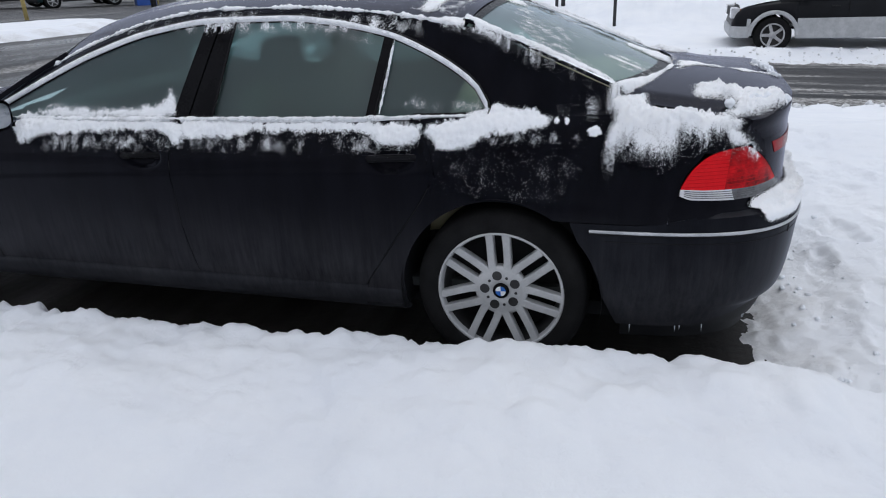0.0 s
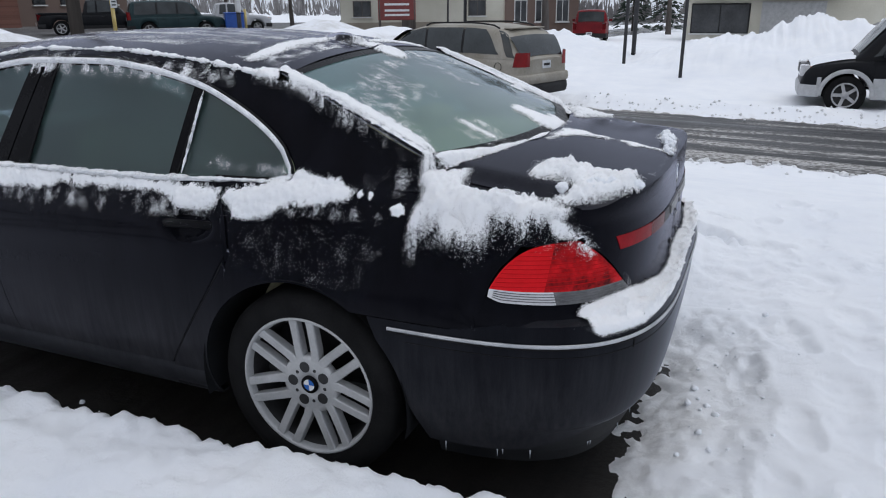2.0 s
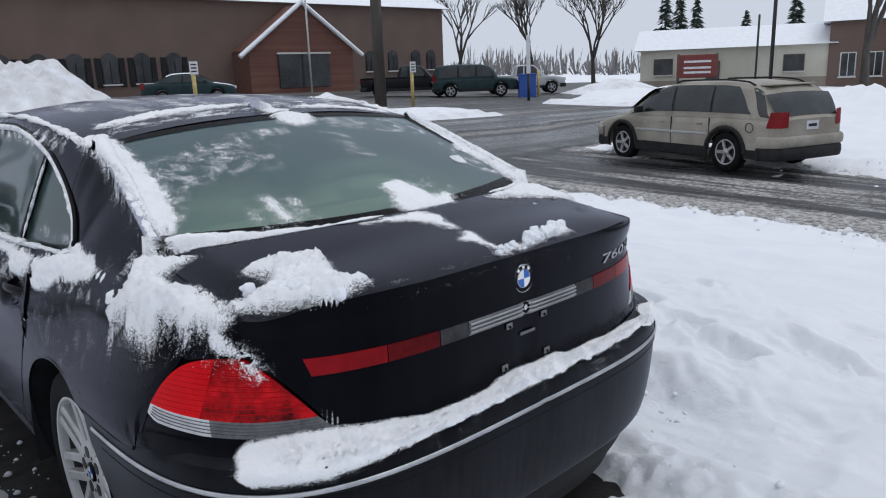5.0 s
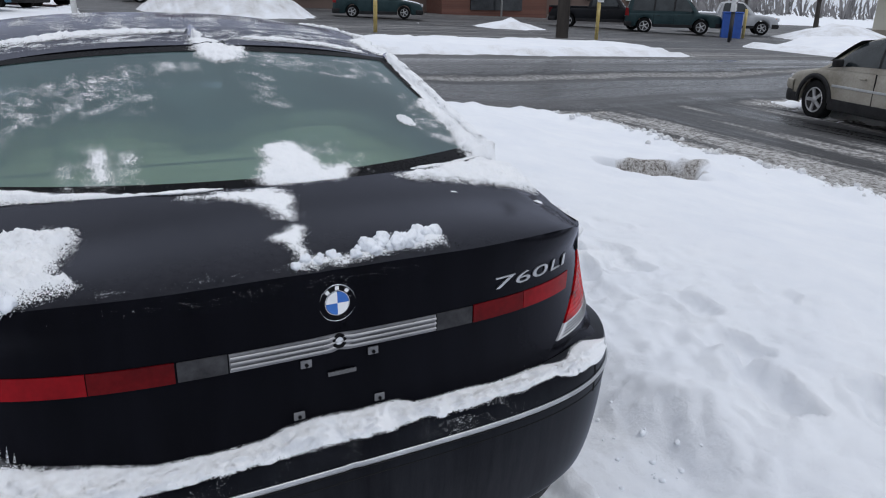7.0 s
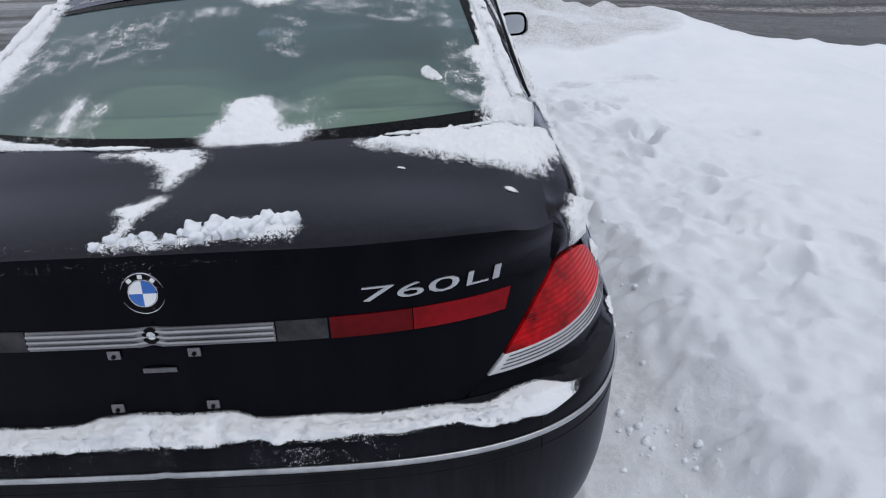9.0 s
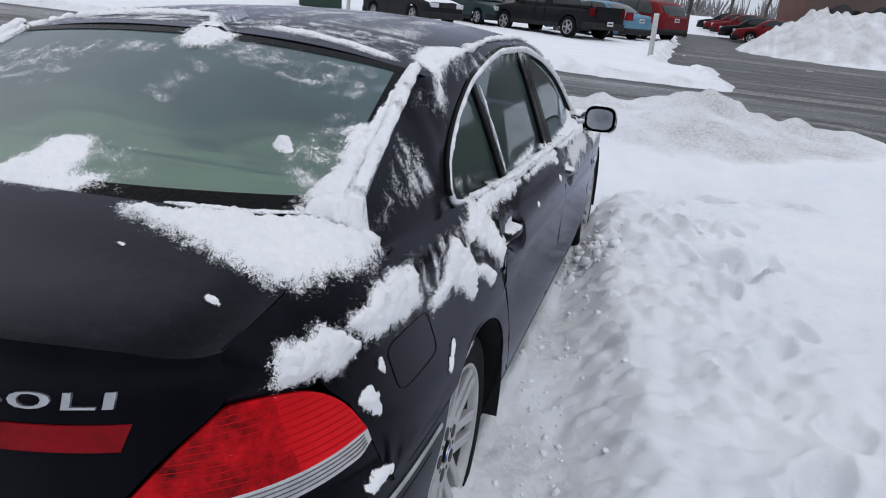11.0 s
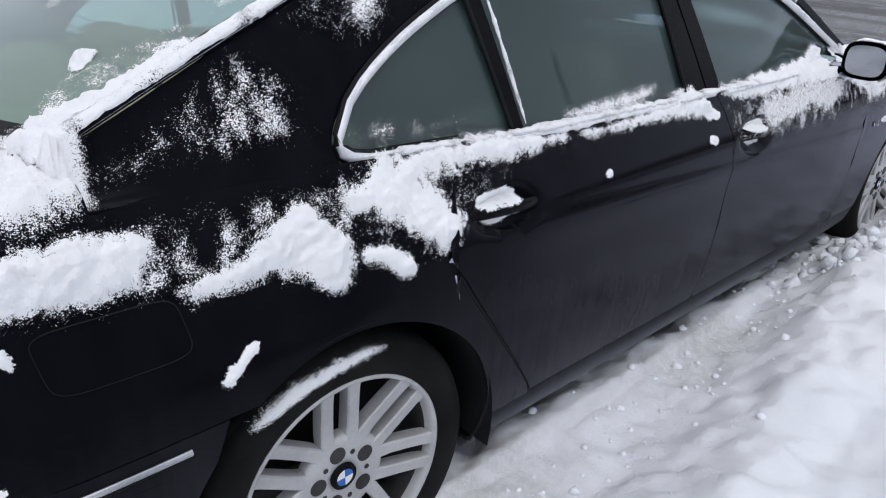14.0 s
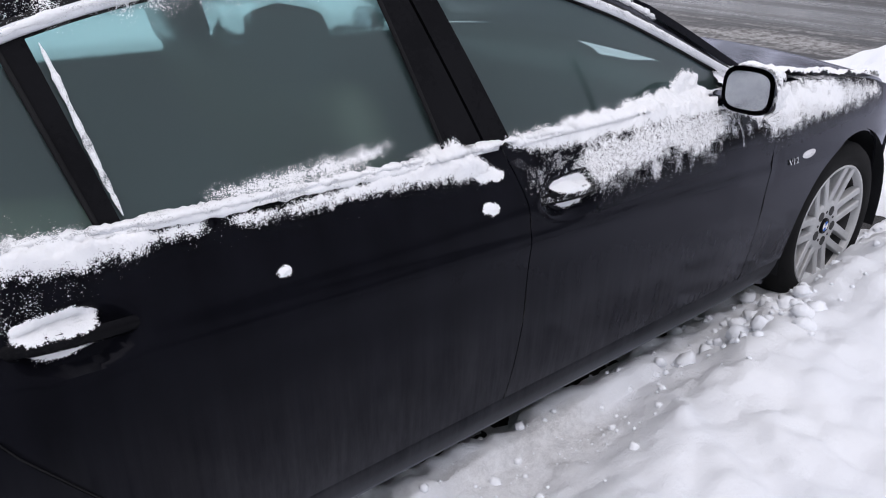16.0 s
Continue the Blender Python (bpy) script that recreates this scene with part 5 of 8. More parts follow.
def cabin(car):
    part("cabin_floor", box_mesh(((-1.2, 0, 0.32), (2.9, 1.6, 0.04)), ((-1.2, 0.0, 0.4), (2.8, 0.3, 0.2)), ((0.02, 0, 0.72), (0.04, 1.4, 0.7)), ((-2.35, 0, 0.75), (0.1, 1.5, 0.5))), CABIN, car)
    part("parcel_shelf", box_mesh(((0.22, 0, 1.055), (0.66, 1.22, 0.03))), LEATHER, car)
    for s in (-1, 1):
        part("door_card", box_mesh(((-1.45, s * 0.80, 0.66), (1.6, 0.05, 0.62))), CABIN, car)
        for name, x, y, wide_by in (("front_seat", -1.50, 0.39, 0.54), ("rear_seat", -0.42, 0.34, 0.56)):
            y *= s
            first = name == "front_seat"
            bm = bmesh.new()
            cushion(bm, (x - 0.05, y, 0.56), (0.56, wide_by, 0.22), -6)
            # front seats and headrests: silhouette darkness put into the leather and trim colour
            hide = LEATHER_SHADED if first else LEATHER
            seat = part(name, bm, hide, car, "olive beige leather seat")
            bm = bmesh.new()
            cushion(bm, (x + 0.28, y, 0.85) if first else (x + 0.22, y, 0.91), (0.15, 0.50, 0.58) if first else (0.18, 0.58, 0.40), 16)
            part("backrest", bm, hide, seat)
            bm = bmesh.new()
            hx, hz = (x + 0.40, 1.200) if first else (x + 0.36, 1.085)
            cushion(bm, (hx, y, hz), (0.12, 0.28, 0.18) if first else (0.11, 0.26, 0.11), 12)
            part("headrest", bm, CABIN if first else hide, seat)
            for d in (-0.06, 0.06):
                part("headrest_post", rod((hx - 0.02, y + d, hz - 0.17), (hx - 0.01, y + d, hz - 0.05), 0.007), CHROME, seat)
    bm = bmesh.new()
    cushion(bm, (-2.28, 0, 0.92), (0.42, 1.42, 0.20))
    part("dashboard", bm, CABIN, car)
    wheel = [(-2.02 - 0.07 * math.sin(a), -0.39 + 0.185 * math.cos(a), 0.93 + 0.17 * math.sin(a)) for a in steps(0, 2 * math.pi, 32)]
    part("steering_wheel", tube(wheel, 0.016, 8), CABIN, car)
    part("underbody", box_mesh(((-1.5, 0, 0.24), (4.4, 1.5, 0.06))), SILL, car)


def wheels(car):
    tyre = [(0.250, -0.115), (0.262, -0.122), (0.300, -0.124), (0.330, -0.118), (0.343, -0.098), (0.346, -0.06), (0.346, 0.06), (0.343, 0.098), (0.330, 0.118), (0.300, 0.126), (0.268, 0.124), (0.252, 0.117), (0.246, 0.105)]
    lip = [(0.252, 0.112), (0.256, 0.118), (0.252, 0.122), (0.245, 0.119), (0.241, 0.106), (0.238, 0.092)]
    # barrel and back disc are dark, putting the shade behind spokes into colour
    barrel = [(0.238, 0.092), (0.232, 0.07), (0.225, 0.0), (0.225, -0.10)]
    back = [(0.225, -0.02), (0.12, -0.01), (0.02, 0.0)]
    hub = [(0.106, 0.066), (0.108, 0.088), (0.103, 0.0965), (0.090, 0.0985), (0.060, 0.0990), (0.042, 0.0985), (0.037, 0.094), (0.0005, 0.094)]
    spoke_verts, spoke_faces = [], []
    for k in range(7):
        for d in (-1, 1):
            a = 2 * math.pi * k / 7 + math.pi / 2
            ca, sa = math.cos(a), math.sin(a)
            base = len(spoke_verts)
            for r, off, w, y, h in ((0.075, 0.0270, 0.036, 0.0975, 0.030), (0.10, 0.0305, 0.034, 0.0985, 0.032), (0.125, 0.0325, 0.0310, 0.1005, 0.034), (0.17, 0.0330, 0.0300, 0.1055, 0.034), (0.215, 0.0330, 0.0305, 0.111, 0.032), (0.238, 0.0332, 0.0330, 0.1145, 0.026), (0.249, 0.0335, 0.0370, 0.117, 0.02)):
                for q, yy in ((-0.5, y - h), (-0.5, y - 0.004), (-0.40, y), (0.40, y), (0.5, y - 0.004), (0.5, y - h)):
                    o = d * off + q * w
                    spoke_verts.append((r * ca - o * sa, yy, r * sa + o * ca))
            for i in range(6):
                for j in range(5):
                    spoke_faces.append((base + i * 6 + j, base + i * 6 + j + 1, base + (i + 1) * 6 + j + 1, base + (i + 1) * 6 + j))
    spokes = mesh_of(spoke_verts, spoke_faces, False)
    meshes = {"tyre": (lathe(tyre, 56), RUBBER), "rim": (lathe(lip, 56), ALLOY), "barrel": (lathe(barrel, 56), RIM_DARK), "brake_shade": (lathe(back, 32), SEAL), "hub": (lathe(hub, 40), ALLOY), "spokes": (spokes, ALLOY)}
    for s in (-1, 1):
        for cx in (0.0, -3.13):
            m = Matrix.Translation((cx, s * 0.782, 0.343)) @ pose(0, 0, 0, 0, 2 if cx == 0 else 31, 0 if s > 0 else 180)
            wheel = part("wheel", meshes["tyre"][0], meshes["tyre"][1], car, "black tyre on a silver seven-spoke alloy rim")
            wheel.matrix_basis = m
            for name in ("rim", "barrel", "brake_shade", "hub"):
                part(name, meshes[name][0], meshes[name][1], wheel)
            part("spoke", spokes, ALLOY, wheel, "seven pairs of silver spokes")
            cap = part("centre_cap", lathe([(0.033, 0.092), (0.032, 0.1015), (0.0005, 0.1025)], 24), BLACK_ENAMEL, wheel)
            for k in range(4):
                arc = [(0.0, 0.0)] + [(0.021 * math.cos(a), 0.021 * math.sin(a)) for a in steps(k * math.pi / 2, (k + 1) * math.pi / 2, 6)]
                part("quarter", mesh_of([(x, 0.1035, z) for x, z in arc], [tuple(range(len(arc)))], False), BLUE_ENAMEL if k % 2 else WHITE_ENAMEL, wheel)
            for k in range(5):
                a = 2 * math.pi * (k + 0.1) / 5
                bm = bmesh.new()
                bmesh.ops.create_cone(bm, cap_ends=True, segments=14, radius1=0.0200, radius2=0.0200, depth=0.004, matrix=Matrix.Translation((0.066 * math.cos(a), 0.0985, 0.066 * math.sin(a))) @ pose(0, 0, 0, 90, 0, 0))
                part("bolt_hole", bm, RIM_DARK, wheel)
                bm = bmesh.new()
                a += math.pi / 5
                bmesh.ops.create_cone(bm, cap_ends=True, segments=10, radius1=0.0062, radius2=0.0062, depth=0.004, matrix=Matrix.Translation((0.061 * math.cos(a), 0.0985, 0.061 * math.sin(a))) @ pose(0, 0, 0, 90, 0, 0))
                part("pin_hole", bm, RIM_DARK, wheel)


RED_REFLECTOR = surface("red_reflector_lens", (0.15, 0.003, 0.005), (0.27, 0.005, 0.010), rough=(0.2, 0.3), scale=12.0, fine=60.0, bump=0.02, spec=0.1)
ICE = surface("ice", (0.30, 0.33, 0.36), (0.45, 0.48, 0.52), rough=(0.08, 0.2), fine=60.0, bump=0.1, spec=0.6)
MIRROR = surface("mirror_glass", (0.34, 0.36, 0.39), (0.46, 0.48, 0.51), rough=(0.08, 0.25), metal=1.0, scale=9.0, fine=50.0, bump=0.0)
# darker copy of the seat leather, its shade put into the colour
LEATHER_SHADED = surface("shaded_olive_leather", (0.13, 0.12, 0.075), (0.19, 0.175, 0.115), rough=(0.5, 0.65), fine=150.0, bump=0.15)

saloon = built_car()


# ---- snow on the car: sheets that follow its skin ----
from mathutils.bvhtree import BVHTree

bpy.context.view_layer.update()


def skin_of(top):
    verts, faces = [], []
    for o in top.children_recursive:
        if o.type == "MESH":
            k = len(verts)
            verts += [o.matrix_world @ v.co for v in o.data.vertices]
            faces += [tuple(k + i for i in p.vertices) for p in o.data.polygons]
    return BVHTree.FromPolygons(verts, faces)


SKIN = skin_of(saloon)
WAYS = {"top": (Vector((0, 0, -1)), lambda a, b: Vector((a, b, 2.0))), "left": (Vector((0, 1, 0)), lambda a, b: Vector((a, -2.0, b))),
        "right": (Vector((0, -1, 0)), lambda a, b: Vector((a, 2.0, b))), "shelf": (Vector((0, 0, -1)), lambda a, b: Vector((a, b, 0.80))), "back": (Vector((-1, 0, 0)), lambda a, b: Vector((2.0, a, b)))}


def on_skin(way, a, b):
    d, start = WAYS[way]
    hit, nrm, _, _ = SKIN.ray_cast(start(a, b), d)
    if hit is None:
        return None
    return hit, (nrm if nrm.dot(d) < 0 else -nrm)


def depth_inside(poly, a, b):
    """Distance to a polygon's edge, positive inside."""
    inside, best = False, 1e9
    n = len(poly)
    for i in range(n):
        (x0, y0), (x1, y1) = poly[i], poly[(i + 1) % n]
        if (y0 > b) != (y1 > b) and a < x0 + (b - y0) / (y1 - y0) * (x1 - x0):
            inside = not inside
        dx, dy = x1 - x0, y1 - y0
        t = min(1.0, max(0.0, ((a - x0) * dx + (b - y0) * dy) / max(1e-9, dx * dx + dy * dy)))
        best = min(best, math.hypot(a - x0 - t * dx, b - y0 - t * dy))
    return best if inside else -best


seed_at = 0.0


def laid(name, label, verts, faces, fades, least=24):
    """Sheets of snow, each connected piece an object of its own."""
    root = list(range(len(verts)))

    def top_of(i):
        while root[i] != i:
            root[i] = root[root[i]]
            i = root[i]
        return i

    for f in faces:
        a = top_of(f[0])
        for i in f[1:]:
            root[top_of(i)] = a
    pieces = {}
    for f in faces:
        pieces.setdefault(top_of(f[0]), []).append(f)
    for group in pieces.values():
        if len(group) < least:
            continue
        ids = sorted({i for f in group for i in f})
        at = {i: k for k, i in enumerate(ids)}
        ob = part(name, mesh_of([verts[i] for i in ids], [tuple(at[i] for i in f) for f in group]), CRUST)
        ob.data.attributes.new("fade", "FLOAT", "POINT").data.foreach_set("value", [fades[i] for i in ids])
        tagged(ob, label, "snow", "snow patches on the car")


def patch(label, way, poly, thick, rag, cell=0.0052, soft=0.026, grains=1.0, lift=0.0, spray=None, strength=1.0, name="snow_patch"):
    """A sheet of snow over an outline drawn on the skin, seen along one axis, its rim thinning to powder."""
    global seed_at
    seed_at += 7.3
    for _ in range(2):
        poly = [(lerp(a[0], b[0], k), lerp(a[1], b[1], k)) for a, b in zip(poly, poly[1:] + poly[:1]) for k in (0.25, 0.75)]
    extent = max(max(q[0] for q in poly) - min(q[0] for q in poly), max(q[1] for q in poly) - min(q[1] for q in poly))
    cell = min(cell, extent / 16)
    if spray is None:
        spray = 0.018 + rag * 1.1 if thick >= 0.014 and way in ("left", "right") else 0.030 + rag * 1.6
    rim = spray * 0.36
    if extent < 0.09:
        spray, rim, rag = 0.008, 0.003, max(rag, 0.0055)
    a0, a1 = min(p[0] for p in poly) - 0.08, max(p[0] for p in poly) + 0.08
    b0, b1 = min(p[1] for p in poly) - 0.08, max(p[1] for p in poly) + 0.08
    na, nb = max(4, int((a1 - a0) / cell)), max(4, int((b1 - b0) / cell))
    field, verts, fades, index, faces = {}, [], [], {}, []
    for i in range(na + 1):
        for j in range(nb + 1):
            a, b = lerp(a0, a1, i / na), lerp(b0, b1, j / nb)
            d = depth_inside(poly, a, b)
            if d > -0.09:
                d += rag * (1.1 * noise.noise(Vector((a * 22, b * 22, seed_at))) + 0.8 * noise.noise(Vector((a * 60, b * 60, seed_at))) + 0.6 * noise.noise(Vector((a * 150, b * 150, seed_at))))
            field[i, j] = d

    def vert(i, j):
        if (i, j) in index:
            return index[i, j]
        a, b = lerp(a0, a1, i / na), lerp(b0, b1, j / nb)
        got = on_skin(way, a, b)
        if got is None:
            index[i, j] = -1
            return -1
        p, nrm = got
        d = field[i, j]
        h = 0.0012
        if d > 0:
            lump = 0.84 + 0.55 * noise.noise(Vector((p.x * 17, p.y * 17, p.z * 17 + seed_at))) - 0.62 * abs(noise.noise(p * 42)) + 0.22 * noise.noise(p * 75) + 0.26 * noise.noise(p * 130)
            h += thick * max(0.12, lump) * min(1.0, d / soft) ** 0.6 + lift
        up = (nrm + Vector((0, 0, 0.5))).normalized() if way != "top" else (nrm + Vector((0, 0, 0.3))).normalized()
        verts.append(p + up * h)
        f = 1.0 if d > rim else 0.82 * max(0.0, 1 + (d - rim) / spray) ** 1.15
        fades.append(strength * f)
        index[i, j] = len(verts) - 1
        return index[i, j]

    for i in range(na):
        for j in range(nb):
            ring = ((i, j), (i + 1, j), (i + 1, j + 1), (i, j + 1))
            if max(field[k] for k in ring) > rim - spray:
                ids = [vert(*k) for k in ring]
                if min(ids) >= 0:
                    spread_of = max((verts[ids[m]] - verts[ids[m - 1]]).length for m in range(4))
                    if spread_of < (0.022 if way == "shelf" else 0.09):
                        faces.append(tuple(ids) if way in ("top", "shelf", "left") else tuple(ids[::-1]))
    laid(name, label, verts, faces, fades)


def dusting(way, poly, strength=0.52, streak=(26, 18), cell=0.011):
    """A thin film of powder over an outline, thicker where noise says so."""
    a0, a1 = min(p[0] for p in poly), max(p[0] for p in poly)
    b0, b1 = min(p[1] for p in poly), max(p[1] for p in poly)
    na, nb = max(3, int((a1 - a0) / cell)), max(3, int((b1 - b0) / cell))
    verts, fades, faces, index = [], [], [], {}
    for i in range(na + 1):
        for j in range(nb + 1):
            a, b = lerp(a0, a1, i / na), lerp(b0, b1, j / nb)
            d = depth_inside(poly, a, b)
            got = on_skin(way, a, b) if d > -cell * 1.5 else None
            if got:
                k = noise.noise(Vector((a * streak[0], b * streak[1], 3.0))) + 0.6 * noise.noise(Vector((a * 70, b * 50, 8.0))) + 0.5 * noise.noise(Vector((a * 6, b * 6, 2.0)))
                index[i, j] = len(verts)
                verts.append(got[0] + got[1] * 0.0011)
                fades.append(min(0.70, strength) * smooth(-0.9, 1.0, k) ** 0.8 * smooth(-0.005, 0.05, d))
    for i in range(na):
        for j in range(nb):
            ids = [index[k] if k in index else -1 for k in ((i, j), (i + 1, j), (i + 1, j + 1), (i, j + 1))]
            if min(ids) >= 0 and max((verts[ids[m]] - verts[ids[m - 1]]).length for m in range(4)) < 0.05:
                faces.append(tuple(ids) if way in ("top", "shelf", "left") else tuple(ids[::-1]))
    laid("snow_dusting", "thin film of powdery snow dusted on the car", verts, faces, fades, 12)


def ridge(label, points, r, rough=0.35, flat=1.3):
    """A thin line of snow lying along an edge."""
    pts = resample(points, max(8, int(sum((Vector(b) - Vector(a)).length for a, b in zip(points, points[1:])) / 0.008)))
    rows = []
    for i, p in enumerate(pts):
        along = (pts[min(i + 1, len(pts) - 1)] - pts[max(i - 1, 0)]).normalized()
        side = along.cross(Vector((0, 0, 1))).normalized()
        top = side.cross(along)
        k = r * max(0.25, 1 + rough * noise.noise(p * 14) + rough * noise.noise(p * 40) + rough * noise.noise(p * 110)) * min(1.0, 0.15 + i / 5, 0.15 + (len(pts) - 1 - i) / 5)
        rows.append([p + (side * math.cos(2 * math.pi * q / 8) * flat + top * math.sin(2 * math.pi * q / 8)) * k for q in range(8)])
    ob = part("snow_ridge", grid_mesh(rows, closed=True), CRUST)
    ob.data.attributes.new("fade", "FLOAT", "POINT").data.foreach_set("value", [0.75 + 0.5 * noise.noise(v.co * 25) for v in ob.data.vertices])
    tagged(ob, label, "snow", "snow patches on the car")


patch("snow lying along the front door under the window", "left", [(-2.27, 1.065), (-2.15, 1.005), (-1.83, 1.003), (-1.32, 1.011), (-1.33, 0.934), (-1.38, 0.913), (-1.41, 0.963), (-1.5, 0.971), (-1.82, 0.956), (-2.09, 0.942), (-2.16, 0.888), (-2.2, 0.951)], 0.022, 0.010)
patch("snow lying along the rear door under the window", "left", [(-1.352, 0.988), (-1.289, 1.022), (-1.186, 1.011), (-0.879, 1.01), (-0.519, 1.011), (-0.302, 1.005), (-0.305, 0.977), (-0.316, 0.938), (-0.381, 0.935), (-0.466, 0.933), (-0.48, 0.973), (-0.631, 0.981), (-0.824, 0.973), (-0.951, 0.981), (-1.075, 0.958), (-1.23, 0.938), (-1.325, 0.947)], 0.020, 0.012)
patch("snow clinging below the rear side window", "left", [(-0.302, 1.001), (-0.141, 1.023), (-0.081, 1.063), (-0.02, 1.072), (0.088, 1.062), (0.184, 1.038), (0.177, 1.008), (0.107, 0.989), (-0.008, 0.98), (-0.07, 0.96), (-0.1, 0.928), (-0.175, 0.928), (-0.228, 0.915), (-0.253, 0.961)], 0.018, 0.012)
patch("small lump of snow on the rear wing", "left", [(0.318, 0.992), (0.335, 1.008), (0.355, 1.012), (0.372, 0.994), (0.362, 0.974), (0.342, 0.970)], 0.014, 0.008)
patch("thick snow on the shoulder beside the boot lid", "top", [(0.46, -0.78), (0.46, -0.868), (0.54, -0.872), (0.64, -0.858), (0.64, -0.775)], 0.026, 0.006)
patch("small lump of snow on the rear wing", "left", [(0.19, 1.021), (0.202, 1.038), (0.223, 1.025), (0.21, 1.005)], 0.014, 0.002)
patch("small lump of snow on the rear wing", "left", [(0.231, 1.023), (0.241, 1.035), (0.257, 1.023), (0.245, 1.009)], 0.012, 0.002)
patch("thick snow on the shoulder beside the boot lid", "top", [(0.38, -0.761), (0.41, -0.747), (0.5, -0.695), (0.51, -0.673), (0.52, -0.788), (0.59, -0.782), (0.69, -0.743), (0.82, -0.749), (0.85, -0.761), (0.81, -0.786), (0.71, -0.821), (0.59, -0.851), (0.49, -0.862), (0.42, -0.872), (0.41, -0.884), (0.39, -0.873), (0.41, -0.851), (0.41, -0.822)], 0.035, 0.012)
patch("thin snow running down onto the tail lamp", "left", [(0.77, 1.005), (0.803, 1.011), (0.844, 0.987), (0.922, 0.89), (0.909, 0.877), (0.872, 0.921), (0.816, 0.953)], 0.006, 0.010)
patch("lumpy snow on the boot lid", "top", [(0.69, -0.657), (0.69, -0.572), (0.7, -0.456), (0.771, -0.445), (0.867, -0.494), (0.928, -0.502), (0.994, -0.459), (0.996, -0.521), (1.016, -0.577), (0.982, -0.635), (0.831, -0.743), (0.791, -0.739), (0.84, -0.659), (0.794, -0.614)], 0.035, 0.014)
patch("thin snow under the lumps on the boot lid edge", "top", [(1.032, -0.079), (1.009, -0.025), (1.031, 0.067), (0.993, 0.107), (0.963, 0.174), (0.967, 0.257), (1.012, 0.278), (1.03, 0.24), (1.017, 0.175), (1.024, 0.118), (1.041, 0.064), (1.038, 0.003), (1.04, -0.057)], 0.010, 0.012)
patch("thin snow below the rear window", "top", [(0.619, -0.244), (0.626, -0.007), (0.693, 0.026), (0.818, -0.004), (0.823, -0.032), (0.771, -0.048), (0.691, -0.079), (0.655, -0.187)], 0.006, 0.016, strength=0.80)
patch("thin snow on the boot lid", "top", [(0.907, -0.099), (0.883, -0.05), (0.846, -0.019), (0.872, -0.002), (0.928, -0.03), (1.014, -0.042), (1.027, -0.061), (0.941, -0.051)], 0.009, 0.008)
patch("smooth triangle of snow on the boot lid corner", "top", [(0.61, 0.31), (0.58, 0.432), (0.53, 0.557), (0.47, 0.659), (0.35, 0.639), (0.39, 0.772), (0.38, 0.802), (0.45, 0.815), (0.54, 0.804), (0.62, 0.771), (0.69, 0.75), (0.69, 0.652), (0.67, 0.537)], 0.022, 0.014)
patch("thick lump of snow above the tail lamp", "right", [(0.84, 0.941), (0.82, 0.967), (0.78, 0.985), (0.72, 0.991), (0.67, 0.994), (0.63, 0.961), (0.61, 0.932), (0.65, 0.918), (0.7, 0.92), (0.76, 0.917), (0.79, 0.926), (0.82, 0.929)], 0.032, 0.010)
patch("snow on the shoulder of the rear wing", "right", [(0.64, 0.986), (0.58, 1.001), (0.5, 1.009), (0.41, 1.012), (0.33, 1.001), (0.34, 0.971), (0.37, 0.926), (0.43, 0.919), (0.49, 0.93), (0.57, 0.932), (0.61, 0.955)], 0.024, 0.014)
patch("clumps of snow on the rear wing", "right", [(0.32, 0.9), (0.28, 0.913), (0.17, 0.927), (0.15, 0.941), (0.09, 0.989), (0.04, 0.987), (0.01, 0.931), (-0.03, 0.904), (-0.01, 0.863), (-0, 0.819), (0.04, 0.822), (0.08, 0.868), (0.16, 0.884), (0.23, 0.887), (0.29, 0.884)], 0.026, 0.012)
patch("snow below the rear side window", "right", [(-0.01, 0.995), (-0.1, 1.023), (-0.23, 1.037), (-0.45, 1.025), (-0.47, 1.008), (-0.4, 0.99), (-0.28, 0.989), (-0.2, 0.99), (-0.25, 0.946), (-0.28, 0.874), (-0.21, 0.838), (-0.19, 0.878), (-0.13, 0.925), (-0.08, 0.948), (-0.03, 0.952)], 0.018, 0.020)
patch("lump of snow stuck to the rear wing", "right", [(-0.04, 0.886), (-0.11, 0.879), (-0.17, 0.816), (-0.13, 0.804), (-0.08, 0.841), (-0.04, 0.859)], 0.022, 0.006)
patch("lump of snow over the wheel arch", "right", [(0.275, 0.738), (0.245, 0.773), (0.197, 0.791), (0.187, 0.779), (0.222, 0.757), (0.258, 0.728)], 0.014, 0.008)
patch("lump of snow on the fuel flap", "right", [(0.572, 0.895), (0.557, 0.896), (0.547, 0.856), (0.578, 0.865)], 0.016, 0.003)
patch("lump of snow beside the tail lamp", "right", [(0.658, 0.851), (0.621, 0.867), (0.602, 0.855), (0.59, 0.811), (0.608, 0.791), (0.65, 0.829)], 0.020, 0.006)
patch("clump of snow on the rear door handle", "right", [(-0.328, 0.912), (-0.334, 0.926), (-0.371, 0.933), (-0.423, 0.927), (-0.460, 0.914), (-0.457, 0.902), (-0.414, 0.898), (-0.366, 0.898), (-0.332, 0.899)], 0.014, 0.004, spray=0.008)
patch("snow under the rear door handle", "right", [(-0.335, 0.868), (-0.385, 0.878), (-0.452, 0.876), (-0.438, 0.860), (-0.38, 0.850)], 0.008, 0.002, spray=0.008)
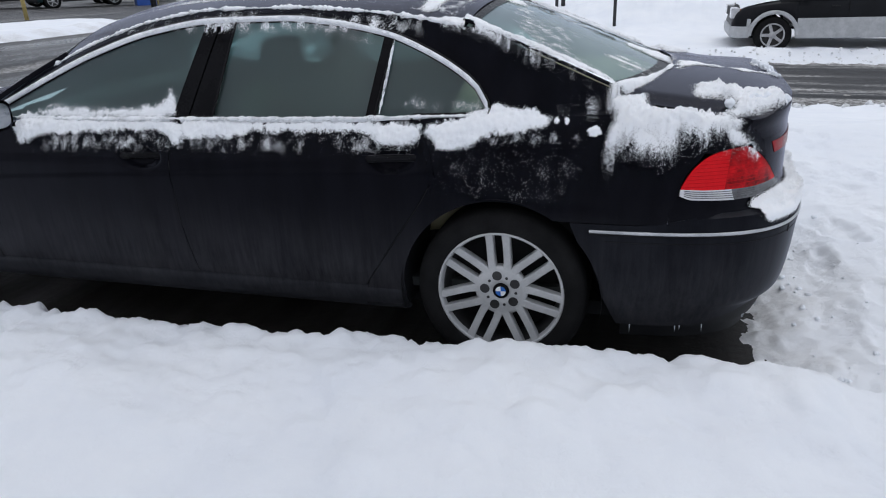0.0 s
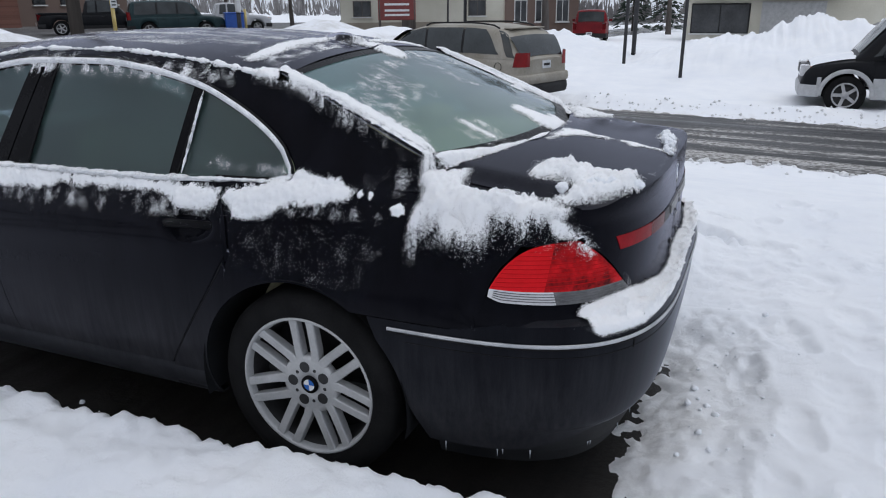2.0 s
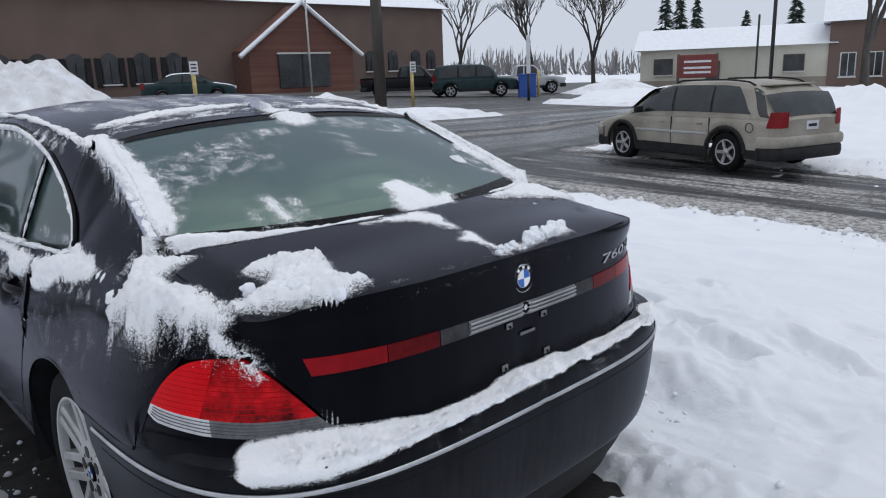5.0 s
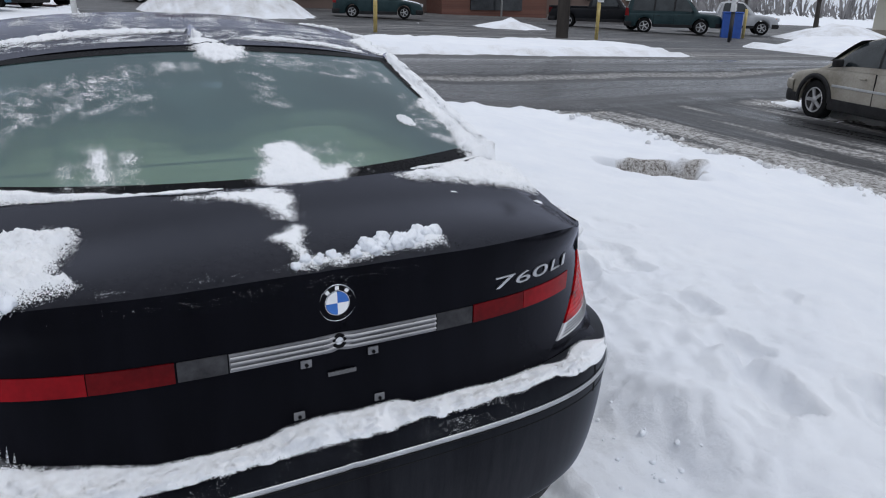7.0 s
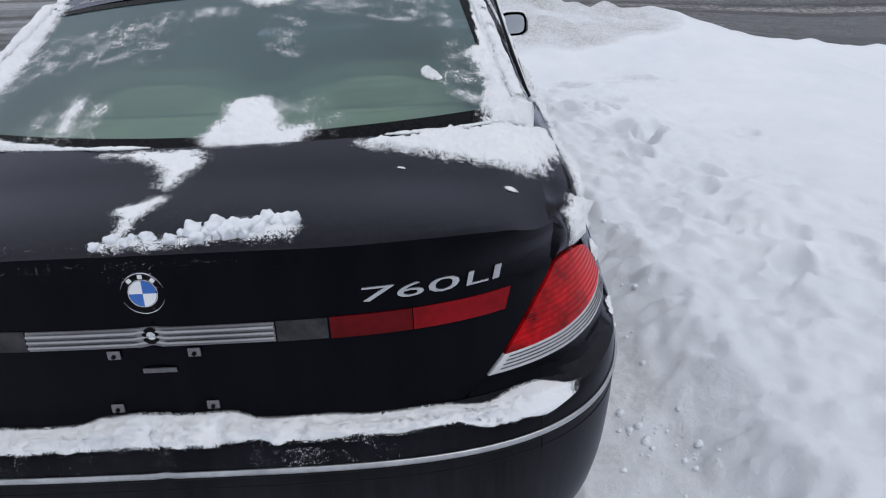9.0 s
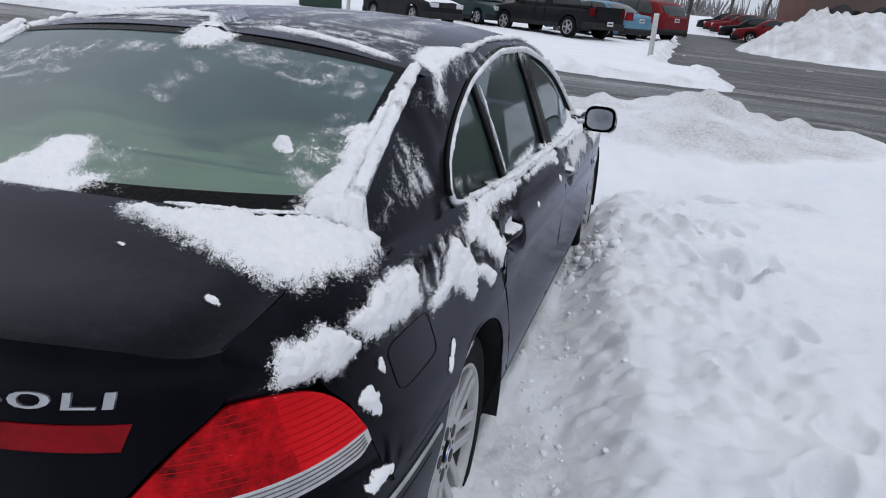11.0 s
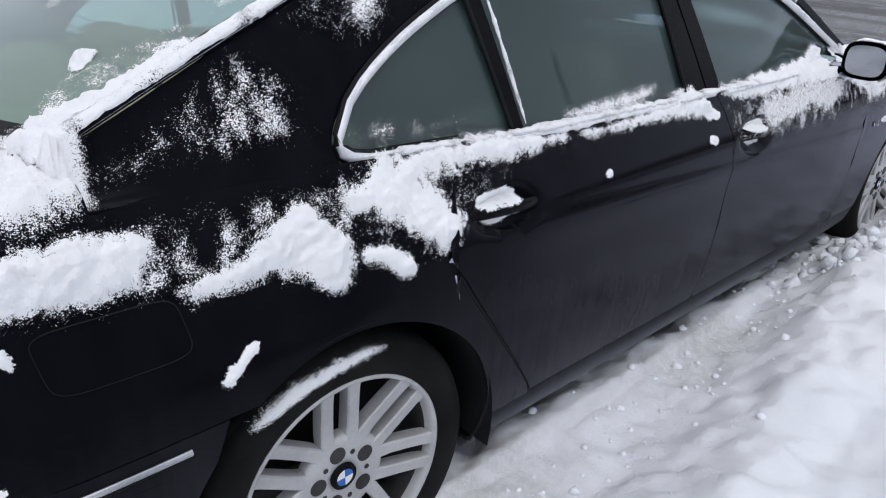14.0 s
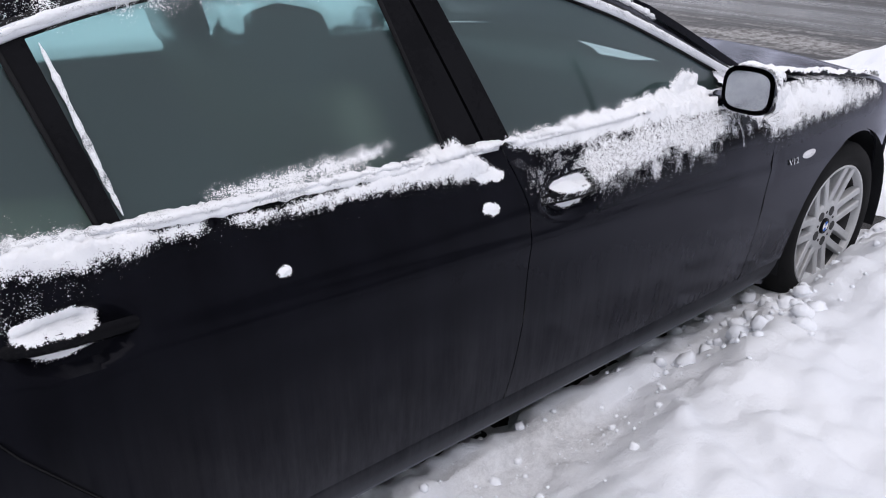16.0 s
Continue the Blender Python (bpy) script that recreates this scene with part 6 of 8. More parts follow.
patch("snow lying along the window ledge", "right", [(-0.16, 1.009), (-0.23, 1.038), (-0.39, 1.028), (-0.47, 1.03), (-0.51, 1.011), (-0.68, 1.001), (-0.64, 0.993), (-0.5, 0.988), (-0.45, 0.981), (-0.36, 0.992), (-0.31, 0.992), (-0.21, 0.997)], 0.022, 0.008)
patch("snow lying along the window ledge", "right", [(-0.677, 1.002), (-0.827, 0.995), (-1.006, 1.001), (-1.125, 1.016), (-1.232, 1.045), (-1.271, 1.009), (-1.317, 0.972), (-1.275, 0.949), (-1.136, 0.977), (-0.861, 0.981), (-0.722, 0.984)], 0.020, 0.008)
patch("snow lying along the front door under the window", "right", [(-1.36, 1.005), (-1.48, 1.020), (-1.61, 1.022), (-1.85, 1.030), (-2.04, 1.036), (-2.12, 1.075), (-2.24, 1.05), (-2.30, 0.99), (-2.22, 0.955), (-2.0, 0.968), (-1.7, 0.972), (-1.5, 0.975)], 0.018, 0.010)
patch("powdery snow clinging to the front door", "right", [(-1.58, 0.985), (-1.9, 0.985), (-2.27, 0.99), (-2.26, 0.915), (-2.17, 0.885), (-2.09, 0.835), (-1.98, 0.89), (-1.84, 0.884), (-1.70, 0.852), (-1.63, 0.842), (-1.60, 0.918)], 0.006, 0.020, strength=0.57)
patch("snow lying round the foot of the wing mirror", "right", [(-2.20, 1.07), (-2.20, 0.99), (-2.28, 0.94), (-2.40, 0.90), (-2.46, 0.95), (-2.42, 1.01), (-2.32, 1.05)], 0.018, 0.012)
patch("powdery snow on the front wing", "right", [(-2.40, 0.985), (-2.40, 0.88), (-2.46, 0.830), (-2.69, 0.845), (-2.85, 0.85), (-3.02, 0.850), (-3.3, 0.84), (-3.3, 0.90), (-3.03, 0.945), (-2.7, 0.975)], 0.006, 0.020, strength=0.57)
patch("clump of snow on the front door handle", "right", [(-1.47, 0.903), (-1.554, 0.914), (-1.618, 0.894), (-1.605, 0.874), (-1.487, 0.878)], 0.014, 0.004, spray=0.008)
patch("snow under the front door handle", "right", [(-1.49, 0.854), (-1.58, 0.854), (-1.598, 0.832), (-1.52, 0.828)], 0.008, 0.002, spray=0.008)
patch("snow at the foot of the door pillar", "right", [(-1.249, 0.974), (-1.301, 0.979), (-1.348, 0.949), (-1.319, 0.941), (-1.269, 0.943)], 0.012, 0.005)
patch("lump of snow stuck to the door", "right", [(-1.253, 0.892), (-1.279, 0.913), (-1.308, 0.898), (-1.302, 0.878), (-1.268, 0.875)], 0.010, 0.007)
patch("snow slipping over the rear window edge", "top", [(-0.306, -0.016), (-0.239, 0.005), (-0.129, 0.142), (-0.077, 0.11), (-0.047, 0.04), (-0.07, 0.002), (-0.11, -0.032)], 0.016, 0.014)
patch("snow at the foot of the rear window", "top", [(0.394, 0.033), (0.394, 0.125), (0.468, 0.16), (0.527, 0.15), (0.496, 0.267), (0.611, 0.202), (0.613, 0.113), (0.617, -0.011), (0.548, -0.035), (0.512, 0.005)], 0.010, 0.014, strength=0.86)
patch("thin patch of snow on the rear window", "top", [(0.337, -0.4), (0.348, -0.338), (0.499, -0.346), (0.489, -0.41)], 0.002, 0.012, strength=0.62)
patch("snow along the edge of the rear window", "top", [(-0.038, -0.661), (-0.031, -0.608), (0.181, -0.602), (0.338, -0.65), (0.418, -0.69), (0.412, -0.705), (0.205, -0.68)], 0.014, 0.014)
patch("snow along the edge of the rear window", "top", [(0.158, 0.606), (0.125, 0.662), (0.231, 0.700), (0.355, 0.722), (0.421, 0.734), (0.443, 0.639), (0.381, 0.648), (0.307, 0.655), (0.22, 0.639)], 0.020, 0.014)
patch("ridge of snow along the roof edge", "top", [(-0.372, -0.600), (-0.385, -0.374), (-0.392, -0.045), (-0.335, -0.045), (-0.322, -0.381), (-0.312, -0.600)], 0.016, 0.009)
patch("ridge of snow along the roof edge", "top", [(-0.300, 0.162), (-0.272, 0.386), (-0.228, 0.587), (-0.190, 0.580), (-0.228, 0.386), (-0.252, 0.15)], 0.012, 0.007)
patch("snow at the roof corner", "top", [(-0.258, 0.599), (-0.424, 0.598), (-0.541, 0.694), (-0.402, 0.697), (-0.281, 0.697), (-0.201, 0.723), (-0.154, 0.73), (-0.204, 0.705), (-0.219, 0.661)], 0.010, 0.012)
patch("ball of snow on the rear window", "top", [(0.3, 0.489), (0.27, 0.489), (0.25, 0.507), (0.29, 0.551), (0.31, 0.542)], 0.030, 0.003)
patch("small ball of snow on the boot lid", "top", [(0.8, 0.666), (0.789, 0.662), (0.787, 0.678), (0.795, 0.687), (0.803, 0.678)], 0.018, 0.001)
patch("small ball of snow on the boot lid", "top", [(0.73, 0.442), (0.722, 0.436), (0.723, 0.452), (0.731, 0.457)], 0.012, 0.001)
patch("small ball of snow on the door", "right", [(-0.760, 0.896), (-0.776, 0.904), (-0.790, 0.891), (-0.770, 0.882)], 0.010, 0.005)
patch("arc of snow lying on the tyre", "right", [(0.217, 0.593), (0.172, 0.625), (0.083, 0.655), (-0.031, 0.664), (-0.118, 0.645), (-0.043, 0.646), (0.058, 0.632), (0.151, 0.605), (0.208, 0.582)], 0.016, 0.004)
patch("frost on the foot of the front window", "left", [(-2.135, 1.032), (-1.983, 1.048), (-1.703, 1.042), (-1.447, 1.056), (-1.409, 1.146), (-1.386, 1.034), (-1.401, 1.014), (-1.831, 1.008), (-2.083, 1.007)], 0.004, 0.012)
patch("frost on the foot of the rear window", "right", [(-0.672, 1.041), (-0.827, 1.047), (-1, 1.051), (-1.085, 1.058), (-1.068, 1.044), (-0.969, 1.024), (-0.801, 1.029), (-0.703, 1.023)], 0.004, 0.008)
patch("thin snow on the bumper", "right", [(0.703, 0.704), (0.666, 0.712), (0.617, 0.707), (0.612, 0.695), (0.656, 0.689), (0.689, 0.691)], 0.005, 0.008)
# the pile on the bumper's shelf, against the boot lid
BANK_H = curve([(-0.86, -0.040), (-0.838, -0.026), (-0.825, 0.002), (-0.80, 0.026), (-0.66, 0.036), (-0.5, 0.014), (-0.3, -0.005), (-0.18, -0.003), (-0.11, 0.013), (0.12, 0.014), (0.18, -0.002), (0.35, -0.004), (0.50, -0.012), (0.60, -0.013), (0.70, -0.010), (0.78, -0.02)])
BANK_LOW = curve([(-0.86, 0.690), (-0.838, 0.684), (-0.825, 0.668), (-0.80, 0.652), (-0.70, 0.652), (-0.55, 0.672), (-0.40, 0.688), (-0.2, 0.695), (0.1, 0.698), (0.3, 0.701), (0.45, 0.700), (0.54, 0.704), (0.60, 0.688), (0.72, 0.680), (0.80, 0.70)])


def bumper_bank():
    rows, fades = [], []
    us = [(-1, u) for u in steps(u_at_x(0.848, 0.71), XC + 1.0, 170)] + [(1, u) for u in steps(XC + 1.0, u_at_y(0.78, 0.71), 150)[1:]]
    for s, u in us:
        y = hull(u, 0.70, 0, s).y
        drip = 0.5 * noise.noise(Vector((y * 9, 1, 0))) + 0.5 * noise.noise(Vector((y * 26, 4, 0)))
        high, low = BANK_H(y) + 0.006 * noise.noise(Vector((y * 9, 8, 0))), BANK_LOW(y) - 0.004 * smooth(-0.5, 0.0, y) - 0.014 * max(-0.30, drip)
        inner = hull(u, 0.722 + high, 0.004, s)
        foot = hull(u, low, 0.0015, s)
        rim = hull(u, lerp(low, 0.700, 0.5), 0.006, s) + Vector((0, 0, 0.020 + max(0.0, high) * 0.7))
        row = []
        for k in range(25):
            v = k / 24
            p = inner * (1 - v) ** 2 + rim * 2 * v * (1 - v) + foot * v * v
            p.z = max(p.z, lerp(0.718, low, smooth(0.40, 0.95, v)))
            lump = smooth(-0.86, -0.74, y) * smooth(0.78, 0.62, y) * max(-0.004, 0.016 * noise.noise(p * 22) + 0.013 * (0.35 - abs(noise.noise(p * 48))) + 0.009 * noise.noise(p * 120) + 0.006 * noise.noise(p * 240))
            p = p + Vector((0.7, 0, 0.7)) * lump * math.sin(math.pi * min(1.0, v * 1.05 + 0.03)) * 1.6
            if 0.60 < p.z < 0.706:
                skin, away = hull(u, p.z, 0.0, s), hull(u, 0.66, 0.05, s) - hull(u, 0.66, 0.0, s)
                away.normalize()
                p = p + away * max(0.0, lerp(0.012, 0.002, smooth(0.75, 1.0, v)) - (p - skin).dot(away))
            row.append(p)
            end = smooth(-0.84, -0.80, y) * smooth(0.80, 0.72, y) * (1 - 0.45 * math.exp(-(((y - 0.53) / 0.05) ** 2)))
            fades.append(min(1.0, 0.15 + 1.3 * end) * lerp(1.0, 0.12, smooth(0.70, 1.0, v) ** 0.8) * lerp(0.30, 1.0, smooth(0.0, 0.16, v)))
        rows.append(row)
    ob = part("snow_bank", grid_mesh(rows, flip=True), CRUST)
    ob.data.attributes.new("fade", "FLOAT", "POINT").data.foreach_set("value", fades)
    tagged(ob, "long bank of snow lying along the rear bumper", "snow", "snow patches on the car")


bumper_bank()
ball_rnd = random.Random(21)


def snow_ball(x, y, r):
    """A loose lump of snow on the boot lid."""
    bm = bmesh.new()
    bmesh.ops.create_icosphere(bm, subdivisions=3, radius=r)
    at = Vector((x, y, lid_z(x, y) + r * 0.62))
    for v in bm.verts:
        n = v.co.normalized()
        v.co = v.co * (1 + 0.55 * noise.noise(n * 1.3 + at * 30) + 0.34 * noise.noise(n * 3.1 + at * 30) + 0.12 * noise.noise(n * 7 + at * 50)) + at
    for f in bm.faces:
        f.smooth = True
    ob = part("snow_lump", bm, SNOW)
    tagged(ob, "small loose lump of snow on the boot lid", "snow", "snow lumps on the boot lid")


for x0, y0, x1, y1, count, r in ((1.036, -0.079, 1.018, 0.096, 9, 0.009), (1.017, 0.087, 0.985, 0.274, 16, 0.014), (0.792, -0.703, 1.006, -0.566, 9, 0.016), (0.72, -0.6, 0.928, -0.519, 5, 0.012)):
    for k in range(count):
        t = (k + ball_rnd.uniform(0, 0.8)) / count
        snow_ball(lerp(x0, x1, t) + ball_rnd.uniform(-0.014, 0.014), lerp(y0, y1, t), r * ball_rnd.uniform(0.55, 1.35))
patch("broad band of snow down the rear window edge", "top", [(-0.27, -0.70), (-0.27, -0.63), (-0.1, -0.60), (0.1, -0.605), (0.25, -0.635), (0.36, -0.665), (0.41, -0.735), (0.3, -0.722), (0.1, -0.705), (-0.1, -0.685)], 0.012, 0.012, soft=0.02)
patch("band of snow down the rear window edge", "top", [(-0.17, 0.640), (-0.16, 0.658), (0.1, 0.684), (0.3, 0.708), (0.41, 0.732), (0.36, 0.655), (0.2, 0.655), (0.0, 0.648)], 0.008, 0.006, soft=0.02, spray=0.010)
patch("strip of snow at the foot of the rear window", "top", [(0.385, -0.715), (0.45, -0.715), (0.528, -0.52), (0.572, -0.36), (0.602, -0.15), (0.586, -0.15), (0.545, -0.36), (0.488, -0.52)], 0.014, 0.006, soft=0.016, spray=0.02)
for t0, t1 in ((-0.40, -0.16), (0.55, 0.97)):
    foot = [Vector((0.612 - 0.35 * (t * 0.735) ** 2, t * 0.738, 0)) for t in steps(t0, t1, 24)]
    for q in foot:
        q.z = max(lid_z(q.x, q.y), pane_z(q.x, q.y)) + 0.002
    ridge("line of snow at the foot of the rear window", foot, 0.0042, 0.55, 2.8)
patch("snow lying on the front wing and bonnet edge", "top", [(-2.35, 0.84), (-2.45, 0.74), (-2.9, 0.77), (-3.3, 0.78), (-3.6, 0.74), (-3.65, 0.79), (-3.4, 0.83), (-3.0, 0.875), (-2.6, 0.89), (-2.4, 0.90)], 0.022, 0.02, cell=0.010)
patch("thin snow on the front wing", "right", [(-2.42, 0.99), (-2.5, 0.90), (-2.56, 0.86), (-2.66, 0.90), (-2.8, 0.88), (-2.9, 0.85), (-3.0, 0.92), (-2.8, 0.97)], 0.008, 0.02)
patch("snow on top of the wing mirror", "top", [(-2.29, 0.90), (-2.29, 1.09), (-2.20, 1.10), (-2.20, 0.92)], 0.012, 0.006)
for s, way in ((-1, "left"), (1, "right")):
    edge = [Vector((lerp(-0.18, 0.42, v), s * lerp(0.655, 0.744, v), 0)) for v in steps(0, 1, 20)]
    for p in edge:
        p.z = pane_z(p.x, p.y) + (0.012 if s < 0 else 0.015)
    ridge("line of snow on the rear window moulding", edge, *((0.010,) if s < 0 else (0.0120, 0.16, 1.5)))
    rail = [Vector((x, s * (cabin_y(x, RAIL_Z(x)) - 0.016), RAIL_Z(x) + 0.004)) for x in steps(-2.05, -0.20, 40)]
    ridge("line of snow along the roof rail", rail, 0.0075, 0.9, 1.6)
    ring_line = [Vector((x, s * (cabin_y(x, RING(x)) + 0.012), RING(x) + 0.004)) for x in steps(-2.2, -0.10, 40)]
    ridge("line of snow on the window surround", ring_line, 0.0055, 0.6, 1.0)
    ledge = [Vector((x, s * (cabin_y(x, BELT(x)) + 0.012), BELT(x) + 0.010)) for x in steps(-2.25, -0.10, 90)]
    ridge("line of snow along the window ledge", ledge, 0.0055, 0.9, 2.3)
    front = [Vector((x, s * (cabin_y(x, z) + 0.010), z)) for x, z in ((-0.476, 1.04), (-0.464, 1.10), (-0.45, 1.18), (-0.437, 1.26), (-0.428, 1.31))]
    if s > 0:
        front = [p + Vector((-0.062, 0.002, 0)) for p in front]
        # white snow-like line added over the right trim, for its bright sky reflection
        trim = [Vector((x, cabin_y(x, BELT(x)) + 0.019, BELT(x) - 0.002)) for x in steps(-1.30, -0.36, 70)]
        ridge("white line for the bright window trim's shine", trim, 0.0065, 0.7, 0.8)
    ridge("line of snow on the window divider", front, 0.0042, 0.4)
dusting("right", [(-0.05, 1.08), (0.0, 1.21), (0.10, 1.26), (0.22, 1.19), (0.36, 1.11), (0.42, 1.04), (0.2, 1.05)], 0.54, (34, 12))
dusting("right", [(-0.3, 1.30), (-0.1, 1.36), (0.02, 1.28), (-0.12, 1.22)])
dusting("right", [(-0.2, 0.90), (0.1, 0.88), (0.7, 0.90), (0.74, 0.98), (0.3, 1.04), (-0.1, 1.02)], 0.66)
dusting("right", [(-0.55, 0.955), (-0.30, 0.88), (-0.1, 0.84), (0.1, 1.0), (-0.55, 1.0)], 0.46)
dusting("right", [(-1.5, 0.93), (-0.6, 0.955), (-0.6, 1.0), (-1.5, 0.99)], 0.46)
dusting("right", [(-2.2, 0.80), (-1.4, 0.82), (-1.36, 0.99), (-2.2, 0.99)], 0.55)
dusting("right", [(-3.2, 0.80), (-2.6, 0.82), (-2.2, 0.86), (-2.2, 0.99), (-3.1, 0.93)], 0.56)
dusting("right", [(-2.3, 0.87), (-1.6, 0.88), (-1.6, 0.98), (-2.3, 0.98)], 0.56)
dusting("left", [(-0.3, 0.80), (-0.05, 0.70), (0.25, 0.72), (0.35, 0.88), (0.2, 0.95), (-0.3, 0.94)], 0.27)
dusting("left", [(-0.3, 0.90), (0.3, 0.92), (0.36, 1.0), (0.2, 1.02), (-0.3, 0.99)], 0.50)
dusting("left", [(0.40, 0.86), (0.9, 0.88), (0.86, 0.96), (0.42, 0.99)], 0.42)
dusting("left", [(-2.1, 0.85), (-0.3, 0.88), (-0.3, 1.0), (-2.1, 0.99)])
dusting("left", [(0.15, 1.02), (0.38, 1.0), (0.42, 1.1), (0.3, 1.14), (0.2, 1.1)])
dusting("left", [(-1.9, 1.33), (-0.3, 1.30), (-0.3, 1.41), (-1.2, 1.45), (-1.9, 1.36)], 0.66)
dusting("right", [(-1.9, 1.33), (-0.3, 1.30), (-0.3, 1.41), (-1.2, 1.45), (-1.9, 1.36)])
dusting("left", [(-0.30, 1.03), (-0.06, 1.03), (-0.066, 1.13), (-0.15, 1.20), (-0.115, 1.10)], 0.70, (8, 8))
dusting("left", [(-0.48, 1.035), (-0.30, 1.035), (-0.22, 1.08), (-0.34, 1.13), (-0.46, 1.08)], 0.62, (14, 26))
dusting("left", [(-1.15, 1.33), (-0.75, 1.33), (-0.50, 1.26), (-0.47, 1.33), (-0.8, 1.38), (-1.12, 1.39)], 0.62, (8, 8))
dusting("left", [(-2.25, 1.07), (-1.95, 1.17), (-1.6, 1.28), (-1.26, 1.36), (-1.26, 1.39), (-1.6, 1.33), (-2.0, 1.20), (-2.3, 1.07)], 0.66, (8, 8))
dusting("right", [(-0.46, 1.035), (-0.10, 1.035), (-0.07, 1.09), (-0.22, 1.07), (-0.42, 1.065)], 0.60)
dusting("right", [(-0.44, 1.10), (-0.40, 1.32), (-0.37, 1.30), (-0.41, 1.10)], 0.56, (40, 10))
for way in ("left", "right"):
    dusting(way, [(-0.5, 1.03), (-0.08, 1.03), (-0.06, 1.10), (-0.2, 1.12), (-0.42, 1.08)])
    dusting(way, [(-1.2, 1.32), (-0.5, 1.30), (-0.45, 1.34), (-1.2, 1.39)])
    dusting(way, [(-2.2, 1.10), (-1.7, 1.27), (-1.3, 1.34), (-1.3, 1.39), (-1.9, 1.25), (-2.3, 1.07)])
dusting("top", [(0.0, -0.55), (0.25, -0.60), (0.25, -0.20), (0.05, -0.1), (-0.05, -0.3)])
dusting("top", [(-0.1, 0.0), (0.2, 0.05), (0.3, 0.2), (0.0, 0.2)])
dusting("top", [(0.35, -0.5), (0.55, -0.5), (0.55, -0.25), (0.35, -0.25)])
dusting("top", [(-0.15, 0.1), (-0.15, 0.6), (0.1, 0.62), (0.0, 0.1)])
dusting("top", [(0.90, 0.60), (0.935, 0.585), (0.905, 0.68), (0.845, 0.735), (0.80, 0.75), (0.83, 0.72)], 0.68)
dusting("top", [(1.0, -0.45), (1.05, -0.45), (1.06, 0.0), (1.05, 0.30), (1.03, 0.30), (1.02, 0.0)], 0.60, cell=0.006)
dusting("back", [(-0.55, 1.005), (-0.30, 1.015), (0.05, 1.022), (0.28, 1.030), (0.28, 1.062), (0.0, 1.060), (-0.55, 1.045)], 0.70, (30, 30), 0.006)
dusting("top", [(-0.12, -0.64), (0.05, -0.42), (0.22, -0.50), (0.36, -0.58), (0.42, -0.70), (0.2, -0.69), (-0.05, -0.66)], 0.56)
dusting("top", [(-0.10, -0.30), (-0.08, 0.02), (0.02, -0.02), (0.08, -0.35), (0.10, -0.55), (0.0, -0.52)], 0.56, (10, 34))
dusting("top", [(0.05, 0.66), (0.10, 0.52), (0.30, 0.50), (0.44, 0.58), (0.42, 0.70)], 0.56)
dusting("top", [(0.42, 0.05), (0.34, 0.2), (0.45, 0.36), (0.6, 0.30), (0.6, 0.0)], 0.5)
dusting("top", [(0.30, -0.44), (0.34, -0.30), (0.56, -0.30), (0.56, -0.44)], 0.56)
dusting("top", [(-0.45, -0.62), (-0.45, 0.62), (-0.19, 0.62), (-0.19, -0.62)], 0.60)
dusting("top", [(-1.9, -0.5), (-1.9, 0.5), (-0.42, 0.58), (-0.42, -0.60)], 0.56, (3, 12), 0.02)
dusting("shelf", [(0.95, -0.8), (1.16, -0.4), (1.17, 0.4), (1.00, 0.76), (0.98, 0.75), (1.095, 0.2), (1.095, -0.3), (0.96, -0.76)], 0.30, cell=0.007)


# ---- vehicles on and beside the roads ----
VEHICLE_GLASS = surface("dark_vehicle_glass", (0.012, 0.016, 0.018), (0.035, 0.042, 0.045), rough=(0.08, 0.2), scale=2.0, fine=30.0, bump=0.0, spec=0.5)
DARK_TRIM = surface("dark_plastic_trim", (0.010, 0.010, 0.011), (0.028, 0.028, 0.030), rough=(0.5, 0.7), fine=50.0, spec=0.2)
AMBER = surface("amber_lens", (0.6, 0.17, 0.02), (0.75, 0.25, 0.03), rough=(0.2, 0.3), fine=40.0, bump=0.0)
STEEL = surface("plain_steel_rim", (0.30, 0.30, 0.31), (0.5, 0.5, 0.51), rough=(0.35, 0.5), metal=0.5, fine=40.0)


def vehicle_paint(name, a, b, rough=(0.3, 0.5)):
    return surface(name, a, b, rough=rough, scale=1.4, fine=25.0, bump=0.02, spec=0.14)


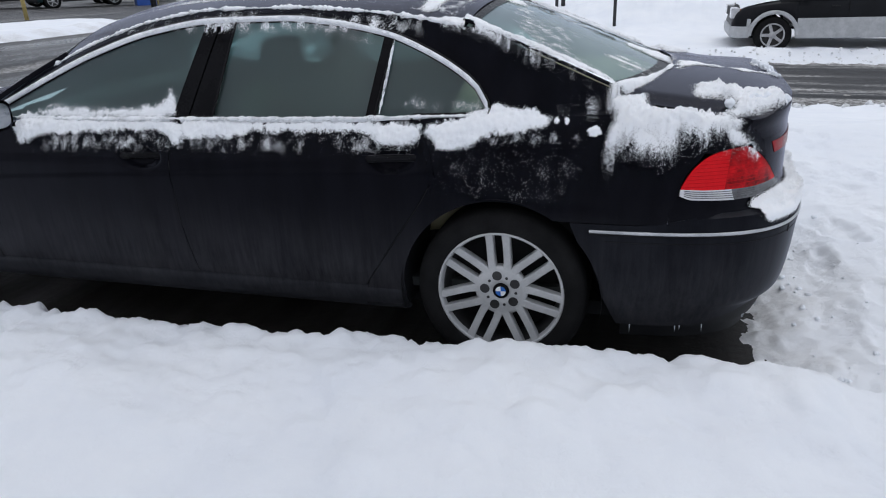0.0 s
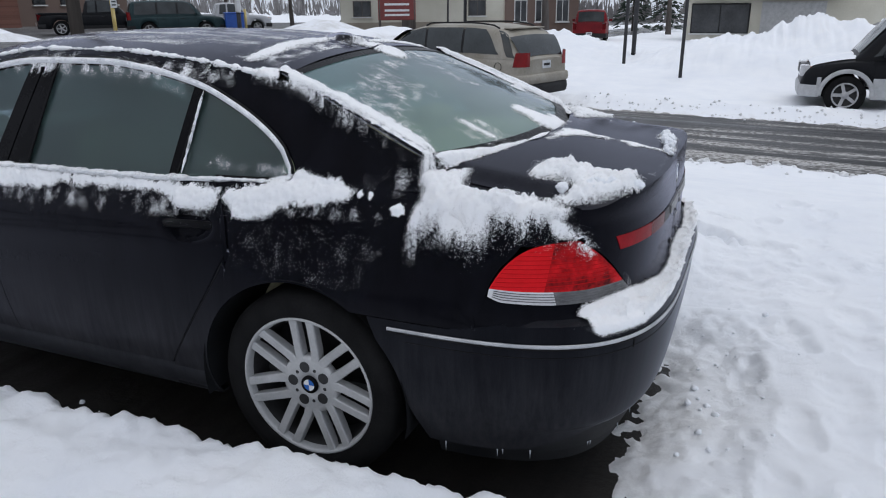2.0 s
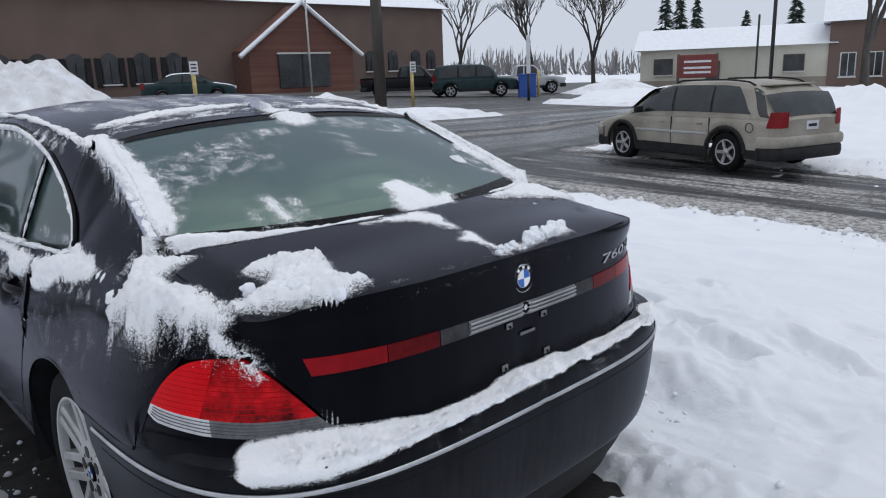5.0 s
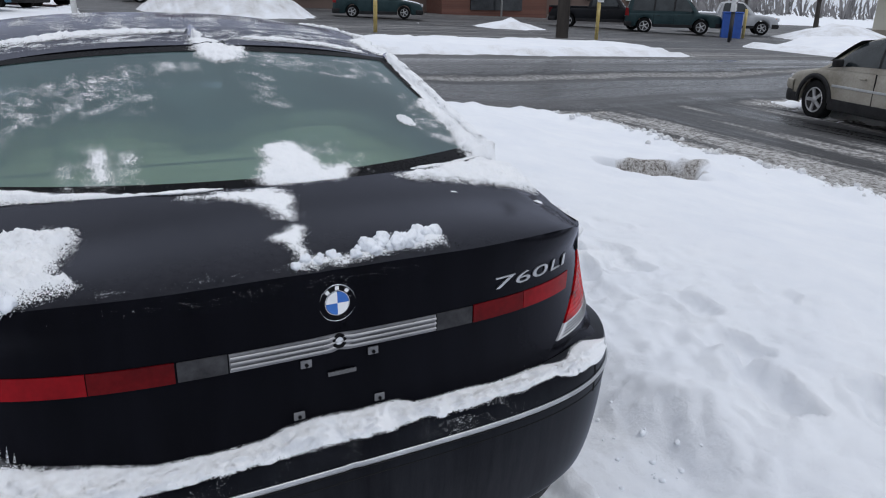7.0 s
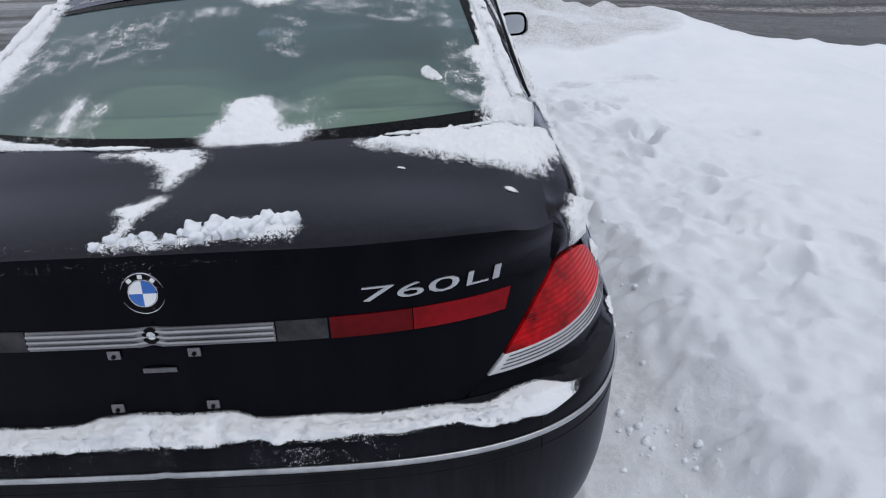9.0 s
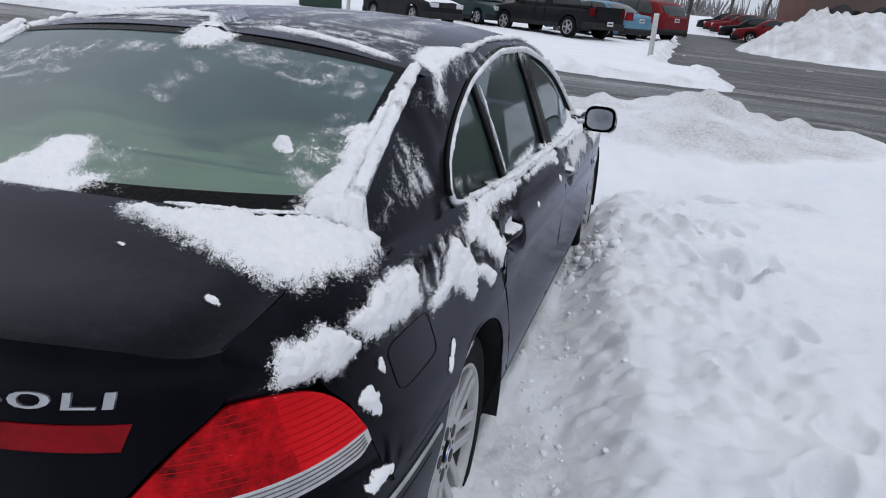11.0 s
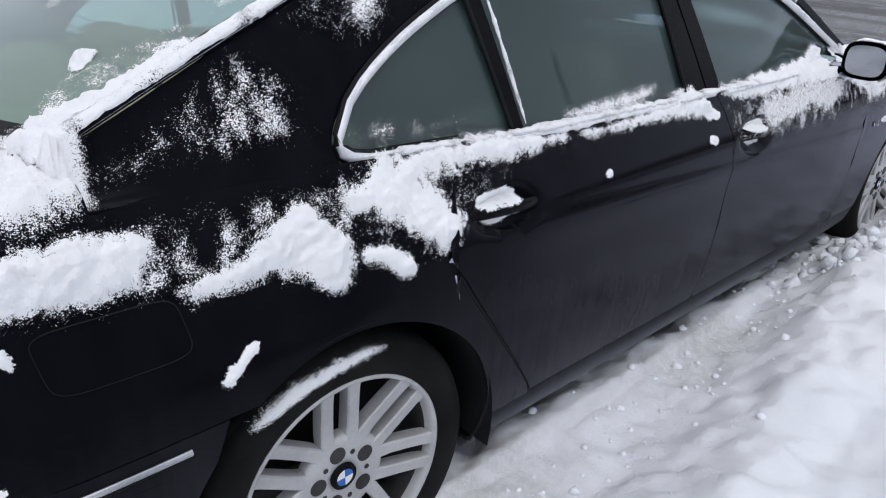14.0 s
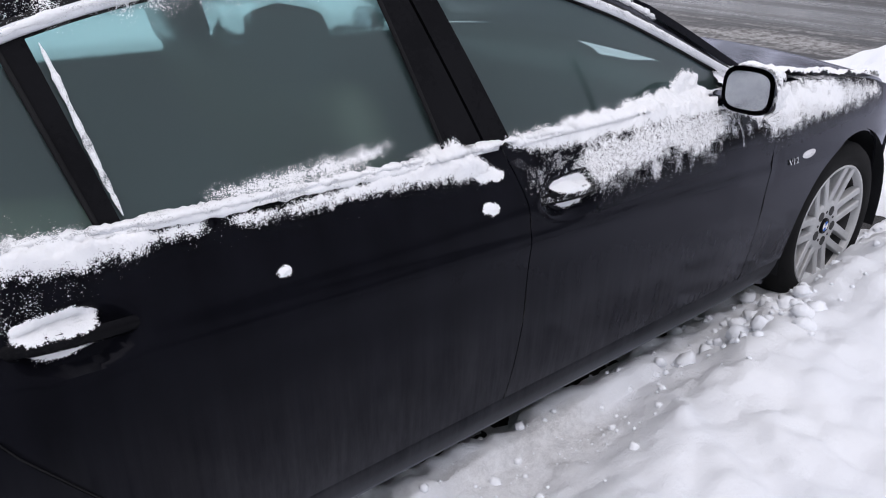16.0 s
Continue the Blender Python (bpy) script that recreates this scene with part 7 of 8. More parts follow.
def vehicle(name, label, category, at, turn, paint, L, W, top, roof, axles, r, panes, front_pane, back_pane, lower=None, low=0.28, bed=None, group="", snow=0.0, back_lamp=(0.75, 1.05), front_lamp=(0.62, 0.78), two_tone=0.0, rails=False):
    """A road vehicle from its side lines: x ahead, z up, standing on the ground at a place."""
    x, y = at
    z = base_z(x, y) + (max(0.0, min(0.10, snow_depth(x, y))) if road_gap(x, y) > 0 else 0.0)
    v = thing(name, label, category, pose(x, y, z, 0, 0, turn), group)
    top_z, roof_z = curve(top), curve(roof)
    half = W / 2

    def wide(x):
        e = abs(x) / (L / 2)
        return half * (1 - 0.16 * max(0.0, e - 0.72) ** 2 / 0.0784 * 0.7) * (1 - (0.0 if bed else 0.13) * max(0.0, (abs(x) - L / 2 + 0.24) / 0.24) ** 2.6)

    def bottom(x):
        b = low
        for ax in axles:
            d = abs(x - ax)
            if d < r * 1.17:
                b = max(b, r + math.sqrt((r * 1.17) ** 2 - d * d) * 0.98)
        return b

    xs = sorted(set(steps(-L / 2, L / 2, 46) + [s * (L / 2 - d) for s in (-1, 1) for d in (0.02, 0.05, 0.08, 0.15, 0.19)] + [ax + r * 1.17 * math.cos(k * math.pi / 10) for ax in axles for k in range(11)] + [ax + s * r * 1.171 for ax in axles for s in (-1, 1)]))

    def ring(x, zb, zt):
        w = wide(x)
        pts = [(w * 0.95, zb), (w * 0.995, lerp(zb, zt, 0.25)), (w, lerp(zb, zt, 0.55)), (w * 0.985, lerp(zb, zt, 0.8)), (w * 0.95, zt - 0.03), (w * 0.86, zt), (w * 0.5, zt + 0.02), (0.0, zt + 0.025)]
        return [Vector((x, -a, b)) for a, b in pts] + [Vector((x, a, b)) for a, b in pts[-2::-1]]

    rows = [ring(x, bottom(x), max(top_z(x), bottom(x) + 0.03)) for x in xs]
    body = grid_mesh(rows, flip=True)
    ends = [[rows[0][i] for i in range(15)], [rows[-1][i] for i in range(15)]]
    part("body", body, paint, v)
    part("tail_panel", mesh_of(ends[0], [tuple(range(15))], False), paint, v)
    part("nose_panel", mesh_of(ends[1], [tuple(range(15))[::-1]], False), paint, v)
    # cab
    x0, x1 = roof[0][0], roof[-1][0]

    def cab(x, t, out=0.0):
        zr, zb = roof_z(x), top_z(x) - 0.03
        zr = max(zr, zb + 0.01)
        w = wide(x)
        k = [(0.955, zb), (0.93, lerp(zb, zr, 0.30)), (0.86, lerp(zb, zr, 0.68)), (0.79, lerp(zb, zr, 0.90)), (0.70, zr - 0.015), (0.4, zr + 0.015), (0.0, zr + 0.025)]
        i = min(5, int(t * 6))
        f = t * 6 - i
        return Vector((x, lerp(k[i][0], k[i + 1][0], f) * w + out, lerp(k[i][1], k[i + 1][1], f) + out * 0.4))

    rows = []
    for x in steps(x0, x1, 34):
        a = [cab(x, t) for t in steps(0, 1, 12)]
        rows.append([Vector((p.x, -p.y, p.z)) for p in a] + a[-2::-1])
    part("cab", grid_mesh(rows, flip=True), paint, v)
    for b0, b1, t0, t1 in panes:
        for s in (-1, 1):
            rows = []
            for k in range(9):
                row = []
                for j in range(7):
                    t = lerp(0.085, 0.53, j / 6)
                    p = cab(lerp(lerp(b0, b1, k / 8), lerp(t0, t1, k / 8), j / 6), t, 0.008)
                    row.append(Vector((p.x, s * p.y, p.z)))
                rows.append(row)
            part("side_window", grid_mesh(rows, flip=s > 0), VEHICLE_GLASS, v)
    for (b0, b1, t0, t1), (c0, c1, u0, u1) in zip(panes, panes[1:]):
        for s in (-1, 1):
            rows = []
            for k in (0, 1):
                row = []
                for j in range(7):
                    p = cab(lerp((c1, b0)[k], (u1, t0)[k], j / 6), lerp(0.085, 0.53, j / 6), 0.006)
                    row.append(Vector((p.x, s * p.y, p.z)))
                rows.append(row)
            part("window_pillar", grid_mesh(rows, flip=s > 0), DARK_TRIM if bed is None else paint, v)
    for name_, (a, b) in (("windscreen", front_pane), ("back_window", back_pane)):
        rows = []
        for x in steps(a, b, 8):
            rows.append([Vector((x + (0.012 if name_ == "windscreen" else -0.012), t * wide(x) * (0.86 if rails else 0.74), roof_z(x) + 0.034 - 0.035 * t * t)) for t in steps(-1, 1, 8)])
        part(name_, grid_mesh(rows, flip=True), VEHICLE_GLASS, v)
    # lamps, bumpers, plate, mirrors
    for s in (-1, 1):
        zl = lerp(*back_lamp, 0.5)
        if bed:
            part("tail_lamp", box_mesh(((-L / 2 + 0.085, s * (wide(-L / 2 + 0.02) - half * 0.085), zl), (0.19, half * 0.19, back_lamp[1] - back_lamp[0]))), RED_DARK, v, "red tail lamp", bevel=0.02)
        else:
            # the lens wraps round the corner of the tail
            rows = []
            for t in steps(0, 1, 6):
                zt = lerp(*back_lamp, t)
                skew = 0.05 * t
                side = [Vector((x, s * (wide(x) * (0.992 - 0.02 * t) + 0.007), zt)) for x in steps(-L / 2 + 0.20 - skew, -L / 2, 8)]
                rows.append(side + [Vector((-L / 2 - 0.008, s * wide(-L / 2) * k, zt)) for k in (0.97, 0.90, 0.80)])
            part("tail_lamp", grid_mesh(rows, flip=s < 0), RED_LAMP, v, "red tail lamp")
        lamp = part("head_lamp", box_mesh(((L / 2 - 0.06, s * wide(L / 2) * 0.80, lerp(*front_lamp, 0.5)), (0.18, half * 0.36, front_lamp[1] - front_lamp[0]))), WHITE_LENS, v, "clear head lamp", bevel=0.02)
        part("indicator", box_mesh(((L / 2 - 0.10, s * (wide(L / 2) * 0.97), lerp(*front_lamp, 0.5)), (0.16, 0.05, (front_lamp[1] - front_lamp[0]) * 0.9))), AMBER, lamp, "amber indicator", bevel=0.01)
        part("mirror", box_mesh(((min(front_pane) + 0.25, s * (wide(0) + 0.09), top_z(min(front_pane)) + 0.10), (0.10, 0.20, 0.14))), DARK_TRIM if two_tone else paint, v, bevel=0.03)
        for hx in [lerp(p[0], p[1], 0.12) for p in panes[:2]]:
            part("door_handle", box_mesh(((hx + 0.1, s * (wide(hx) + 0.006), top_z(hx) - 0.14), (0.16, 0.025, 0.03))), paint if rails else DARK_TRIM, v, bevel=0.008)
        for p in panes[:2]:
            part("door_seam", box_mesh(((p[0] - 0.04, s * (wide(p[0]) * 0.995), lerp(low + 0.1, top_z(p[0]), 0.5)), (0.012, 0.02, top_z(p[0]) - low - 0.16))), SEAL, v)
        part("side_sill", box_mesh((((axles[0] + axles[1]) / 2, s * wide(0) * 0.985, low + 0.06), (abs(axles[1] - axles[0]) - 2.3 * r, 0.05, 0.16))), lower or DARK_TRIM, v, bevel=0.02)
        if two_tone:
            for a, b in ((-L / 2 + 0.30, axles[0] - 1.2 * r), (axles[0] + 1.2 * r, axles[1] - 1.2 * r), (axles[1] + 1.2 * r, L / 2 - 0.30)):
                part("lower_panel", box_mesh((((a + b) / 2, s * (wide((a + b) / 2) * 0.998), (low + two_tone) / 2 + 0.02), (b - a, 0.03, two_tone - low))), lower, v, "lower body panel", bevel=0.01)
            for ax in axles:
                run = [(ax + r * 1.24 * math.cos(q), s * (wide(ax) + 0.005), r + r * 1.24 * math.sin(q)) for q in steps(0.0, math.pi, 18)]
                part("arch_trim", tube(run, 0.05, 6, flat=0.5), lower, v)
    def bumper(end, z0, z1, out):
        """A band that runs round one end of the body."""
        rows = []
        for z, k in ((z0, -0.03), (lerp(z0, z1, 0.12), -0.004), (lerp(z0, z1, 0.5), 0.006), (lerp(z0, z1, 0.85), 0.0), (z1, -0.02), (z1 + 0.004, -0.08)):
            o = out + k
            flank = [(L / 2 - 0.36 + 0.36 * q + o * q ** 4, wide(L / 2 - 0.36 + 0.36 * q) + o * lerp(0.5, 0.9, q)) for q in steps(0, 1, 12)]
            run = [(a, b) for a, b in flank] + [(L / 2 + o + 0.012 * (1 - q * q), q * flank[-1][1]) for q in (0.93, 0.8, 0.5, 0, -0.5, -0.8, -0.93)] + [(a, -b) for a, b in flank[::-1]]
            rows.append([Vector((end * a, b, z)) for a, b in run])
        return grid_mesh(rows, flip=end < 0)

    for end, name_ in ((-1, "rear_bumper"), (1, "front_bumper")):
        band = part(name_, bumper(end, low, low + 0.24, 0.035), lower or DARK_TRIM, v, bevel=0.0)
        if rails:
            part("bumper_cover", bumper(end, low + 0.235, low + 0.43, 0.05), paint, band, "painted bumper cover")
    part("grille", box_mesh(((L / 2 + 0.005, 0, lerp(*front_lamp, 0.5)), (0.05, W * 0.42, 0.18))), DARK_TRIM, v, bevel=0.02)
    plate_z = back_lamp[0] + 0.02 if bed is None else low + 0.22
    plate = part("number_plate", box_mesh(((-L / 2 - (0.012 if bed is None else 0.14), 0, plate_z), (0.012, 0.32, 0.16))), PLATE, v, "pale number plate", bevel=0.005)
    part("plate_bar", box_mesh(((-L / 2 - (0.020 if bed is None else 0.148), 0, plate_z), (0.006, 0.22, 0.05))), DARK_TRIM, plate)
    if bed:
        part("bed_floor", box_mesh((((bed[0] + bed[1]) / 2, 0, bed[2] + 0.032), (bed[1] - bed[0], W * 0.80, 0.03))), DARK_TRIM, v)
        for s in (-1, 1):
            part("bed_rail", box_mesh((((bed[0] + bed[1]) / 2, s * half * 0.88, bed[2] + 0.06), (bed[1] - bed[0] + 0.1, 0.10, 0.10))), paint, v, bevel=0.02)
        part("tailgate", box_mesh(((-L / 2 - 0.012, 0, (low + 0.35 + bed[2] + 0.1) / 2), (0.06, W * 0.70, bed[2] + 0.1 - low - 0.35))), paint, v, bevel=0.02)
    tyre = lathe([(r * 0.62, -0.10), (r * 0.92, -0.11), (r, -0.08), (r, 0.08), (r * 0.92, 0.11), (r * 0.62, 0.10)], 28)
    rim = lathe([(r * 0.64, 0.085), (r * 0.60, 0.100), (r * 0.54, 0.03), (r * 0.30, 0.03), (0.001, 0.04)], 28)
    rim_edge = lathe([(r * 0.66, 0.095), (r * 0.63, 0.112), (r * 0.57, 0.10)], 28)
    rim_hub = lathe([(r * 0.20, 0.085), (r * 0.16, 0.105), (0.001, 0.108)], 16)
    for ax in axles:
        for s in (-1, 1):
            w = part("wheel", tyre, RUBBER, v, "black tyre")
            w.matrix_basis = pose(ax, s * (half - 0.13), r, 0, 0, 0 if s > 0 else 180)
            part("rim", rim, RIM_DARK, w)
            part("rim_edge", rim_edge, STEEL, w)
            part("rim_hub", rim_hub, STEEL, w)
            for k in range(5):
                a = 2 * math.pi * k / 5
                bm = bmesh.new()
                box(bm, (r * 0.36, 0.085, 0), (r * 0.46, 0.03, r * 0.16), pose(0, 0, 0, 0, math.degrees(a), 0))
                part("spoke", bm, STEEL, w)
    if rails:
        for s in (-1, 1):
            run = [(x, s * wide(x) * 0.66, roof_z(x) + (0.0 if i in (0, 14) else 0.040)) for i, x in enumerate(steps(lerp(x0, x1, 0.16), lerp(x0, x1, 0.66), 14))]
            part("roof_rail", tube(run, 0.018, 6), DARK_TRIM, v, "dark roof rail")
            part("side_strip", box_mesh((((axles[0] + axles[1]) / 2, s * (wide(0) + 0.004), 0.70), (abs(axles[1] - axles[0]) - 2.5 * r, 0.02, 0.045))), SILVER_TRIM, v, "bright side strip", bevel=0.008)
            # dark rear pillar and round fuel flap
            rows = []
            for j in range(9):
                t = lerp(0.06, 0.60, j / 8)
                rows.append([Vector((p.x, s * p.y, p.z)) for p in (cab(lerp(lerp(-2.37, -2.06, j / 8), lerp(-2.17, -1.84, j / 8), q), t, 0.007) for q in (0, 0.5, 1))])
            part("rear_pillar", grid_mesh(rows, flip=s < 0), VEHICLE_GLASS, v, "dark rear pillar")
            run = [(-2.0 + 0.085 * math.cos(q), s * (wide(-2.0) + 0.001), 0.86 + 0.085 * math.sin(q)) for q in steps(0, 2 * math.pi, 20)]
            part("fuel_flap", tube(run, 0.006, 5), SEAL, v)
        part("roof_spoiler", box_mesh(((roof[2][0] - 0.02, 0, roof[2][1] + 0.022), (0.20, W * 0.62, 0.03))), paint, v, bevel=0.012)
    if snow:
        rows = []
        for x in steps(lerp(x0, x1, 0.22), lerp(x0, x1, 0.74), 16):
            rows.append([Vector((x, t * wide(x) * 0.70, roof_z(x) + 0.02 + snow * (1 - t ** 6) * (1 + 0.3 * noise.noise(Vector((x * 3, t * 3, L)))))) for t in steps(-1, 1, 10)])
        part("roof_snow", grid_mesh(rows, flip=True), SNOW, v, "snow on the roof")
        b = L / 2 - 0.15
        rows = []
        for x in steps(max(front_pane) + 0.05, b, 10):
            rows.append([Vector((x, t * wide(x) * 0.86, top_z(x) + 0.02 + snow * (1 - t ** 6) * (0.8 + 0.4 * noise.noise(Vector((x * 3, t * 3, W)))))) for t in steps(-1, 1, 10)])
        part("bonnet_snow", grid_mesh(rows, flip=True), SNOW, v, "snow on the bonnet")
    return v


SILVER_TRIM = surface("pale_silver_trim", (0.36, 0.37, 0.38), (0.5, 0.51, 0.52), rough=(0.4, 0.6), metal=0.2, fine=30.0)
RED_LAMP = surface("vehicle_tail_lens", (0.15, 0.007, 0.009), (0.24, 0.011, 0.013), rough=(0.2, 0.3), fine=20.0, bump=0.0, spec=0.2)
PLATE = surface("pale_plate", (0.5, 0.52, 0.55), (0.65, 0.66, 0.68), rough=(0.4, 0.5), fine=30.0, bump=0.0)
BLACK_V = vehicle_paint("black_vehicle_paint", (0.005, 0.0055, 0.007), (0.011, 0.012, 0.015))
BEIGE = vehicle_paint("muddy_beige_paint", (0.225, 0.205, 0.165), (0.40, 0.375, 0.33), (0.35, 0.55))
GREEN_V = vehicle_paint("dark_green_paint", (0.014, 0.030, 0.034), (0.03, 0.055, 0.06))
RED_V = vehicle_paint("red_vehicle_paint", (0.12, 0.008, 0.012), (0.20, 0.014, 0.018))
BLUE_V = vehicle_paint("light_blue_paint", (0.10, 0.22, 0.32), (0.16, 0.30, 0.42))
SILVER_V = vehicle_paint("silver_vehicle_paint", (0.34, 0.35, 0.37), (0.48, 0.49, 0.51))

SALOON = dict(L=4.75, W=1.80, top=[(-2.375, 0.86), (-2.2, 0.98), (-1.5, 1.0), (0.9, 0.96), (1.6, 0.88), (2.25, 0.74), (2.375, 0.62)], roof=[(-1.75, 1.0), (-1.25, 1.25), (-0.7, 1.42), (0.0, 1.45), (0.45, 1.40), (1.25, 0.98)],
              axles=(-1.35, 1.40), r=0.32, panes=[(-0.28, 0.95, -0.22, 0.35), (-1.35, -0.36, -0.95, -0.30)], front_pane=(0.55, 1.2), back_pane=(-1.65, -1.0), low=0.22)
PICKUP = dict(L=5.6, W=1.98, top=[(-2.8, 1.10), (0.0, 1.10), (0.9, 1.14), (1.5, 1.12), (2.5, 1.02), (2.72, 0.90), (2.8, 0.72)], roof=[(-0.62, 1.10), (-0.5, 1.5), (-0.36, 1.80), (0.2, 1.84), (0.75, 1.80), (1.5, 1.13)],
              axles=(-1.72, 1.90), r=0.39, panes=[(0.12, 1.20, 0.14, 0.72), (-0.40, 0.02, -0.30, 0.06)], front_pane=(0.82, 1.45), back_pane=(-0.60, -0.42), low=0.38, bed=(-2.7, -0.66, 1.08), back_lamp=(0.82, 1.12), front_lamp=(0.78, 0.98))
WAGON = dict(L=5.05, W=2.0, top=[(-2.525, 0.98), (-2.4, 1.04), (0.9, 1.02), (1.5, 0.98), (2.3, 0.84), (2.525, 0.66)], roof=[(-2.44, 1.02), (-2.20, 1.40), (-1.95, 1.58), (-1.0, 1.67), (0.0, 1.66), (0.5, 1.58), (1.55, 1.02)],
             axles=(-1.45, 1.50), r=0.375, panes=[(0.02, 1.30, 0.08, 0.62), (-1.00, -0.04, -0.96, 0.02), (-1.98, -1.06, -1.55, -1.02)], front_pane=(0.62, 1.38), back_pane=(-2.43, -2.16), low=0.27, back_lamp=(0.86, 1.14))
OFFROAD = dict(L=5.1, W=2.0, top=[(-2.55, 1.06), (0.8, 1.10), (1.5, 1.08), (2.35, 0.98), (2.55, 0.76)], roof=[(-2.52, 1.08), (-2.4, 1.5), (-2.25, 1.82), (-1.0, 1.88), (0.2, 1.86), (0.62, 1.80), (1.35, 1.08)],
               axles=(-1.5, 1.45), r=0.39, panes=[(0.05, 1.05, 0.08, 0.60), (-1.0, -0.06, -0.96, -0.02), (-2.2, -1.1, -2.1, -1.06)], front_pane=(0.72, 1.28), back_pane=(-2.50, -2.32), low=0.36, back_lamp=(0.9, 1.3), front_lamp=(0.74, 0.94))
VAN = dict(L=5.6, W=2.02, top=[(-2.8, 1.10), (1.3, 1.12), (1.8, 1.10), (2.5, 0.98), (2.72, 0.86), (2.8, 0.66)], roof=[(-2.76, 1.10), (-2.7, 1.6), (-2.5, 2.06), (-1.0, 2.14), (0.6, 2.12), (1.0, 2.04), (1.85, 1.14)],
           axles=(-1.55, 1.95), r=0.39, panes=[(0.55, 1.55, 0.60, 1.05), (-0.95, 0.42, -0.95, 0.42), (-2.3, -1.1, -2.3, -1.1)], front_pane=(1.08, 1.78), back_pane=(-2.74, -2.56), low=0.34, back_lamp=(0.85, 1.15), front_lamp=(0.74, 0.96))

vehicle("van", "black conversion van with pale silver lower panels", "van", (4.85, 15.45), 180, BLACK_V, lower=SILVER_TRIM, two_tone=0.72, snow=0.08, **VAN)
vehicle("crossover", "muddy beige crossover car with tinted windows", "car", (-5.30, 13.3), 163, BEIGE, lower=DARK_TRIM, two_tone=0.44, rails=True, **WAGON)
vehicle("off_roader", "dark off-road car with snow on its bonnet", "car", (-2.05, -9.6), 152, BLACK_V, lower=SILVER_TRIM, snow=0.06, **OFFROAD)
vehicle("pickup", "black pickup truck parked on the snowy lot", "pickup truck", (-28.6, -3.6), -126, BLACK_V, group="cars on the far lot", **PICKUP)
vehicle("saloon", "black saloon with a snowy bonnet on the lot", "car", (-26.6, -8.9), 54, BLACK_V, group="cars on the far lot", snow=0.05, **SALOON)
vehicle("saloon", "dark green saloon on the snowy lot", "car", (-31.0, -7.6), 54, GREEN_V, group="cars on the far lot", **SALOON)
vehicle("saloon", "light blue saloon parked beside a pickup truck", "car", (-31.4, -2.2), -126, BLUE_V, group="cars on the far lot", **SALOON)
vehicle("wagon", "dark red estate car on the snowy lot", "car", (-34.0, -1.0), -126, RED_V, group="cars on the far lot", **WAGON)
vehicle("saloon", "dark green saloon in front of the brick building", "car", (-36.0, 16.0), 66, GREEN_V, group="cars by the brick building", snow=0.05, **SALOON)
vehicle("off_roader", "dark green off-road car on the wet lot", "car", (-29.0, 30.6), 48, GREEN_V, group="cars by the brick building", **OFFROAD)
vehicle("pickup", "black pickup truck on the wet lot", "pickup truck", (-32.6, 28.4), 48, BLACK_V, group="cars by the brick building", **PICKUP)
vehicle("pickup", "silver pickup truck on the wet lot", "pickup truck", (-30.5, 36.5), 48, SILVER_V, group="cars by the brick building", **PICKUP)
for k, (px, py, paint, tint) in enumerate(((-46.5, 4.6, RED_V, "red"), (-50.5, 4.0, BLACK_V, "black"), (-54.5, 3.6, RED_V, "red"), (-58.5, 3.2, RED_V, "red"), (-63.0, 2.8, BLACK_V, "black"))):
    vehicle("saloon", tint + " car in a row along the far lot", "car", (px, py + 2.0), -95, paint, group="row of far cars", **SALOON)
vehicle("pickup", "dark red pickup truck on the back road", "pickup truck", (-8.3, 42.0), 100, RED_V, **PICKUP)
vehicle("saloon", "silver car covered with snow behind a bank", "car", (6.0, 33.0), 170, SILVER_V, group="snowed-in cars", snow=0.10, **SALOON)
vehicle("saloon", "silver car covered with snow behind a bank", "car", (3.0, 35.5), 170, SILVER_V, group="snowed-in cars", snow=0.10, **SALOON)


# ---- posts, poles and signs ----
TIMBER = surface("weathered_pole", (0.05, 0.042, 0.036), (0.11, 0.095, 0.085), rough=(0.7, 0.9), scale=1.0, fine=20.0, bump=0.4, stretch=(6, 6, 0.6))
DARK_STEEL = surface("dark_steel_post", (0.012, 0.013, 0.015), (0.03, 0.03, 0.033), rough=(0.5, 0.7), fine=50.0)
YELLOW = surface("faded_yellow_post", (0.42, 0.30, 0.07), (0.58, 0.47, 0.22), rough=(0.6, 0.8), fine=30.0)
WHITE_POST = surface("dirty_white_post", (0.42, 0.42, 0.41), (0.62, 0.62, 0.61), rough=(0.6, 0.8), fine=30.0)
SIGN_WHITE = surface("sign_white", (0.60, 0.61, 0.62), (0.74, 0.75, 0.76), rough=(0.4, 0.6), fine=30.0)
BLUE_BOX = surface("blue_paint", (0.015, 0.07, 0.32), (0.025, 0.10, 0.42), rough=(0.35, 0.5), fine=30.0)


def ground_z(x, y):
    return base_z(x, y) + max(0.0, snow_depth(x, y))


def pole(name, label, x, y, r, h, material, r2=None, sink=0.3, lean=(0, 0), group=""):
    z = ground_z(x, y) - sink
    v = thing(name, label, "pole", pose(x, y, z), group)
    part("shaft", rod((0, 0, 0), (lean[0], lean[1], h + sink), r, 12, r2), material, v)
    return v


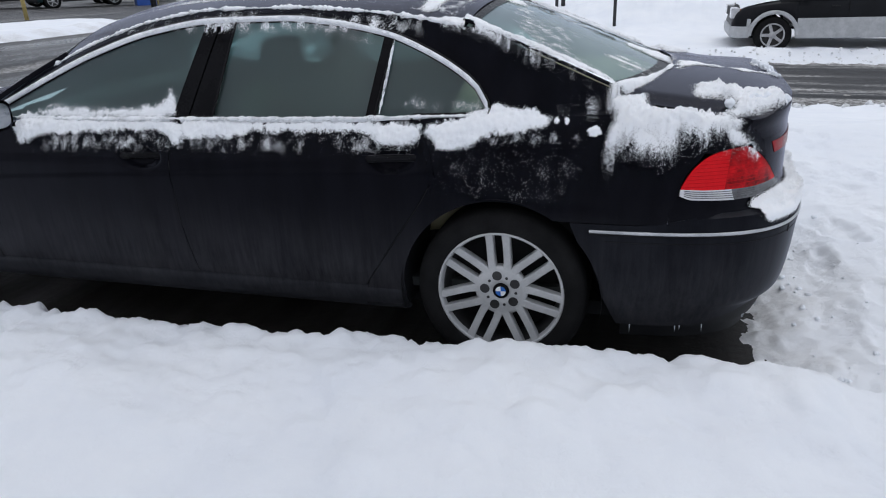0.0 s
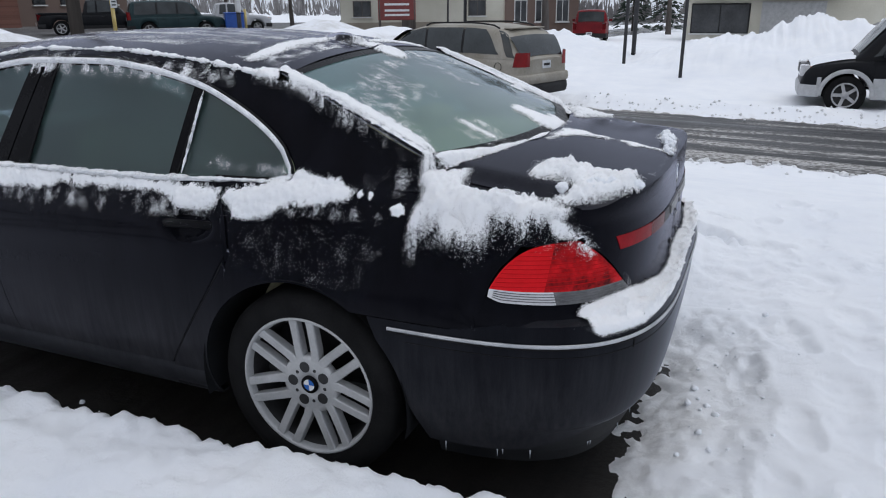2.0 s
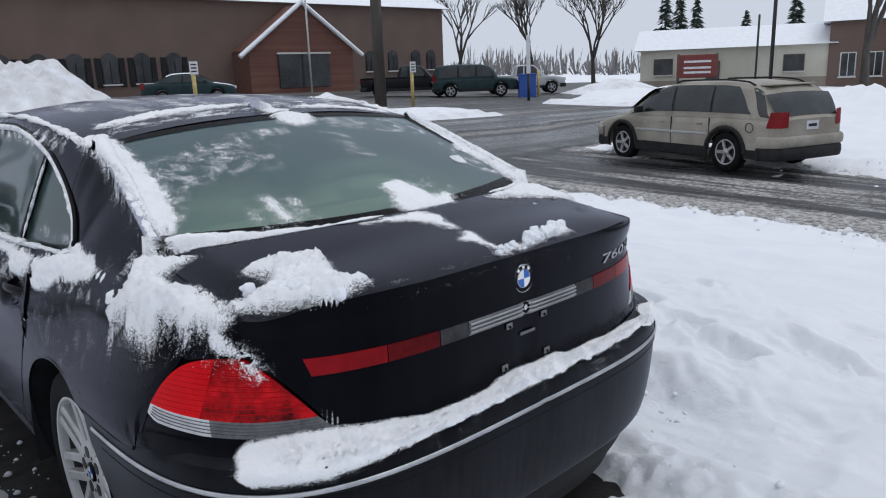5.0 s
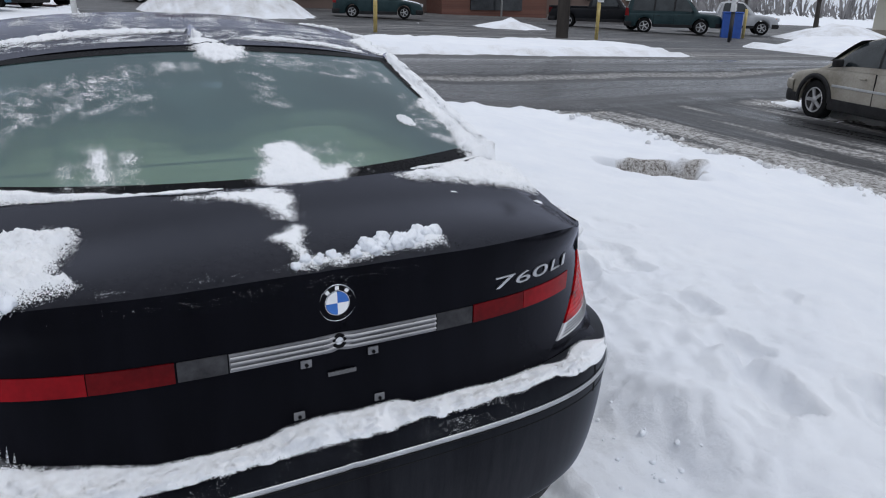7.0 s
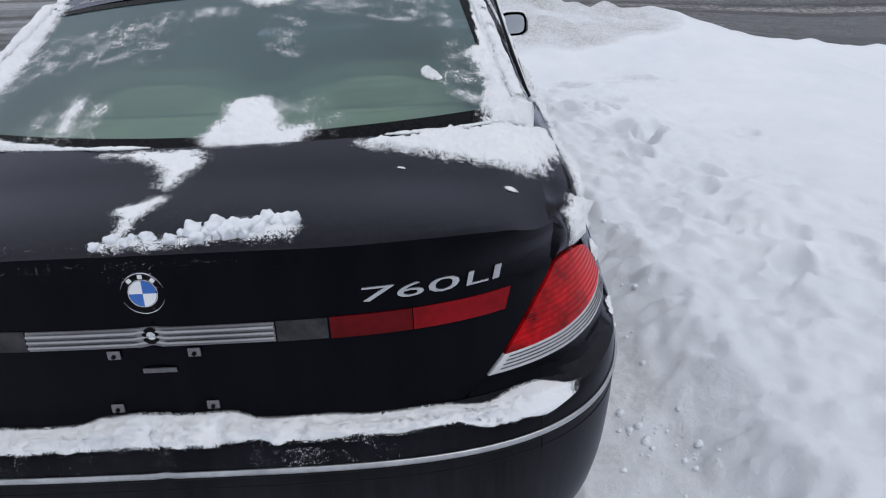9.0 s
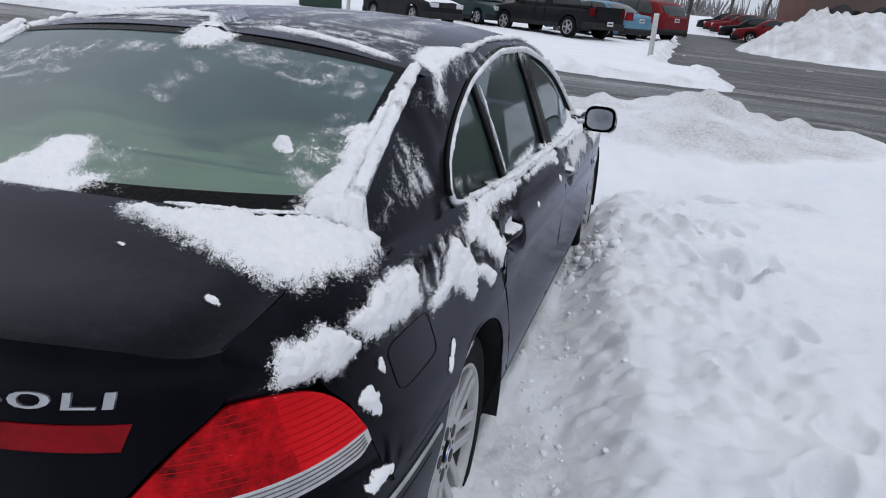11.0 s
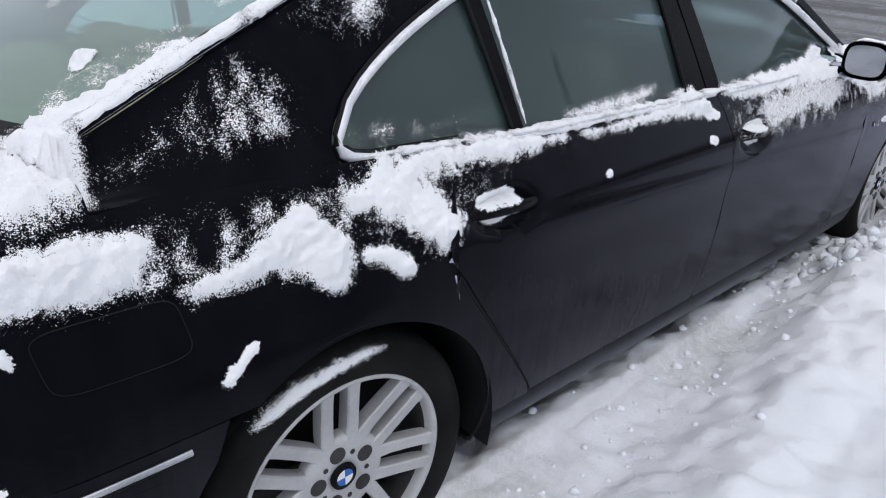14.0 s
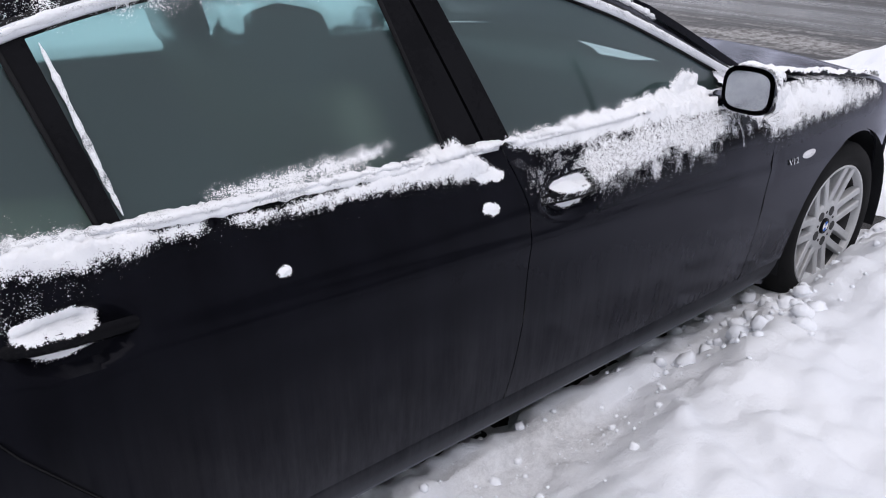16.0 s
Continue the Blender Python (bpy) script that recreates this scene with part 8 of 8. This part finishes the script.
utility = pole("utility_pole", "tall weathered timber utility pole on a snowy island", -23.1, 18.7, 0.26, 9.5, TIMBER, 0.20)
part("cross_arm", box_mesh(((0, 0, 9.2), (0.12, 2.4, 0.12))), TIMBER, utility, bevel=0.02)
for x, y, r, h, label in ((-2.6, 20.3, 0.05, 4.2, "thin dark steel post in deep snow"), (-2.65, 22.3, 0.07, 6.0, "dark steel lamp post in deep snow"), (-0.7, 17.9, 0.045, 3.6, "thin dark steel post leaning in deep snow"), (-37.0, -38.3, 0.16, 8.0, "dark pole beside the far road"),
                          (-15.4, 39.8, 0.10, 8.0, "tall thin pole beside the far road"), (-20.2, 48.6, 0.07, 5.0, "thin pole beside the far road"), (-70.0, -10.0, 0.16, 10.0, "tall dark pole beyond the lot"), (-78.0, -7.0, 0.14, 10.0, "tall dark pole beyond the lot")):
    pole("post", label, x, y, r, h, DARK_STEEL, lean=(0.02, 0.06), group="dark posts")
for x, y, h, material, label in ((-22.6, 20.1, 1.75, YELLOW, "yellow post with a small white sign"), (-23.9, 10.7, 1.75, YELLOW, "yellow post with a small white sign"), (-21.2, 0.55, 1.15, WHITE_POST, "short dirty white post at the drive"),
                                 (-26.7, -11.6, 1.9, WHITE_POST, "white post with a small white sign"), (-26.3, 33.2, 1.5, YELLOW, "yellow post beside a blue box")):
    v = pole("sign_post", label, x, y, 0.075, h, material, group="short posts")
    if "sign" in label:
        plate = part("sign_plate", box_mesh(((0.09, 0, h + 0.25), (0.02, 0.32, 0.46))), SIGN_WHITE, v, "small white parking sign", bevel=0.005)
        for dz in (0.12, 0.0, -0.12):
            part("sign_bar", box_mesh(((0.104, 0, h + 0.25 + dz), (0.006, 0.22, 0.05))), DARK_STEEL, plate)
# notice board on legs, with a blue box beneath
zb = ground_z(-22.4, 27.8)
board = thing("notice_board", "white notice board with lines of dark lettering", "sign", pose(-23.4, 28.9, zb, 0, 0, 40))
part("panel", box_mesh(((0, 0, 2.3), (0.2, 2.5, 1.9))), SIGN_WHITE, board, bevel=0.03)
for z, w in ((2.95, 0.9), (2.75, 1.9), (2.55, 1.4), (2.15, 1.8), (1.95, 1.5), (1.75, 1.6)):
    part("text_bar", box_mesh(((0.11, 0, z), (0.02, w, 0.10))), DARK_STEEL, board)
for s in (-1, 1):
    part("leg", rod((0, s * 1.1, 0), (0, s * 1.1, 1.4), 0.07), DARK_STEEL, board)
part("name_board", box_mesh(((0.05, 1.9, 1.55), (0.1, 1.1, 0.35))), BLACK_ENAMEL, board, bevel=0.02)
blue = thing("blue_box", "blue collection box standing in the snow", "box", pose(-26.4, 32.3, ground_z(-26.4, 32.3) - 0.05, 0, 0, 45))
part("case", box_mesh(((0, 0, 0.65), (1.0, 1.0, 1.3))), BLUE_BOX, blue, bevel=0.05)
part("lid", box_mesh(((0, 0, 1.33), (1.06, 1.06, 0.08))), BLUE_BOX, blue, bevel=0.03)
part("label_bar", box_mesh(((0.508, 0, 0.95), (0.012, 0.5, 0.12))), SIGN_WHITE, blue)
skip = thing("rubbish_container", "dark green rubbish container with lids", "container", pose(-29.4, -14.2, ground_z(-29.4, -14.2), 0, 0, 30))
GREEN_BIN = surface("green_container", (0.008, 0.026, 0.018), (0.014, 0.045, 0.03), rough=(0.5, 0.7), fine=30.0)
part("tub", box_mesh(((0, 0, 0.6), (1.5, 1.8, 1.2))), GREEN_BIN, skip, bevel=0.04)
for s in (-1, 1):
    part("lid", box_mesh(((0, s * 0.45, 1.24), (1.6, 0.86, 0.07))), DARK_TRIM, skip, bevel=0.02)


# ---- buildings ----
BRICK = None


def brick_material(name, a, b, mortar):
    mat, nt, ln, p = node_material(name)
    co = nt.new("ShaderNodeTexCoord")
    mp = nt.new("ShaderNodeMapping")
    mp.inputs["Rotation"].default_value = (radians(90), 0, radians(90))
    tex = nt.new("ShaderNodeTexBrick")
    tex.inputs["Scale"].default_value = 4.4
    tex.inputs["Color1"].default_value, tex.inputs["Color2"].default_value, tex.inputs["Mortar"].default_value = (*a, 1), (*b, 1), (*mortar, 1)
    tex.inputs["Mortar Size"].default_value = 0.012
    ln.new(co.outputs["Object"], mp.inputs["Vector"])
    ln.new(mp.outputs[0], tex.inputs["Vector"])
    big = noise_node(nt, 0.5, 5.0)
    m = nt.new("ShaderNodeMix")
    m.data_type, m.blend_type = "RGBA", "MULTIPLY"
    m.inputs["Factor"].default_value = 0.6
    r = ramp(nt, big.outputs["Fac"], [(0.3, (0.7, 0.68, 0.68)), (0.7, (1.0, 1.0, 1.0))])
    ln.new(tex.outputs["Color"], m.inputs["A"])
    ln.new(r.outputs[0], m.inputs["B"])
    ln.new(m.outputs["Result"], p.inputs["Base Color"])
    p.inputs["Roughness"].default_value = 0.85
    return mat


BRICK = brick_material("red_brick", (0.135, 0.058, 0.043), (0.19, 0.085, 0.062), (0.17, 0.12, 0.10))
BROWN_BRICK = brick_material("brown_brick", (0.10, 0.075, 0.065), (0.14, 0.105, 0.09), (0.2, 0.18, 0.17))
RENDER_WALL = surface("cream_render", (0.50, 0.48, 0.40), (0.62, 0.60, 0.52), rough=(0.7, 0.9), scale=0.5, fine=12.0)
TAN_WALL = surface("tan_wall", (0.24, 0.21, 0.17), (0.32, 0.28, 0.23), rough=(0.7, 0.9), scale=0.5, fine=12.0)
ROOF_GREY = surface("grey_shingles", (0.07, 0.07, 0.075), (0.14, 0.14, 0.145), rough=(0.8, 0.9), scale=1.0, fine=16.0, bump=0.4)
PANE = surface("far_window_glass", (0.012, 0.014, 0.017), (0.05, 0.055, 0.06), rough=(0.1, 0.25), scale=1.0, fine=8.0, bump=0.0)
FRAME = surface("pale_window_frame", (0.55, 0.55, 0.54), (0.68, 0.68, 0.67), rough=(0.5, 0.7), fine=20.0)


def far_window(house, y, z, w, h, x=0.0, arched=False, material=FRAME, shutters=False):
    win = part("window", box_mesh(((x + 0.02, y, z), (0.10, w + 0.16, h + 0.16))), material, house, bevel=0.02)
    part("pane", box_mesh(((x + 0.06, y, z), (0.06, w, h))), PANE, win)
    part("window_bar", box_mesh(((x + 0.10, y, z), (0.03, 0.05, h))), material, win)
    part("sill", box_mesh(((x + 0.10, y, z - h / 2 - 0.1), (0.2, w + 0.3, 0.09))), FRAME, win, "snowy window sill")
    if arched:
        bm = bmesh.new()
        bmesh.ops.create_cone(bm, cap_ends=True, segments=20, radius1=w / 2 + 0.08, radius2=w / 2 + 0.08, depth=0.10, matrix=Matrix.Translation((x + 0.03, y, z + h / 2)) @ pose(0, 0, 0, 0, 90, 0))
        part("arch", bm, PANE, win)
    if shutters:
        for s in (-1, 1):
            part("shutter", box_mesh(((x + 0.06, y + s * (w / 2 + 0.28), z), (0.06, 0.36, h + 0.5))), DARK_TRIM, win)


def house(name, label, x, y, turn, length, depth, height, wall, roof_rise=0.0, flat_cap=True, snow_roof=True):
    h = thing(name, label, "building", pose(x, y, base_z(x, y) - 0.4, 0, 0, turn))
    part("wall", box_mesh(((-depth / 2, 0, (height + 0.4) / 2), (depth, length, height + 0.4))), wall, h, bevel=0.02)
    if roof_rise:
        zt = height + 0.4
        d0, d1, ln_ = -depth - 0.5, 0.5, length / 2 + 0.5
        verts = [(d1, -ln_, zt - 0.1), (d1, ln_, zt - 0.1), (d0, ln_, zt - 0.1), (d0, -ln_, zt - 0.1), (-depth / 2, -ln_, zt + roof_rise), (-depth / 2, ln_, zt + roof_rise)]
        part("roof", mesh_of(verts, [(0, 1, 5, 4), (2, 3, 4, 5), (1, 2, 5), (3, 0, 4), (3, 2, 1, 0)], False), SNOW if snow_roof else ROOF_GREY, h, "snow-covered roof" if snow_roof else "")
    else:
        part("roof", box_mesh(((-depth / 2, 0, height + 0.46), (depth + 0.3, length + 0.3, 0.16))), SNOW if snow_roof else FRAME, h)
        part("roof_edge", box_mesh(((0.10, 0, height + 0.28), (0.24, length + 0.36, 0.30))), FRAME, h)
    return h


hall = house("brick_hall", "long red brick building with a gabled porch", -48.0, 27.0, 0, 38.0, 14.0, 6.6, BRICK, roof_rise=3.0)
for y in (-17.0, -14.9, -12.8, -10.7, -8.6, -6.4):
    far_window(hall, y, 2.15, 0.95, 1.35, arched=True, material=DARK_TRIM, shutters=True)
for y in (10.6, 13.0, 15.6, 17.4):
    far_window(hall, y, 2.3, 0.9, 1.1, arched=True, material=DARK_TRIM)
porch = part("porch", box_mesh(((1.2, 2.5, 1.7), (2.4, 9.0, 3.4))), BRICK, hall)
part("porch_gable", mesh_of([(2.4, -2.0, 3.4), (2.4, 7.0, 3.4), (2.4, 2.5, 6.6), (0.0, -2.0, 3.4), (0.0, 7.0, 3.4), (0.0, 2.5, 6.6)], [(0, 1, 2), (0, 2, 5, 3), (2, 1, 4, 5)], False), BRICK, hall)
for s in (-1, 1):
    part("gable_board", tube([(2.6, 2.5 + s * 5.3, 2.95), (2.6, 2.5, 6.75)], 0.17, 6), SNOW, hall, "snowy gable edge")
part("entrance", box_mesh(((2.44, 2.5, 1.9), (0.12, 4.4, 2.4))), PANE, hall, "wide dark entrance")
part("entrance_beam", box_mesh(((2.5, 2.5, 3.15), (0.16, 4.6, 0.12))), FRAME, hall)
flag = pole("flag_pole", "thin white flag pole before the brick building", -45.0, 29.6, 0.07, 8.0, WHITE_POST)

shed = house("cream_building", "long low cream building with a snowy roof", -24.8, 54.5, -62, 13.5, 9.0, 3.2, RENDER_WALL, roof_rise=1.6)
part("base_band", box_mesh(((0.03, 0, 0.75), (0.1, 13.5, 0.8))), TAN_WALL, shed)
part("door", box_mesh(((0.06, -1.3, 1.5), (0.12, 1.0, 2.1))), TIMBER, shed)
for y in (4.4, -5.0):
    far_window(shed, y, 2.2, 1.3, 1.1, material=TIMBER)
sign = thing("wooden_sign", "red wooden sign on posts beside the road", "sign", pose(-22.5, 45.0, ground_z(-22.5, 45.0), 0, 0, -60))
part("panel", box_mesh(((0, 0, 1.7), (0.15, 2.6, 1.5))), surface("dark_red_board", (0.14, 0.03, 0.03), (0.2, 0.045, 0.04), rough=(0.6, 0.8), fine=20.0), sign, bevel=0.05)
for z in (2.0, 1.6, 1.3):
    part("text_bar", box_mesh(((0.085, 0, z), (0.02, 1.7, 0.14))), SIGN_WHITE, sign)
for s in (-1, 1):
    part("post", rod((0, s * 1.2, 0), (0, s * 1.2, 2.5), 0.09), TIMBER, sign)
brick_house = house("brick_house", "red brick house with white-framed windows", -16.0, 58.5, -70, 6.0, 8.0, 5.0, BRICK, roof_rise=2.0)
for y in (-1.7, 0.0, 1.7):
    far_window(brick_house, y, 2.2, 0.9, 1.6)
garage = house("garage_building", "cream building with a wide garage door", 4.5, 46.0, -95, 16.0, 9.0, 3.6, RENDER_WALL, roof_rise=1.8)
part("garage_door", box_mesh(((0.05, -2.0, 1.7), (0.12, 3.4, 2.5))), SILVER_TRIM, garage)
far_window(garage, -6.0, 2.0, 3.2, 1.6, material=DARK_TRIM)
part("awning", box_mesh(((0.6, -3.6, 3.35), (1.2, 8.0, 0.3))), DARK_TRIM, garage)
school = house("brown_brick_school", "low brown brick building with a flat snowy roof", -95.0, -13.5, 8, 27.0, 14.0, 4.2, BROWN_BRICK)
for y in (-11.0, -7.5, -4.0, -0.5, 3.0, 8.0):
    far_window(school, y, 2.6, 1.5, 1.5)
tan = house("tan_building", "tan building with a shallow roof across the road", -38.5, -45.0, 45, 16.0, 9.0, 3.4, TAN_WALL, roof_rise=1.4)
part("door", box_mesh(((0.05, 5.0, 1.6), (0.12, 1.8, 2.2))), ROOF_GREY, tan)
far_window(tan, -3.0, 2.3, 1.4, 1.0)


# ---- trees ----
BARK = surface("grey_bark", (0.045, 0.038, 0.034), (0.10, 0.088, 0.08), rough=(0.8, 0.95), scale=2.0, fine=20.0, bump=0.5, stretch=(4, 4, 0.8))
NEEDLES = surface("dark_needles", (0.014, 0.026, 0.018), (0.035, 0.055, 0.04), rough=(0.7, 0.9), scale=2.0, fine=14.0, bump=0.4)
# paler than near bark: distance haze is put into this wood colour
HAZE_WOOD = surface("distant_bare_wood", (0.16, 0.155, 0.155), (0.26, 0.25, 0.25), rough=(0.8, 0.95), scale=0.2, fine=2.0, bump=0.0)


def limb(verts, faces, a, b, r0, r1, sides=5):
    k = len(verts)
    d = (b - a).normalized()
    u = d.cross(Vector((0.3, 0.2, 1))).normalized()
    w = d.cross(u)
    for p, r in ((a, r0), (b, r1)):
        verts += [p + (u * math.cos(2 * math.pi * i / sides) + w * math.sin(2 * math.pi * i / sides)) * r for i in range(sides)]
    faces += [(k + i, k + (i + 1) % sides, k + sides + (i + 1) % sides, k + sides + i) for i in range(sides)]


def bare_tree(x, y, h, seed, label):
    r = random.Random(seed)
    tree = thing("bare_tree", label, "tree", pose(x, y, base_z(x, y) - 0.2, 0, 0, r.uniform(0, 360)), "bare trees")
    tv, tf, cv, cf = [], [], [], []

    def grow(a, d, length, rad, level):
        b = a + d * length
        limb(*((tv, tf) if level < 2 else (cv, cf)), a, b, rad, rad * 0.68, 7 if level < 2 else 4)
        if level >= 6 or rad < 0.006:
            return
        for _ in range(2 if level else 3):
            axis = Vector((r.uniform(-1, 1), r.uniform(-1, 1), r.uniform(-0.2, 0.5)))
            nd = (d + axis * (0.55 if level else 0.4) + Vector((0, 0, 0.12))).normalized()
            grow(b, nd, length * r.uniform(0.66, 0.86), rad * r.uniform(0.55, 0.70), level + 1)
        if r.random() < 0.6:
            nd = (d + Vector((r.uniform(-0.4, 0.4), r.uniform(-0.4, 0.4), 0.1))).normalized()
            grow(b, nd, length * 0.8, rad * 0.66, level + 1)

    grow(Vector((0, 0, 0)), Vector((0.03, 0.02, 1)).normalized(), h * 0.27, h * 0.026, 0)
    part("trunk", mesh_of(tv, tf), BARK, tree)
    part("crown", mesh_of(cv, cf), BARK, tree)


def conifer(x, y, h, seed):
    r = random.Random(seed)
    tree = thing("conifer", "dark green conifer with snow on its boughs", "tree", pose(x, y, base_z(x, y) - 0.2), "far conifers")
    part("trunk", rod((0, 0, 0), (0, 0, h * 0.9), h * 0.02, 6, h * 0.004), BARK, tree)
    verts, faces, sv, sf = [], [], [], []
    for _ in range(520):
        t = r.random() ** 0.75
        z = h * (0.08 + 0.92 * t)
        rad = h * 0.22 * (1 - t) * r.uniform(0.35, 1.08)
        a = r.uniform(0, 2 * math.pi)
        c = Vector((rad * math.cos(a), rad * math.sin(a), z - rad * 0.25))
        s = h * 0.035 * r.uniform(0.6, 1.3)
        out = Vector((math.cos(a), math.sin(a), -0.3))
        side = Vector((-math.sin(a), math.cos(a), 0))
        vv, ff = (sv, sf) if r.random() < 0.16 else (verts, faces)
        k = len(vv)
        vv += [c - out * s, c + side * s * 0.6, c + out * s * 1.3, c - side * s * 0.6, c + Vector((0, 0, s * 0.5))]
        ff += [(k, k + 1, k + 4), (k + 1, k + 2, k + 4), (k + 2, k + 3, k + 4), (k + 3, k, k + 4)]
    part("needles", mesh_of(verts, faces, False), NEEDLES, tree)
    part("bough_snow", mesh_of(sv, sf, False), SNOW, tree)


for k, (x, y, h) in enumerate(((-9.0, 34.6, 9.0), (-52.0, 52.0, 10.0), (-46.0, 56.0, 9.0), (-40.0, 58.0, 9.0), (-6.0, 60.0, 10.0), (1.0, 66.0, 11.0), (-88.0, 6.0, 8.0), (-80.0, 9.0, 9.0), (-100.0, -2.0, 12.0), (-104.0, -14.0, 12.0), (-104.0, -22.0, 12.0), (-45.0, 1.5, 6.0), (-84.0, -30.0, 11.0))):
    bare_tree(x, y, h, 30 + k, "bare winter tree with a dark trunk" if k == 0 else "bare winter tree with fine grey twigs")
for k, (x, y, h) in enumerate(((-34.0, 66.0, 8.0), (-38.0, 70.0, 9.0), (-31.0, 70.0, 7.0), (-42.0, 74.0, 10.0), (-28.0, 74.0, 9.0), (-12.0, 80.0, 10.0), (-8.0, 76.0, 9.0))):
    conifer(x, y, h, 60 + k)
verts, faces = [], []
wood_rnd = random.Random(5)
for k in range(1500):
    a = radians(wood_rnd.uniform(-20, 250)) + 0.3
    d = wood_rnd.uniform(170, 280)
    x, y = d * math.cos(a), d * math.sin(a)
    z, h = base_z(x, y) - 1, wood_rnd.uniform(5, 11)
    for _ in range(9):
        q, s, lean = wood_rnd.uniform(0, 2 * math.pi), wood_rnd.uniform(0.10, 0.30), wood_rnd.uniform(0.3, 3.2)
        top = h * wood_rnd.uniform(0.55, 1.0) * (1 - 0.06 * lean * lean)
        i = len(verts)
        verts += [(x - s * math.sin(q + 1), y + s, z), (x + s * math.sin(q + 1), y - s, z), (x + lean * math.cos(q) + s, y + lean * math.sin(q), z + top), (x + lean * math.cos(q) - s, y + lean * math.sin(q), z + top * 0.8)]
        faces += [(i, i + 1, i + 2, i + 3)]
tagged(part("far_woods", mesh_of(verts, faces, False), HAZE_WOOD), "grey bare woods far off in the haze", "woods", kind="stuff")
